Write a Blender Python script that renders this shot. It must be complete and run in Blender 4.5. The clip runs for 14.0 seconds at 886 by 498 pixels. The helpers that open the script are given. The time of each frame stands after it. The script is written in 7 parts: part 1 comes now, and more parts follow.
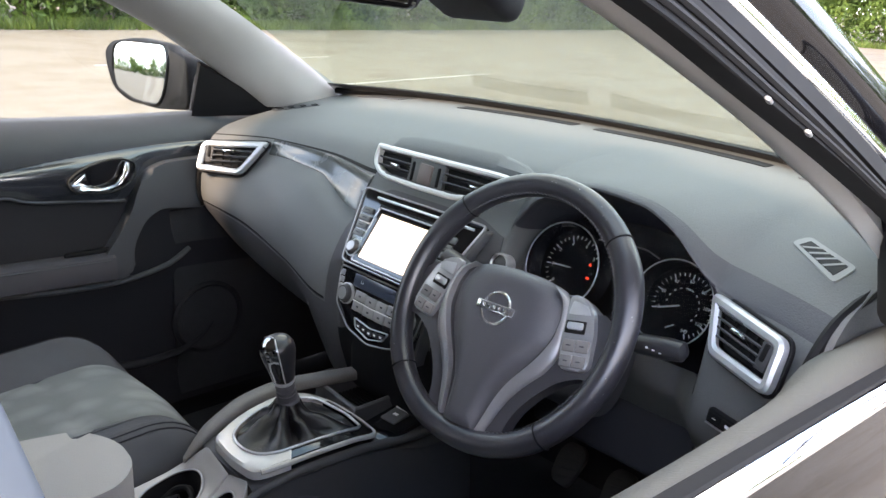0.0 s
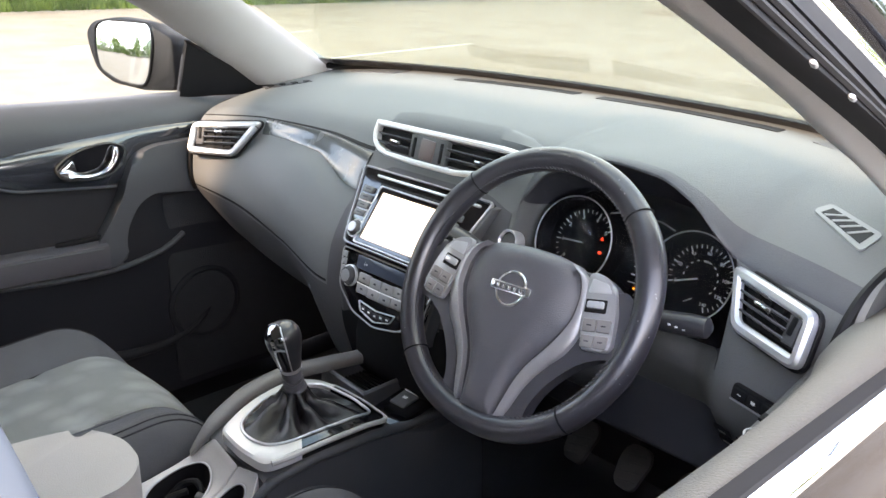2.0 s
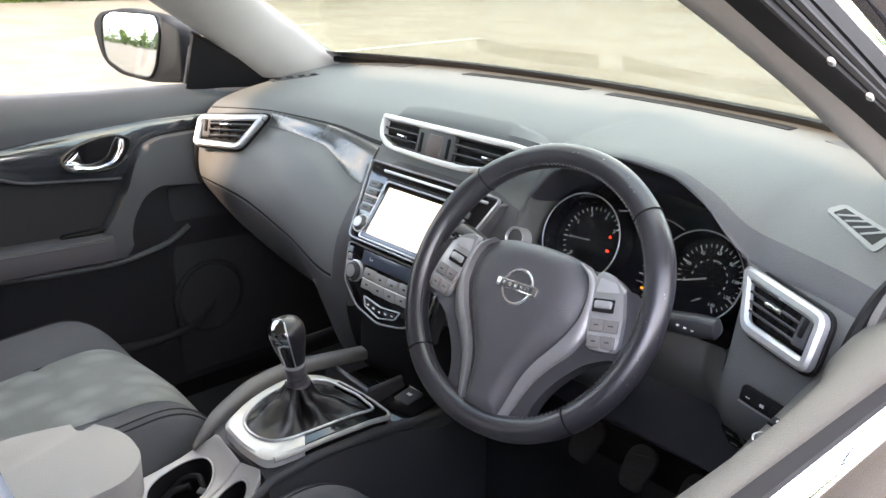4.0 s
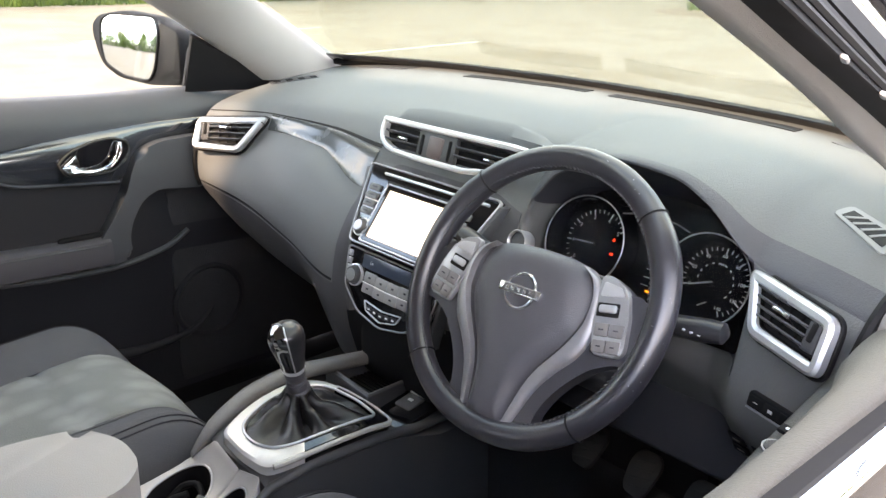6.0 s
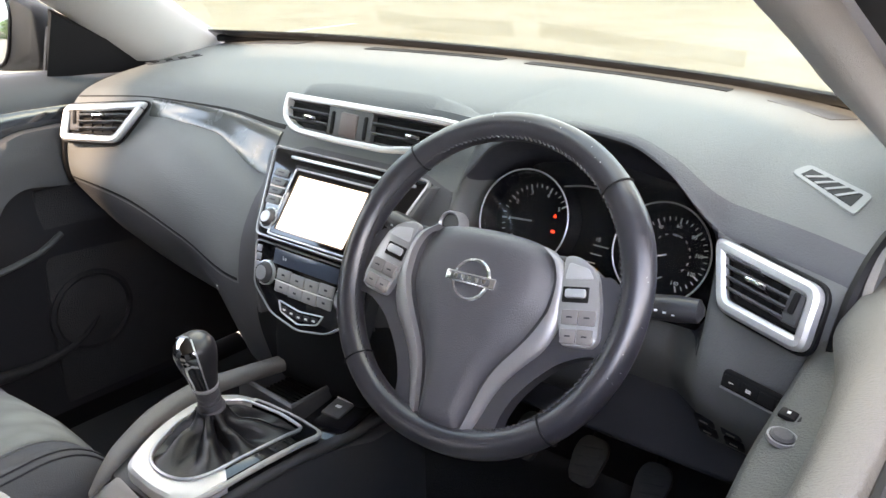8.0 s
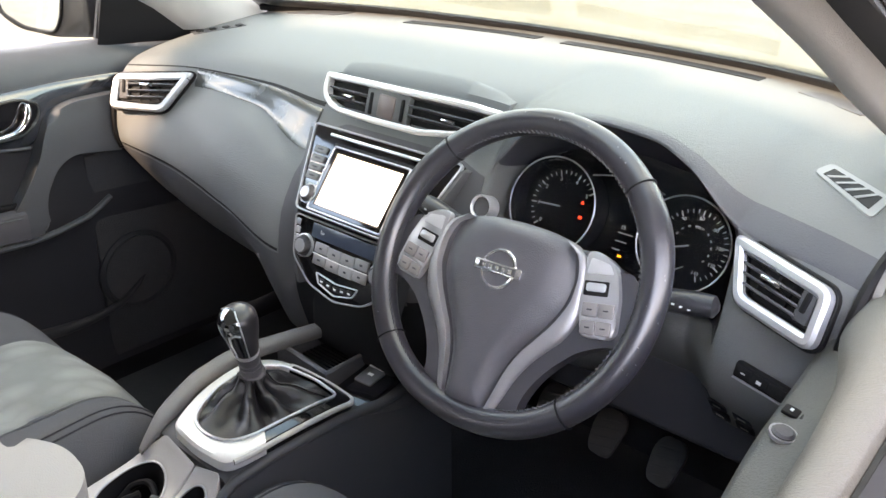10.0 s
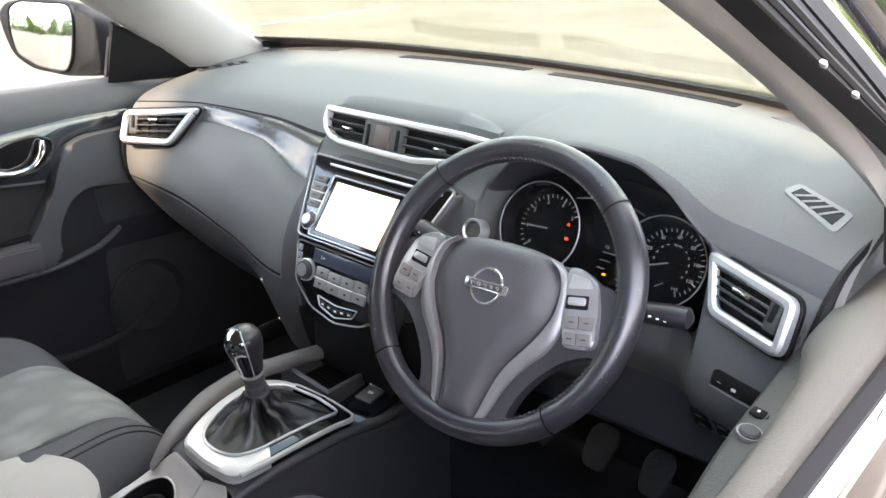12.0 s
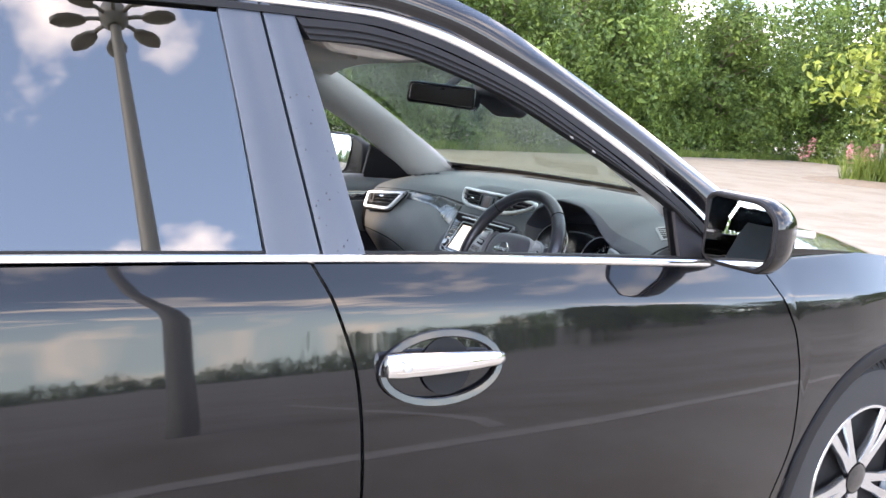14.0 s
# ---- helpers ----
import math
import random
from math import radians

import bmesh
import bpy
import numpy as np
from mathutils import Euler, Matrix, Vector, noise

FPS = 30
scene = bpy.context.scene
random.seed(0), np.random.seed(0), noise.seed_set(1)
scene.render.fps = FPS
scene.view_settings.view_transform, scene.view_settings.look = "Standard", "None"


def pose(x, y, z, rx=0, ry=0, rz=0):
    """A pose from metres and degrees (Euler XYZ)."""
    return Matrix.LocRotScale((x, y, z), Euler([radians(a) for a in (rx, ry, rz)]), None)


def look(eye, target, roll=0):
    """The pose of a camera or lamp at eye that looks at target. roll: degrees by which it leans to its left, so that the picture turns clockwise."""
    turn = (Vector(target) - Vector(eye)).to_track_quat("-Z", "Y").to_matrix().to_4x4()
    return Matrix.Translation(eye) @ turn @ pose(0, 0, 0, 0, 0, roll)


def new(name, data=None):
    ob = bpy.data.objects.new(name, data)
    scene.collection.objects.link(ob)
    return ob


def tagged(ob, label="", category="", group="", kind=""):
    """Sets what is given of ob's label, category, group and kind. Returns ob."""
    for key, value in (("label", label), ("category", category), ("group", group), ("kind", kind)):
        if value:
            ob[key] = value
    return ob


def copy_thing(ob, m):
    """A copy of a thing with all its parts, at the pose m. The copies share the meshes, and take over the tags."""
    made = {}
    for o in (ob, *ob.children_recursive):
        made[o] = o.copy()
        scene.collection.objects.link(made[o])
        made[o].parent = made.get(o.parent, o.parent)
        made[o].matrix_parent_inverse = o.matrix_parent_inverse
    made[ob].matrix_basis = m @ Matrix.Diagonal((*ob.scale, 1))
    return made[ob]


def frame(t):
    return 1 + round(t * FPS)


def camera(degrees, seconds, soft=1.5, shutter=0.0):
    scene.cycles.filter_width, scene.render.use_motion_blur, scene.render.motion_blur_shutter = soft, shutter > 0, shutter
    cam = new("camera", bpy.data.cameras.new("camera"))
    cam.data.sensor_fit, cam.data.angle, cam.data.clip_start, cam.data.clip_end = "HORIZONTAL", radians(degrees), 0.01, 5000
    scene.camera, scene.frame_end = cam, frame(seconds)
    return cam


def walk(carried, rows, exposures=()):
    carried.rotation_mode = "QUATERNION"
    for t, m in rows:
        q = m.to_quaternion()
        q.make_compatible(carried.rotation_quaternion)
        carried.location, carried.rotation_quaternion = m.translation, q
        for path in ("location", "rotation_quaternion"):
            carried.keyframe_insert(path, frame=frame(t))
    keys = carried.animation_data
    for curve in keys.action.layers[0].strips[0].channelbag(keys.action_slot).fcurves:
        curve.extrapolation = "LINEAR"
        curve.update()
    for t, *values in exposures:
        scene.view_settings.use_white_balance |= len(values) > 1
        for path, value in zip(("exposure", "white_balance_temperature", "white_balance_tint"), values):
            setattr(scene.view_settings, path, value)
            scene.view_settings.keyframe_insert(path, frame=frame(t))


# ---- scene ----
cam = camera(57.2, 14.0)
PATH = [
    (0, (1.053, 0.626, 1.41), (-0.322, 1.946, 0.803), 3.1),
    (0.5, (1.031, 0.636, 1.413), (-0.325, 1.963, 0.781), 1.9),
    (1, (1.021, 0.635, 1.411), (-0.329, 1.965, 0.772), 1.5),
    (1.5, (1.01, 0.634, 1.408), (-0.333, 1.964, 0.754), 1.3),
    (2, (1.003, 0.635, 1.406), (-0.337, 1.961, 0.735), 1.5),
    (2.5, (1.004, 0.642, 1.402), (-0.339, 1.959, 0.722), 1.7),
    (3, (1.001, 0.643, 1.405), (-0.341, 1.96, 0.722), 2.0),
    (5.5, (0.988, 0.65, 1.402), (-0.365, 1.954, 0.717), 1.7),
    (6, (0.982, 0.655, 1.399), (-0.368, 1.966, 0.723), 1.8),
    (6.5, (0.949, 0.672, 1.389), (-0.345, 2.037, 0.71), 1.7),
    (7, (0.881, 0.699, 1.358), (-0.223, 2.219, 0.673), 1.6),
    (7.5, (0.852, 0.708, 1.353), (-0.231, 2.228, 0.635), 1.4),
    (8, (0.854, 0.702, 1.357), (-0.279, 2.192, 0.651), 1.1),
    (10.5, (0.88, 0.677, 1.421), (-0.285, 2.071, 0.583), 1.6),
    (11, (0.887, 0.676, 1.421), (-0.283, 2.064, 0.583), 0.9),
    (11.5, (0.909, 0.66, 1.421), (-0.27, 2.064, 0.621), 0.6),
    (12, (0.929, 0.64, 1.431), (-0.265, 2.058, 0.68), 0.8),
    (12.5, (0.984, 0.6, 1.426), (-0.254, 2.021, 0.755), 1.2),
    (13, (1.238, 0.509, 1.433), (-0.139, 1.867, 0.921), 1.3),
    (13.2, (1.381, 0.459, 1.44), (-0.056, 1.773, 0.985), 1.4),
    (13.5, (1.634, 0.351, 1.422), (0.111, 1.588, 1.032), 2.5),
    (13.8, (1.916, 0.164, 1.385), (0.321, 1.321, 1.037), 2.9),
    (14, (2.134, 0.051, 1.387), (0.478, 1.119, 1.043), 4.2),
]
walk(cam, [(t, look(eye, target, roll)) for t, eye, target, roll in PATH],
     exposures=[(0.0, 3.71, 9400, 22), (0.8, 4.07, 9450, 22), (2.0, 4.13, 9900, 23), (3.0, 4.14, 10050, 23), (6.3, 4.20, 10450, 23), (7.2, 4.25, 10450, 23), (8.0, 4.30, 10350, 23), (11.0, 4.51, 10600, 23), (12.3, 4.18, 10150, 23), (13.0, 3.84, 9750, 22), (14.0, 3.40, 8550, 21)])

# ---- world and sun ----
SUN_EL, SUN_AZ = radians(32), radians(184.5)      # azimuth clockwise from +y
world = bpy.data.worlds.new("sky")
scene.world = world
world.use_nodes = True
wn, wl = world.node_tree.nodes, world.node_tree.links
wn.clear()
w_out = wn.new("ShaderNodeOutputWorld")
w_bg = wn.new("ShaderNodeBackground")
w_sky = wn.new("ShaderNodeTexSky")
w_sky.sky_type, w_sky.sun_disc = 'NISHITA', False
w_sky.sun_elevation, w_sky.sun_rotation = SUN_EL, SUN_AZ
w_sky.air_density, w_sky.dust_density, w_sky.ozone_density = 1.0, 0.0, 2.2
w_co = wn.new("ShaderNodeTexCoord")
w_sep, w_add, w_max = wn.new("ShaderNodeSeparateXYZ"), wn.new("ShaderNodeMath"), wn.new("ShaderNodeMath")
w_add.operation, w_max.operation = 'ADD', 'MAXIMUM'
w_add.inputs[1].default_value, w_max.inputs[1].default_value = 0.22, 0.06
w_div = wn.new("ShaderNodeVectorMath")          # flat cloud deck: directions spread out over a plane
w_div.operation = 'DIVIDE'
w_fill = wn.new("ShaderNodeCombineXYZ")
w_map = wn.new("ShaderNodeMapping")
w_map.inputs["Location"].default_value = (5.3, 2.05, 0.0)
w_noise = wn.new("ShaderNodeTexNoise")
w_noise.inputs["Scale"].default_value, w_noise.inputs["Detail"].default_value = 2.6, 8.0
w_noise.inputs["Roughness"].default_value = 0.56
w_ramp = wn.new("ShaderNodeValToRGB")
w_ramp.color_ramp.elements[0].position, w_ramp.color_ramp.elements[1].position = 0.50, 0.73
w_mix = wn.new("ShaderNodeMix")
w_mix.data_type = 'RGBA'
w_mix.inputs[7].default_value = (7.6, 7.6, 7.8, 1)
wl.new(w_co.outputs["Generated"], w_sep.inputs[0])
wl.new(w_sep.outputs["Z"], w_add.inputs[0])
wl.new(w_add.outputs[0], w_max.inputs[0])
for k in range(3):
    wl.new(w_max.outputs[0], w_fill.inputs[k])
wl.new(w_co.outputs["Generated"], w_div.inputs[0])
wl.new(w_fill.outputs[0], w_div.inputs[1])
wl.new(w_div.outputs[0], w_map.inputs["Vector"])
wl.new(w_map.outputs[0], w_noise.inputs["Vector"])
wl.new(w_noise.outputs["Fac"], w_ramp.inputs[0])
wl.new(w_ramp.outputs[0], w_mix.inputs[0])
w_lift = wn.new("ShaderNodeVectorMath")         # clear air: little haze low over the horizon
w_lift.operation = 'MULTIPLY_ADD'
w_lift.inputs[1].default_value, w_lift.inputs[2].default_value = (1, 1, 0.92), (0, 0, 0.10)
wl.new(w_co.outputs["Generated"], w_lift.inputs[0])
wl.new(w_lift.outputs[0], w_sky.inputs["Vector"])
wl.new(w_sky.outputs[0], w_mix.inputs[6])
wl.new(w_mix.outputs[2], w_bg.inputs["Color"])
wl.new(w_bg.outputs[0], w_out.inputs["Surface"])
w_bg.inputs["Strength"].default_value = 0.15
sun = new("sun", bpy.data.lights.new("sun", 'SUN'))
sun.data.energy, sun.data.angle, sun.data.color = 0.5, radians(5), (1.0, 0.97, 0.93)
sd = Vector((math.sin(SUN_AZ) * math.cos(SUN_EL), math.cos(SUN_AZ) * math.cos(SUN_EL), math.sin(SUN_EL)))
sun.matrix_world = look(sd * 60, (0, 0, 0))


# ---- materials ----
def mat(name, base, rough=0.5, metal=0.0, var=0.12, scale=6.0, bump=0.0, bump_scale=300.0, coat=0.0, spec=0.5,
        emit=None, stretch=(1, 1, 1), rvar=0.08):
    m = bpy.data.materials.new(name)
    m.use_nodes = True
    nt = m.node_tree
    n, l = nt.nodes, nt.links
    b = n["Principled BSDF"]
    b.inputs["Roughness"].default_value, b.inputs["Metallic"].default_value = rough, metal
    b.inputs["Coat Weight"].default_value, b.inputs["Coat Roughness"].default_value = coat, 0.03
    b.inputs["Specular IOR Level"].default_value = spec
    co = n.new("ShaderNodeTexCoord")
    mp = n.new("ShaderNodeMapping")
    mp.inputs["Scale"].default_value = stretch
    l.new(co.outputs["Object"], mp.inputs["Vector"])
    if var:
        no = n.new("ShaderNodeTexNoise")
        no.inputs["Scale"].default_value, no.inputs["Detail"].default_value = scale, 6.0
        no.inputs["Roughness"].default_value = 0.65
        l.new(mp.outputs[0], no.inputs["Vector"])
        mx = n.new("ShaderNodeMix")
        mx.data_type = 'RGBA'
        mx.inputs[6].default_value = (*[c * (1 - var) for c in base], 1)
        mx.inputs[7].default_value = (*[min(1, c * (1 + var)) for c in base], 1)
        l.new(no.outputs["Fac"], mx.inputs[0])
        l.new(mx.outputs[2], b.inputs["Base Color"])
        rr = n.new("ShaderNodeMapRange")
        rr.inputs["To Min"].default_value, rr.inputs["To Max"].default_value = max(0.02, rough - rvar), min(1, rough + rvar)
        l.new(no.outputs["Fac"], rr.inputs["Value"])
        l.new(rr.outputs[0], b.inputs["Roughness"])
    else:
        b.inputs["Base Color"].default_value = (*base, 1)
    if bump:
        nb = n.new("ShaderNodeTexNoise")
        nb.inputs["Scale"].default_value, nb.inputs["Detail"].default_value = bump_scale, 3.0
        l.new(mp.outputs[0], nb.inputs["Vector"])
        bp = n.new("ShaderNodeBump")
        bp.inputs["Strength"].default_value, bp.inputs["Distance"].default_value = bump, 0.002
        l.new(nb.outputs["Fac"], bp.inputs["Height"])
        l.new(bp.outputs[0], b.inputs["Normal"])
    if emit:
        b.inputs["Emission Color"].default_value, b.inputs["Emission Strength"].default_value = (*emit[0], 1), emit[1]
    return m


def glass_mat(name, tint, gloss=1.0, low=0.045):
    m = bpy.data.materials.new(name)
    m.use_nodes = True
    n, l = m.node_tree.nodes, m.node_tree.links
    n.clear()
    out, mixs = n.new("ShaderNodeOutputMaterial"), n.new("ShaderNodeMixShader")
    tr, gl, lw = n.new("ShaderNodeBsdfTransparent"), n.new("ShaderNodeBsdfGlossy"), n.new("ShaderNodeLayerWeight")
    pw, ml = n.new("ShaderNodeMath"), n.new("ShaderNodeMath")
    pw.operation, ml.operation = 'POWER', 'MULTIPLY_ADD'
    pw.inputs[1].default_value = 5.0
    ml.inputs[1].default_value, ml.inputs[2].default_value = 1 - low, low
    tr.inputs["Color"].default_value = (*tint, 1)
    gl.inputs["Roughness"].default_value = 0.01
    gl.inputs["Color"].default_value = (gloss, gloss, gloss, 1)
    lw.inputs["Blend"].default_value = 0.5
    l.new(lw.outputs["Facing"], pw.inputs[0])
    l.new(pw.outputs[0], ml.inputs[0])
    l.new(ml.outputs[0], mixs.inputs[0])
    l.new(tr.outputs[0], mixs.inputs[1])
    l.new(gl.outputs[0], mixs.inputs[2])
    l.new(mixs.outputs[0], out.inputs["Surface"])
    return m


M_DASH = mat("dash_soft_plastic", (0.128, 0.133, 0.131), 0.66, var=0.10, scale=3, bump=0.5, bump_scale=430)
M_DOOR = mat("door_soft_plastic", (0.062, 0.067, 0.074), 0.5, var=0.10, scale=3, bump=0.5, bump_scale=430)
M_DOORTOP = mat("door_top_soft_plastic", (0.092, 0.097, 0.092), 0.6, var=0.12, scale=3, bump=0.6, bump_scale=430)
M_WING = mat("satin_taupe_silver", (0.35, 0.342, 0.347), 0.38, 0.6, var=0.06, scale=14)
M_WHEEL_KEY = mat("dark_taupe_key", (0.20, 0.185, 0.18), 0.45, 0.1, var=0.08, scale=40)
M_PLASTIC = mat("black_grained_plastic", (0.066, 0.067, 0.071), 0.5, var=0.15, scale=8, bump=0.3, bump_scale=800)
M_DARK = mat("matt_black_plastic", (0.008, 0.008, 0.009), 0.6, var=0.2, scale=20, spec=0.2)
M_LEATHER = mat("black_leather", (0.072, 0.070, 0.079), 0.38, var=0.08, scale=25, bump=0.32, bump_scale=720, spec=0.6)
M_FLANGE = mat("smooth_black_spoke", (0.042, 0.041, 0.048), 0.36, var=0.10, scale=25, bump=0.15, bump_scale=650, spec=0.7)
M_RIM = mat("polished_black_leather", (0.026, 0.025, 0.031), 0.31, var=0.05, scale=30, bump=0.10, bump_scale=900, spec=0.9, rvar=0.01)
M_BOOT = mat("gaiter_leather", (0.013, 0.013, 0.015), 0.34, var=0.2, scale=25, bump=0.35, bump_scale=420, spec=0.5)
M_TRIM = mat("black_trim_plastic", (0.030, 0.030, 0.037), 0.60, spec=0.3, var=0.15, scale=8, bump=0.3, bump_scale=800)
M_LOWER = mat("black_lower_trim", (0.017, 0.017, 0.021), 0.65, spec=0.3, var=0.15, scale=8, bump=0.3, bump_scale=800)
M_STRIP = mat("dark_gloss_strip", (0.022, 0.026, 0.031), 0.14, var=0.15, scale=20, coat=1.0, spec=0.8)
M_ARM = mat("pale_armrest_leather", (0.40, 0.385, 0.365), 0.5, var=0.06, scale=14, bump=0.35, bump_scale=500)
M_PEDAL = mat("worn_grey_rubber", (0.062, 0.058, 0.054), 0.8, var=0.3, scale=30, bump=0.3, bump_scale=200)
M_STALK = mat("satin_black_stalk", (0.020, 0.020, 0.023), 0.34, var=0.1, scale=30, spec=0.5)
M_RAIL = mat("padded_grey_rail", (0.15, 0.144, 0.138), 0.45, var=0.1, scale=10, bump=0.35, bump_scale=600)
M_SATIN = mat("bright_satin_silver", (0.70, 0.685, 0.66), 0.36, 0.35, var=0.05, scale=14)
M_STITCH = mat("grey_thread", (0.06, 0.06, 0.064), 0.7, var=0.1)
M_DCHROME = mat("dark_chrome", (0.30, 0.31, 0.32), 0.06, 1.0, var=0.05, scale=12, rvar=0.03)
M_GLOSS = mat("piano_black", (0.006, 0.006, 0.007), 0.07, var=0.2, scale=12, coat=0.6, rvar=0.03)
M_SILVER = mat("satin_silver", (0.60, 0.61, 0.62), 0.34, 0.6, var=0.06, scale=14)
M_SILVER_D = mat("satin_grey_trim", (0.38, 0.38, 0.385), 0.36, 0.55, var=0.06, scale=14)
M_CHROME = mat("chrome", (0.82, 0.83, 0.84), 0.06, 1.0, var=0.03, scale=10, rvar=0.03)
M_PEWTER = mat("pewter_gloss_trim", (0.060, 0.065, 0.063), 0.26, 0.1, var=0.08, scale=20, coat=0.35)
M_BUTTON = mat("grey_button", (0.135, 0.137, 0.135), 0.42, 0.2, var=0.1, scale=40)
M_KEY = mat("taupe_grey_key", (0.30, 0.29, 0.285), 0.45, 0.1, var=0.08, scale=40)
M_HAZP = mat("mid_grey_panel", (0.095, 0.096, 0.094), 0.45, var=0.1, scale=20)
M_HAZ = mat("taupe_red_switch", (0.150, 0.112, 0.104), 0.4, var=0.1, scale=20)
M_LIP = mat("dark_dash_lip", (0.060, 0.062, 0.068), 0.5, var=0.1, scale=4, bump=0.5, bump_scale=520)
M_DEMIST = mat("light_grey_plastic", (0.22, 0.22, 0.215), 0.42, var=0.08, scale=20)
M_LCDTEXT = mat("pale_blue_readout", (0.35, 0.42, 0.48), 0.5, var=0.0, emit=((0.6, 0.8, 1.0), 0.02))
M_WHITE = mat("white_print", (0.75, 0.76, 0.76), 0.5, var=0.03)
M_GAUGE = mat("gauge_face", (0.006, 0.006, 0.007), 0.25, var=0.1, scale=30)
M_RED = mat("red_lamp", (0.35, 0.02, 0.01), 0.4, var=0.0, emit=((1.0, 0.06, 0.03), 0.12))
M_AMBER = mat("amber_lamp", (0.35, 0.12, 0.01), 0.4, var=0.0, emit=((1.0, 0.35, 0.03), 0.15))
M_SCREEN = mat("lit_display", (0.6, 0.6, 0.6), 0.3, var=0.0, emit=((1.0, 0.97, 0.92), 0.17))
M_LCD = mat("dim_lcd", (0.055, 0.072, 0.10), 0.2, var=0.1, scale=30)
M_EMBLEM = mat("polished_emblem", (0.74, 0.75, 0.76), 0.20, 0.9, var=0.04, scale=14)
M_KNOB = mat("gloss_black_knob", (0.020, 0.020, 0.023), 0.32, var=0.2, scale=30, coat=0.15)
M_SEAT_D = mat("dark_bolster_fabric", (0.105, 0.108, 0.116), 0.88, var=0.2, scale=12, bump=0.7, bump_scale=600)
M_PILLAR = mat("light_grey_trim", (0.35, 0.338, 0.325), 0.75, var=0.06, scale=10, bump=0.5, bump_scale=700)
M_HEAD = mat("headliner_fabric", (0.50, 0.47, 0.44), 0.95, var=0.08, scale=20, bump=0.5, bump_scale=700)
M_CARPET = mat("black_carpet", (0.030, 0.030, 0.034), 0.97, var=0.3, scale=40, bump=1.0, bump_scale=300)
M_RUBBER = mat("rubber_seal", (0.008, 0.008, 0.009), 0.62, spec=0.25, var=0.2, scale=15)
M_PAINT = mat("black_car_paint", (0.004, 0.004, 0.005), 0.25, 0.0, var=0.15, scale=2, coat=1.0, rvar=0.03, spec=0.05)
# black pillar film; base lifted and blued for the sky it reflects
M_BPILLAR = mat("sky_tinted_black_pillar_film", (0.040, 0.051, 0.068), 0.30, 0.0, var=0.15, scale=5, rvar=0.05, spec=0.6)
M_TYRE = mat("tyre_rubber", (0.022, 0.022, 0.023), 0.75, var=0.2, scale=14, bump=0.4, bump_scale=200)
M_ALLOY = mat("machined_alloy", (0.62, 0.63, 0.64), 0.22, 0.95, var=0.05, scale=12)
M_MIRROR = mat("mirror_glass", (0.50, 0.53, 0.55), 0.015, 1.0, var=0.0)
M_GLASS = glass_mat("clear_glass", (0.93, 0.96, 0.94))
M_WIND = glass_mat("windscreen_glass", (0.77, 0.84, 0.79), 0.9)
M_TINT = glass_mat("privacy_glass", (0.035, 0.04, 0.045), 1.0, 0.16)
M_LENS = glass_mat("gauge_lens", (0.97, 0.97, 0.97), 0.18)
M_CUP = mat("beige_grey_console_trim", (0.46, 0.44, 0.415), 0.36, var=0.08, scale=12, bump=0.15, bump_scale=700, coat=0.2)
M_LAMP = mat("headlamp_lens", (0.5, 0.52, 0.54), 0.08, 0.4, var=0.1, coat=1.0)
M_REDLENS = mat("tail_lamp_lens", (0.30, 0.01, 0.01), 0.12, var=0.1, coat=1.0)
M_ORANGE = mat("indicator_lens", (0.55, 0.50, 0.44), 0.2, var=0.05, coat=0.6)
M_BARK = mat("bark", (0.16, 0.12, 0.09), 0.9, var=0.35, scale=9, bump=1.0, bump_scale=30)
M_STEEL = mat("galvanised_steel", (0.24, 0.225, 0.19), 0.55, 0.2, var=0.12, scale=5)
M_SOIL = mat("bark_mulch", (0.19, 0.145, 0.105), 0.95, var=0.4, scale=8, bump=1.0, bump_scale=25)


def seat_cloth():
    """Grey cloth with a faint leaf-shaped weave."""
    m = mat("grey_seat_fabric", (0.30, 0.315, 0.305), 0.92, var=0.22, scale=9, bump=0.8, bump_scale=520)
    n, l = m.node_tree.nodes, m.node_tree.links
    b = n["Principled BSDF"]
    co, mp, vo = n.new("ShaderNodeTexCoord"), n.new("ShaderNodeMapping"), n.new("ShaderNodeTexVoronoi")
    mp.inputs["Rotation"].default_value, mp.inputs["Scale"].default_value = (0, 0, 0.6), (22, 13, 4)
    l.new(co.outputs["Object"], mp.inputs["Vector"])
    l.new(mp.outputs[0], vo.inputs["Vector"])
    vo.inputs["Scale"].default_value = 1.0
    r = n.new("ShaderNodeValToRGB")
    r.color_ramp.elements[0].position, r.color_ramp.elements[1].position = 0.22, 0.60
    r.color_ramp.elements[0].color, r.color_ramp.elements[1].color = (1, 1, 1, 1), (0.74, 0.75, 0.745, 1)
    l.new(vo.outputs["Distance"], r.inputs[0])
    mx = n.new("ShaderNodeMix"); mx.data_type = 'RGBA'; mx.blend_type = 'MULTIPLY'
    mx.inputs[0].default_value = 1.0
    src = b.inputs["Base Color"].links[0].from_socket
    l.new(src, mx.inputs[6])
    l.new(r.outputs[0], mx.inputs[7])
    l.new(mx.outputs[2], b.inputs["Base Color"])
    return m


M_SEAT = seat_cloth()


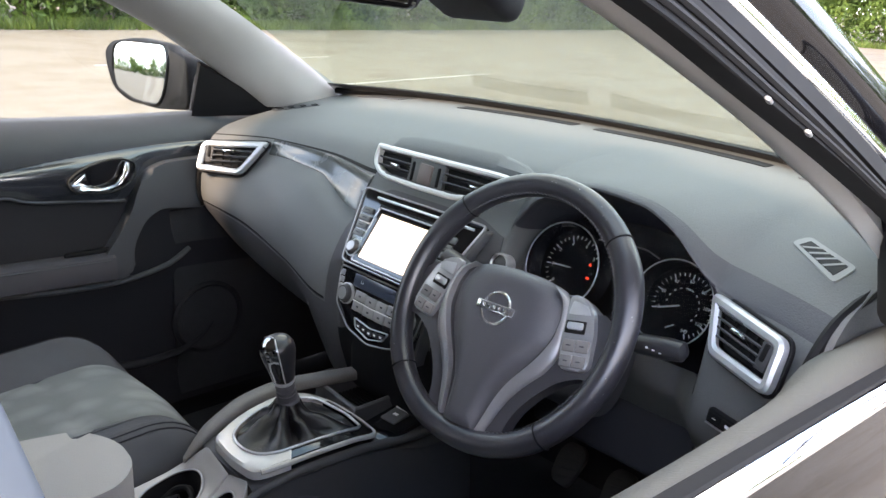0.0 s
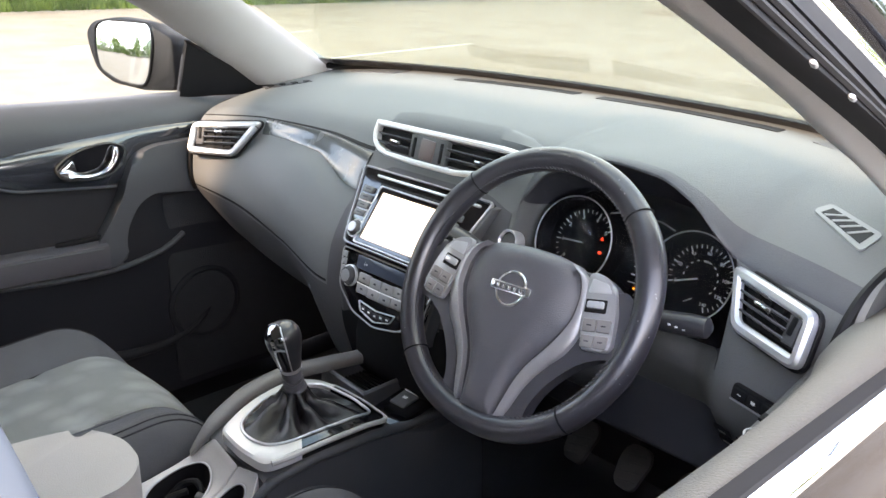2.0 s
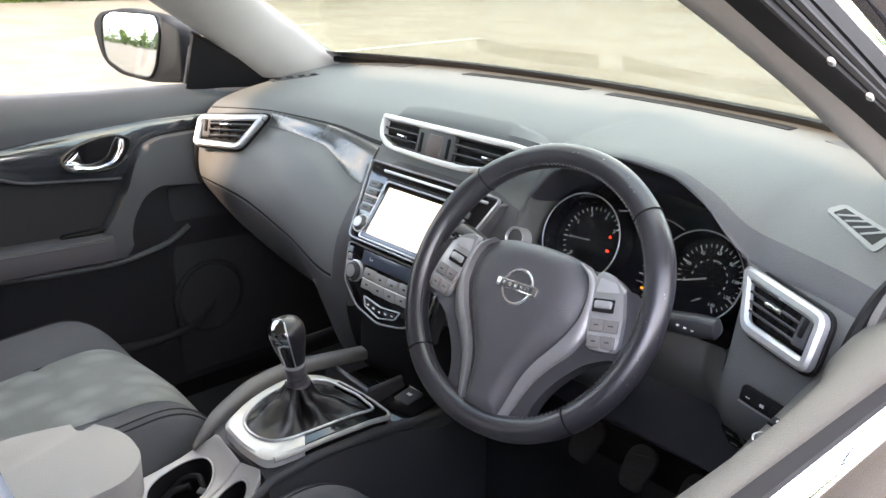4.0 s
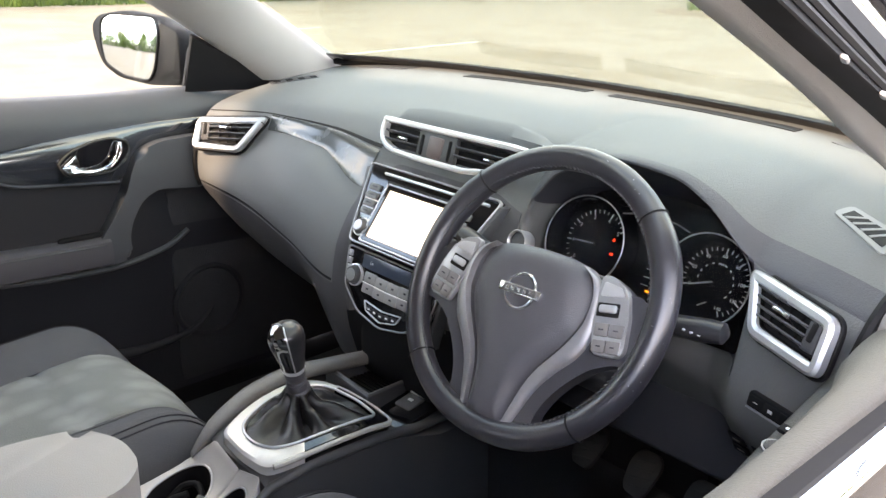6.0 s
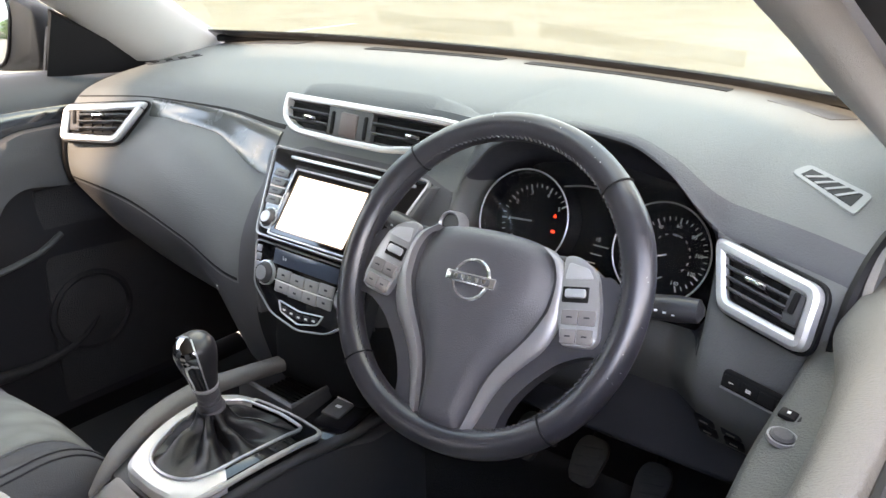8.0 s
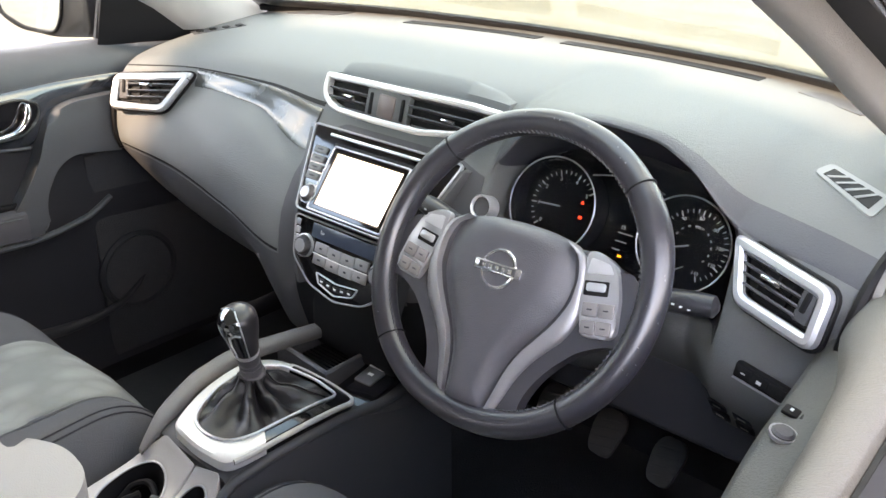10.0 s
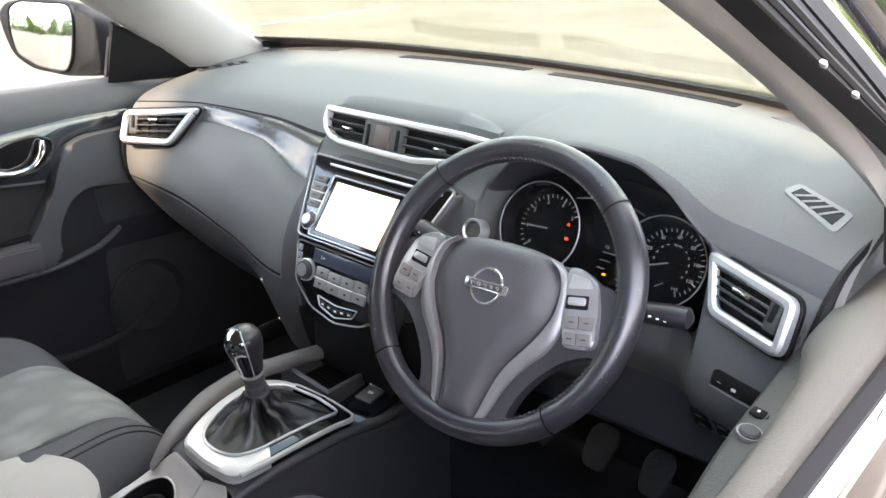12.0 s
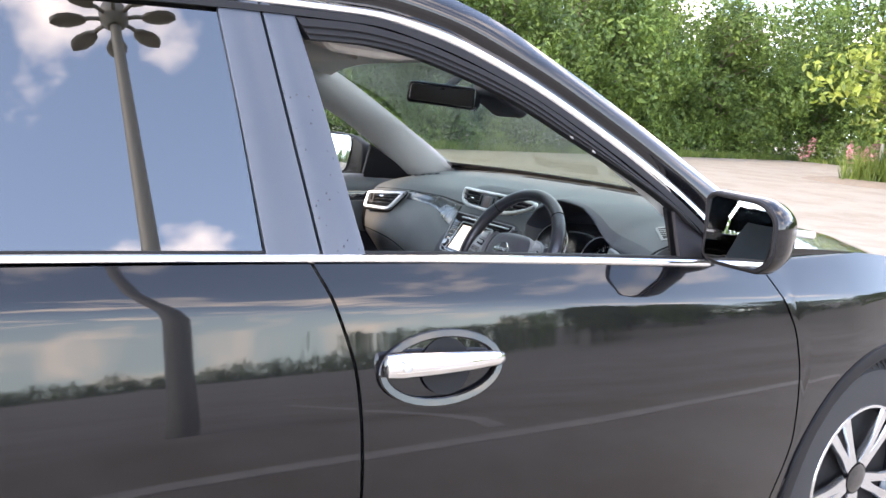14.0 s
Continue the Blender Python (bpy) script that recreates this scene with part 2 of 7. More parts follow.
def leaf_mat(name, c1, c2):
    m = bpy.data.materials.new(name)
    m.use_nodes = True
    n, l = m.node_tree.nodes, m.node_tree.links
    b = n["Principled BSDF"]
    b.inputs["Roughness"].default_value = 0.55
    b.inputs["Subsurface Weight"].default_value = 0.0
    g = n.new("ShaderNodeNewGeometry")
    mx = n.new("ShaderNodeMix")
    mx.data_type = 'RGBA'
    mx.inputs[6].default_value, mx.inputs[7].default_value = (*c1, 1), (*c2, 1)
    l.new(g.outputs["Random Per Island"], mx.inputs[0])
    no = n.new("ShaderNodeTexNoise")              # sprays of older and younger growth
    no.inputs["Scale"].default_value, no.inputs["Detail"].default_value = 1.1, 3.0
    l.new(g.outputs["Position"], no.inputs["Vector"])
    rp = n.new("ShaderNodeValToRGB")
    rp.color_ramp.elements[0].position, rp.color_ramp.elements[1].position = 0.38, 0.62
    rp.color_ramp.elements[0].color, rp.color_ramp.elements[1].color = (0.42, 0.50, 0.40, 1), (1.25, 1.2, 1.1, 1)
    l.new(no.outputs["Fac"], rp.inputs[0])
    ml = n.new("ShaderNodeMix"); ml.data_type = 'RGBA'; ml.blend_type = 'MULTIPLY'
    ml.inputs[0].default_value = 1.0
    l.new(mx.outputs[2], ml.inputs[6])
    l.new(rp.outputs[0], ml.inputs[7])
    l.new(ml.outputs[2], b.inputs["Base Color"])
    t = n.new("ShaderNodeBsdfTranslucent")
    l.new(ml.outputs[2], t.inputs["Color"])
    ms = n.new("ShaderNodeMixShader")
    ms.inputs[0].default_value = 0.35
    out = n["Material Output"]
    l.new(b.outputs[0], ms.inputs[1])
    l.new(t.outputs[0], ms.inputs[2])
    l.new(ms.outputs[0], out.inputs["Surface"])
    return m


M_LEAF = leaf_mat("dark_green_leaves", (0.06, 0.115, 0.022), (0.15, 0.22, 0.05))
M_LEAF_B = leaf_mat("mid_green_leaves", (0.085, 0.155, 0.03), (0.19, 0.28, 0.07))
M_LEAF_Y = leaf_mat("yellow_green_leaves", (0.16, 0.22, 0.035), (0.30, 0.34, 0.07))
M_GRASS = leaf_mat("grass_blades", (0.07, 0.13, 0.02), (0.19, 0.24, 0.06))
M_PINK = leaf_mat("pink_flower_spikes", (0.40, 0.12, 0.16), (0.55, 0.30, 0.30))


def ground_mat():
    m = bpy.data.materials.new("worn_pale_asphalt")
    m.use_nodes = True
    n, l = m.node_tree.nodes, m.node_tree.links
    b = n["Principled BSDF"]
    b.inputs["Roughness"].default_value = 0.9
    co = n.new("ShaderNodeTexCoord")
    def noise_node(scale, detail, rough=0.6):
        no = n.new("ShaderNodeTexNoise")
        no.inputs["Scale"].default_value, no.inputs["Detail"].default_value, no.inputs["Roughness"].default_value = scale, detail, rough
        l.new(co.outputs["Object"], no.inputs["Vector"])
        return no
    big, mid, fine = noise_node(0.20, 7), noise_node(0.75, 9, 0.72), noise_node(60, 4)
    mx = n.new("ShaderNodeMix"); mx.data_type = 'RGBA'
    mx.inputs[6].default_value, mx.inputs[7].default_value = (0.252, 0.222, 0.182, 1), (0.325, 0.302, 0.262, 1)
    r1 = n.new("ShaderNodeMapRange")
    r1.inputs["From Min"].default_value, r1.inputs["From Max"].default_value = 0.35, 0.65
    l.new(big.outputs["Fac"], r1.inputs["Value"])
    l.new(r1.outputs[0], mx.inputs[0])
    mx2 = n.new("ShaderNodeMix"); mx2.data_type = 'RGBA'; mx2.blend_type = 'MULTIPLY'
    r2 = n.new("ShaderNodeValToRGB")
    r2.color_ramp.elements[0].position, r2.color_ramp.elements[1].position = 0.40, 0.55
    r2.color_ramp.elements[0].color = (0.82, 0.77, 0.71, 1)
    l.new(mid.outputs["Fac"], r2.inputs[0])
    mx2.inputs[0].default_value = 1.0
    sx_, ad_, r3 = n.new("ShaderNodeSeparateXYZ"), n.new("ShaderNodeMath"), n.new("ShaderNodeMapRange")
    l.new(co.outputs["Object"], sx_.inputs[0])
    ad_.operation = 'MULTIPLY_ADD'
    ad_.inputs[1].default_value = 5.0
    l.new(big.outputs["Fac"], ad_.inputs[0])
    l.new(sx_.outputs["X"], ad_.inputs[2])
    r3.inputs["From Min"].default_value, r3.inputs["From Max"].default_value = -2.5, 1.5
    l.new(ad_.outputs[0], r3.inputs["Value"])
    earth = n.new("ShaderNodeMix"); earth.data_type = 'RGBA'
    earth.inputs[6].default_value = (0.232, 0.196, 0.148, 1)
    l.new(r3.outputs[0], earth.inputs[0])
    l.new(mx.outputs[2], earth.inputs[7])
    l.new(earth.outputs[2], mx2.inputs[6])
    l.new(r2.outputs[0], mx2.inputs[7])
    l.new(mx2.outputs[2], b.inputs["Base Color"])
    bp = n.new("ShaderNodeBump")
    bp.inputs["Strength"].default_value, bp.inputs["Distance"].default_value = 0.5, 0.01
    l.new(fine.outputs["Fac"], bp.inputs["Height"])
    l.new(bp.outputs[0], b.inputs["Normal"])
    return m


M_GROUND = ground_mat()
M_LINE = mat("worn_white_line", (0.43, 0.40, 0.35), 0.8, var=0.4, scale=7)


# ---- mesh helpers ----
def empty(name, label, category, loc=(0, 0, 0), group="", kind=""):
    e = tagged(new(name), label, category, group, kind)
    e.location = loc
    return e


def mesh_of(name, bm, material, sharp=38):
    me = bpy.data.meshes.new(name)
    bmesh.ops.recalc_face_normals(bm, faces=bm.faces)
    bm.to_mesh(me)
    bm.free()
    me.materials.append(material)
    me.polygons.foreach_set("use_smooth", [True] * len(me.polygons))
    me.set_sharp_from_angle(angle=radians(sharp))
    return me


def part(name, bm, material, parent, label="", sharp=38, thick=0.0):
    if thick:
        bmesh.ops.recalc_face_normals(bm, faces=bm.faces)
        bmesh.ops.remove_doubles(bm, verts=bm.verts, dist=1e-5)
        bmesh.ops.solidify(bm, geom=bm.faces[:], thickness=thick)
    ob = new(name, mesh_of(name, bm, material, sharp))
    if parent is not None:
        ob.parent = parent
        chain, p = Matrix.Identity(4), parent
        while p is not None:
            chain = (p.matrix_parent_inverse @ p.matrix_basis if p.parent else p.matrix_basis) @ chain
            p = p.parent
        ob.matrix_parent_inverse = chain.inverted()
    return tagged(ob, label)


def thing(name, bm, material, label, category, group="", kind="", sharp=38):
    return tagged(part(name, bm, material, None, "", sharp), label, category, group, kind)


def loft(rows, close_u=False, close_v=False, caps=False, bm=None):
    """Quads between rows of points; close_u joins each row into a ring, close_v joins the last row to the first."""
    bm = bm or bmesh.new()
    vs = [[bm.verts.new(p) for p in r] for r in rows]
    nr, nc = len(vs), len(vs[0])
    for i in range(nr if close_v else nr - 1):
        for j in range(nc if close_u else nc - 1):
            q = (vs[i][j], vs[i][(j + 1) % nc], vs[(i + 1) % nr][(j + 1) % nc], vs[(i + 1) % nr][j])
            try:
                bm.faces.new(q)
            except ValueError:
                pass
    if caps and close_u:
        bm.faces.new(vs[0])
        bm.faces.new(vs[-1][::-1])
    return bm


def tube(pts, r, n=12, bm=None, squash=1.0, closed=False):
    """A round bar along pts; r is one radius or one per point."""
    pts = [Vector(p) for p in pts]
    rs = r if isinstance(r, (list, tuple)) else [r] * len(pts)
    rows, side = [], None
    for i, p in enumerate(pts):
        if closed:
            d = (pts[(i + 1) % len(pts)] - pts[i - 1]).normalized()
        else:
            d = (pts[min(i + 1, len(pts) - 1)] - pts[max(i - 1, 0)]).normalized()
        if side is None:
            side = d.cross(Vector((0, 0, 1)) if abs(d.z) < 0.9 else Vector((1, 0, 0))).normalized()
        side = (side - d * side.dot(d)).normalized()
        up = d.cross(side)
        rows.append([p + (side * math.cos(a) + up * math.sin(a) * squash) * rs[i] for a in (2 * math.pi * k / n for k in range(n))])
    return loft(rows, close_u=True, close_v=closed, caps=not closed, bm=bm)


def rbox(sx, sy, sz, m=None, bevel=0.003, seg=2, bm=None):
    b = bmesh.new()
    bmesh.ops.create_cube(b, size=1)
    bmesh.ops.scale(b, vec=(sx, sy, sz), verts=b.verts)
    if bevel:
        bmesh.ops.bevel(b, geom=b.edges[:], offset=min(bevel, 0.45 * min(sx, sy, sz)), segments=seg, affect='EDGES', profile=0.5)
    if m is not None:
        bmesh.ops.transform(b, matrix=m, verts=b.verts)
    return merge(bm, b) if bm else b


def merge(bm, other):
    me = bpy.data.meshes.new("tmp")
    other.to_mesh(me)
    other.free()
    bm.from_mesh(me)
    bpy.data.meshes.remove(me)
    return bm


def prism(poly, depth, m=None, bevel=0.0, seg=2):
    """A polygon (x, y) raised by depth along z, its top edges rounded."""
    b = bmesh.new()
    lo = [b.verts.new((x, y, 0)) for x, y in poly]
    hi = [b.verts.new((x, y, depth)) for x, y in poly]
    n = len(poly)
    b.faces.new(lo[::-1])
    top = b.faces.new(hi)
    for i in range(n):
        b.faces.new((lo[i], lo[(i + 1) % n], hi[(i + 1) % n], hi[i]))
    if bevel:
        bmesh.ops.bevel(b, geom=list(top.edges), offset=bevel, segments=seg, affect='EDGES', profile=0.5)
    if m is not None:
        bmesh.ops.transform(b, matrix=m, verts=b.verts)
    return b


def inset_poly(poly, d):
    """Moves each side of an anticlockwise polygon inwards by d."""
    n, out = len(poly), []
    for i in range(n):
        p0, p1, p2 = Vector(poly[i - 1]), Vector(poly[i]), Vector(poly[(i + 1) % n])
        e1, e2 = (p1 - p0).normalized(), (p2 - p1).normalized()
        n1, n2 = Vector((-e1.y, e1.x)), Vector((-e2.y, e2.x))
        k = (n1 + n2)
        k = k / max(0.35, k.length_squared / 2) if k.length > 1e-6 else n1
        out.append(tuple(p1 + k * d))
    return out


def round_poly(poly, r, seg=4):
    """Rounds the corners of a polygon."""
    n, out = len(poly), []
    for i in range(n):
        p0, p1, p2 = Vector(poly[i - 1]), Vector(poly[i]), Vector(poly[(i + 1) % n])
        a, c = p0 - p1, p2 - p1
        ra = min(r, a.length * 0.45, c.length * 0.45)
        q0, q2 = p1 + a.normalized() * ra, p1 + c.normalized() * ra
        for k in range(seg + 1):
            t = k / seg
            out.append(tuple(q0 * (1 - t) ** 2 + p1 * 2 * t * (1 - t) + q2 * t * t))
    return out


def ring(outer, width, depth, m=None, lip=0.002):
    """A frame: outer polygon, its hole inset by width, its face rounded."""
    i1, i2, o1 = inset_poly(outer, width), inset_poly(outer, width - lip), inset_poly(outer, lip)
    rows = [[(x, y, 0) for x, y in outer], [(x, y, depth - lip) for x, y in outer], [(x, y, depth) for x, y in o1],
            [(x, y, depth) for x, y in i2], [(x, y, depth - lip) for x, y in i1], [(x, y, 0) for x, y in i1]]
    b = loft([list(r) for r in rows], close_u=True, close_v=True)
    if m is not None:
        bmesh.ops.transform(b, matrix=m, verts=b.verts)
    return b


def lathe(profile, n=32, m=None, bm=None, open_ends=False):
    """Turns (radius, height) round the z axis."""
    rows = [[(r * math.cos(2 * math.pi * k / n), r * math.sin(2 * math.pi * k / n), h) for k in range(n)] for r, h in profile]
    b = loft(rows, close_u=True, caps=not open_ends)
    if m is not None:
        bmesh.ops.transform(b, matrix=m, verts=b.verts)
    return merge(bm, b) if bm else b


def plane_frame(o, x, up):
    """A pose at o whose x axis is x, whose y axis leans to up, and whose z axis faces out."""
    x = Vector(x).normalized()
    z = x.cross(Vector(up)).normalized()
    y = z.cross(x)
    return Matrix(((x.x, y.x, z.x, o[0]), (x.y, y.y, z.y, o[1]), (x.z, y.z, z.z, o[2]), (0, 0, 0, 1)))


def hermite(keys, x):
    """A smooth value through (x, value) keys that does not overshoot."""
    xs, vs = [k[0] for k in keys], [np.array(k[1], float) for k in keys]
    if x <= xs[0]:
        return vs[0]
    if x >= xs[-1]:
        return vs[-1]
    i = max(k for k in range(len(xs) - 1) if xs[k] <= x)
    d = [(vs[k + 1] - vs[k]) / (xs[k + 1] - xs[k]) for k in range(len(xs) - 1)]
    def slope(k):
        if k == 0 or k == len(xs) - 1:
            return d[0] if k == 0 else d[-1]
        a, c = d[k - 1], d[k]
        with np.errstate(divide='ignore', invalid='ignore'):
            return np.where(a * c > 0, 2 * a * c / (a + c), 0.0)
    h = xs[i + 1] - xs[i]
    t = (x - xs[i]) / h
    return ((2 * t**3 - 3 * t**2 + 1) * vs[i] + (t**3 - 2 * t**2 + t) * h * slope(i)
            + (-2 * t**3 + 3 * t**2) * vs[i + 1] + (t**3 - t**2) * h * slope(i + 1))


def smooth_line(pts, n):
    """n points along a smooth line through pts."""
    pts = [np.array(p, float) for p in pts]
    s = [0.0]
    for a, c in zip(pts, pts[1:]):
        s.append(s[-1] + float(np.linalg.norm(c - a)))
    keys = list(zip(s, pts))
    return [hermite(keys, s[-1] * k / (n - 1)) for k in range(n)]


def text_mesh(s, size, m, depth=0.0003):
    cu = bpy.data.curves.new("print", 'FONT')
    cu.body, cu.size, cu.align_x, cu.align_y, cu.extrude, cu.resolution_u = s, size, 'CENTER', 'CENTER', depth, 2
    ob = bpy.data.objects.new("print", cu)
    scene.collection.objects.link(ob)
    bpy.context.view_layer.update()
    me = bpy.data.meshes.new_from_object(ob)
    b = bmesh.new()
    b.from_mesh(me)
    bmesh.ops.transform(b, matrix=m, verts=b.verts)
    bpy.data.objects.remove(ob)
    bpy.data.curves.remove(cu)
    bpy.data.meshes.remove(me)
    return b


def mirror_x(bm):
    bmesh.ops.scale(bm, vec=(-1, 1, 1), verts=bm.verts)
    bmesh.ops.reverse_faces(bm, faces=bm.faces)
    return bm


# ---- ground and surroundings ----
gb = bmesh.new()
bmesh.ops.create_grid(gb, x_segments=60, y_segments=60, size=600)
ground = thing("ground", gb, M_GROUND, "pale sun-bleached asphalt of an empty car park", "ground", kind="structure")


def leaf_cloud(blobs, count, size, rng, bm=None, droop=0.2):
    """Many small folded leaves on and in a set of lumps (x, y, z, rx, ry, rz)."""
    verts, faces = [], []
    w = np.array([b[3] * b[4] + b[4] * b[5] + b[3] * b[5] for b in blobs])
    pick = rng.choice(len(blobs), count, p=w / w.sum())
    for k in pick:
        x, y, z, rx, ry, rz = blobs[k]
        d = rng.normal(size=3)
        d /= np.linalg.norm(d)
        rad = 0.62 + 0.48 * rng.random() ** 0.6
        c = np.array((x + d[0] * rx * rad, y + d[1] * ry * rad, z + d[2] * rz * rad))
        if c[2] < 0.05:
            continue
        nrm = d + rng.normal(size=3) * 0.7
        nrm /= np.linalg.norm(nrm)
        a = np.cross(nrm, rng.normal(size=3))
        a /= np.linalg.norm(a)
        b2 = np.cross(nrm, a)
        s = size * (0.6 + 0.8 * rng.random())
        i = len(verts)
        verts += [c - a * s, c + b2 * s * 0.45 + nrm * s * 0.12, c + a * s - np.array((0, 0, droop * s)), c - b2 * s * 0.45 + nrm * s * 0.12]
        faces += [(i, i + 1, i + 2), (i, i + 2, i + 3)]
    me = bpy.data.meshes.new("leaves")
    me.from_pydata([tuple(v) for v in verts], [], faces)
    return me


def leaf_part(name, me, material, parent, label=""):
    me.materials.append(material)
    ob = new(name, me)
    ob.parent = parent
    return tagged(ob, label)


def tree(name, label, height, spread, leaves, size, material, seed, trunk_r=0.16, base=0.25, group=""):
    rng = np.random.default_rng(seed)
    t = empty(name, label, "tree", group=group)
    stem = [(0, 0, -0.05)]
    for k in range(1, 6):
        stem.append((rng.normal() * 0.06 * k, rng.normal() * 0.06 * k, height * 0.8 * k / 5))
    part("trunk", tube(stem, [trunk_r * (1 - 0.15 * k) for k in range(6)], 8), M_BARK, t)
    lb = bmesh.new()
    blobs = []
    for k in range(16):
        a, hh = rng.random() * 2 * math.pi, height * (base + (0.95 - base) * (k + 0.5) / 16)
        env = spread * math.sin(math.pi * (0.14 + 0.8 * (k + 0.5) / 16)) ** 0.7
        tip = Vector((math.cos(a) * env * 0.75, math.sin(a) * env * 0.75, hh))
        root = Vector(stem[min(5, max(1, int(hh / height * 5)))])
        root.z = hh * 0.8
        tube([root, root.lerp(tip, 0.5) + Vector((0, 0, 0.1)), tip], [trunk_r * 0.4, trunk_r * 0.25, trunk_r * 0.08], 5, bm=lb)
        blobs.append((tip.x, tip.y, tip.z, env * (0.42 + 0.25 * rng.random()), env * (0.42 + 0.25 * rng.random()), height * (0.09 + 0.07 * rng.random())))
        blobs.append((tip.x * 0.35, tip.y * 0.35, tip.z + 0.2, env * 0.5, env * 0.5, height * 0.09))
    part("limb", lb, M_BARK, t)
    leaf_part("crown", leaf_cloud(blobs, leaves, size, rng), material, t)
    return t


tree_kinds = [tree("broadleaf_tree", "tall dense dark green broadleaf tree edging the car park", 9.0, 3.4, 13000, 0.125, M_LEAF, 1, 0.2, 0.06, "trees round the car park"),
              tree("broadleaf_tree", "tall dense dark green broadleaf tree edging the car park", 8.6, 3.6, 13000, 0.125, M_LEAF, 2, 0.2, 0.06, "trees round the car park"),
              tree("broadleaf_tree", "mid green broadleaf tree edging the car park", 7.4, 3.2, 12000, 0.12, M_LEAF_B, 3, 0.18, 0.06, "trees round the car park")]
rt = random.Random(4)
spots = []
for k in range(18):
    f = k / 17
    spots.append((-21.5 - 5 * f + rt.uniform(-1, 1), -18 + 54 * f + rt.uniform(-0.8, 0.8)))
for k in range(9):
    spots.append((-25 + 1.0 * k * 4.2 + rt.uniform(-1, 1), 40 + 0.6 * k + rt.uniform(-1.0, 1.5)))
for k in range(12):
    spots.append((-30 + k * 5 + rt.uniform(-1, 1), 47 + rt.uniform(-1, 2)))
back_row = [(-27.5 - 4 * k / 9 + rt.uniform(-1, 1), -16 + 5.6 * k) for k in range(10)]
for k in range(22):
    spots.append((96 + rt.uniform(-3, 3), -60 + k * 6.0 + rt.uniform(-2, 2)))
for k in range(6):
    spots.append((34 + 3.4 * k + rt.uniform(-1, 1), 46 + rt.uniform(-3, 3)))
for x in (-34, -29, -23, -18, -13, -8, -3, 3, 9, 14):
    spots.append((x + rt.uniform(-1, 1), -56 + rt.uniform(-3, 3)))
for k, (x, y) in enumerate(spots + back_row):
    src = tree_kinds[k % 3]
    m = pose(x, y, 0, 0, 0, rt.uniform(0, 360)) @ Matrix.Scale(1.35 if 27 <= k < 39 else 0.26 if 39 <= k < 61 else rt.uniform(0.5, 0.85) if 67 <= k < 77 else rt.uniform(0.9, 1.1), 4)
    if k < 3:
        src.matrix_basis = m
    else:
        copy_thing(src, m)

# low growth along the foot of the trees, and the grass verge before it
rng_h = np.random.default_rng(8)
blobs = []
for k in range(150):
    f = k / 149
    blobs.append((-20.2 - 5 * f + rng_h.normal() * 0.4, -18 + 56 * f, 0.7, 0.9, 0.7, 0.8 + 0.5 * rng_h.random()))
for k in range(90):
    blobs.append((-25 + k * 0.5, 38.6 + 0.06 * k + rng_h.normal() * 0.4, 0.8, 0.7, 0.8, 0.9 + 0.5 * rng_h.random()))
for k in range(110):
    f = k / 109
    blobs.append((-22.2 - 5 * f + rng_h.normal() * 0.5, -18 + 58 * f, 2.3, 1.0, 1.0, 1.5 + 0.6 * rng_h.random()))
for k in range(70):
    blobs.append((-27 + k * 0.75, 40.8 + 0.06 * k + rng_h.normal() * 0.4, 2.3, 0.9, 0.9, 1.5 + 0.6 * rng_h.random()))
hedge = new("hedge", leaf_cloud(blobs, 110000, 0.105, rng_h))
hedge.data.materials.append(M_LEAF_B)
tagged(hedge, "rough green undergrowth at the foot of the trees", "hedge", kind="stuff")
rng_f = np.random.default_rng(21)
blobs = []
for k in range(120):
    f = k / 119
    blobs.append((92 + rng_f.normal() * 0.8, -62 + 130 * f, 0.7 + 0.5 * rng_f.random(), 1.5, 1.5, 1.1 + 0.7 * rng_f.random()))
for k in range(50):
    f = k / 49
    blobs.append((92 - 66 * f, 68 - 18 * f + rng_f.normal() * 0.8, 1.4 + 0.5 * rng_f.random(), 1.3, 1.3, 1.6 + 0.8 * rng_f.random()))
for k in range(70):
    f = k / 69
    blobs.append((-42 + 66 * f, -50 + rng_f.normal() * 0.8, 1.0 + 0.5 * rng_f.random(), 1.3, 1.3, 1.3 + 0.7 * rng_f.random()))
far_hedge = new("hedge", leaf_cloud(blobs, 36000, 0.26, rng_f))
far_hedge.data.materials.append(M_LEAF_B)
tagged(far_hedge, "low dark green hedge on the far side of the car park", "hedge", kind="stuff")


def blades(name, spans, count, h, material, label, seed):
    rng = np.random.default_rng(seed)
    verts, faces = [], []
    for _ in range(count):
        (x0, y0, x1, y1, wd) = spans[rng.integers(len(spans))]
        f = rng.random()
        nx, ny = -(y1 - y0), x1 - x0
        ln = math.hypot(nx, ny)
        o = (rng.random() - 0.5) * wd
        x, y = x0 + (x1 - x0) * f + nx / ln * o, y0 + (y1 - y0) * f + ny / ln * o
        a, hh = rng.random() * 6.28, h * (0.5 + rng.random())
        dx, dy = math.cos(a) * 0.02, math.sin(a) * 0.02
        lx, ly = rng.normal() * hh * 0.3, rng.normal() * hh * 0.3
        i = len(verts)
        verts += [(x - dx, y - dy, -0.01), (x + dx, y + dy, -0.01), (x + lx, y + ly, hh)]
        faces.append((i, i + 1, i + 2))
    me = bpy.data.meshes.new(name)
    me.from_pydata(verts, [], faces)
    me.materials.append(material)
    return tagged(new(name, me), label, "grass", kind="stuff")


blades("grass", [(-18.6, -18, -22.0, 20, 1.4), (-22.0, 20, -24.0, 38, 1.4), (-24, 37.2, 22, 41, 1.5)], 42000, 0.22, M_GRASS,
       "strip of rough grass between asphalt and undergrowth", 3)

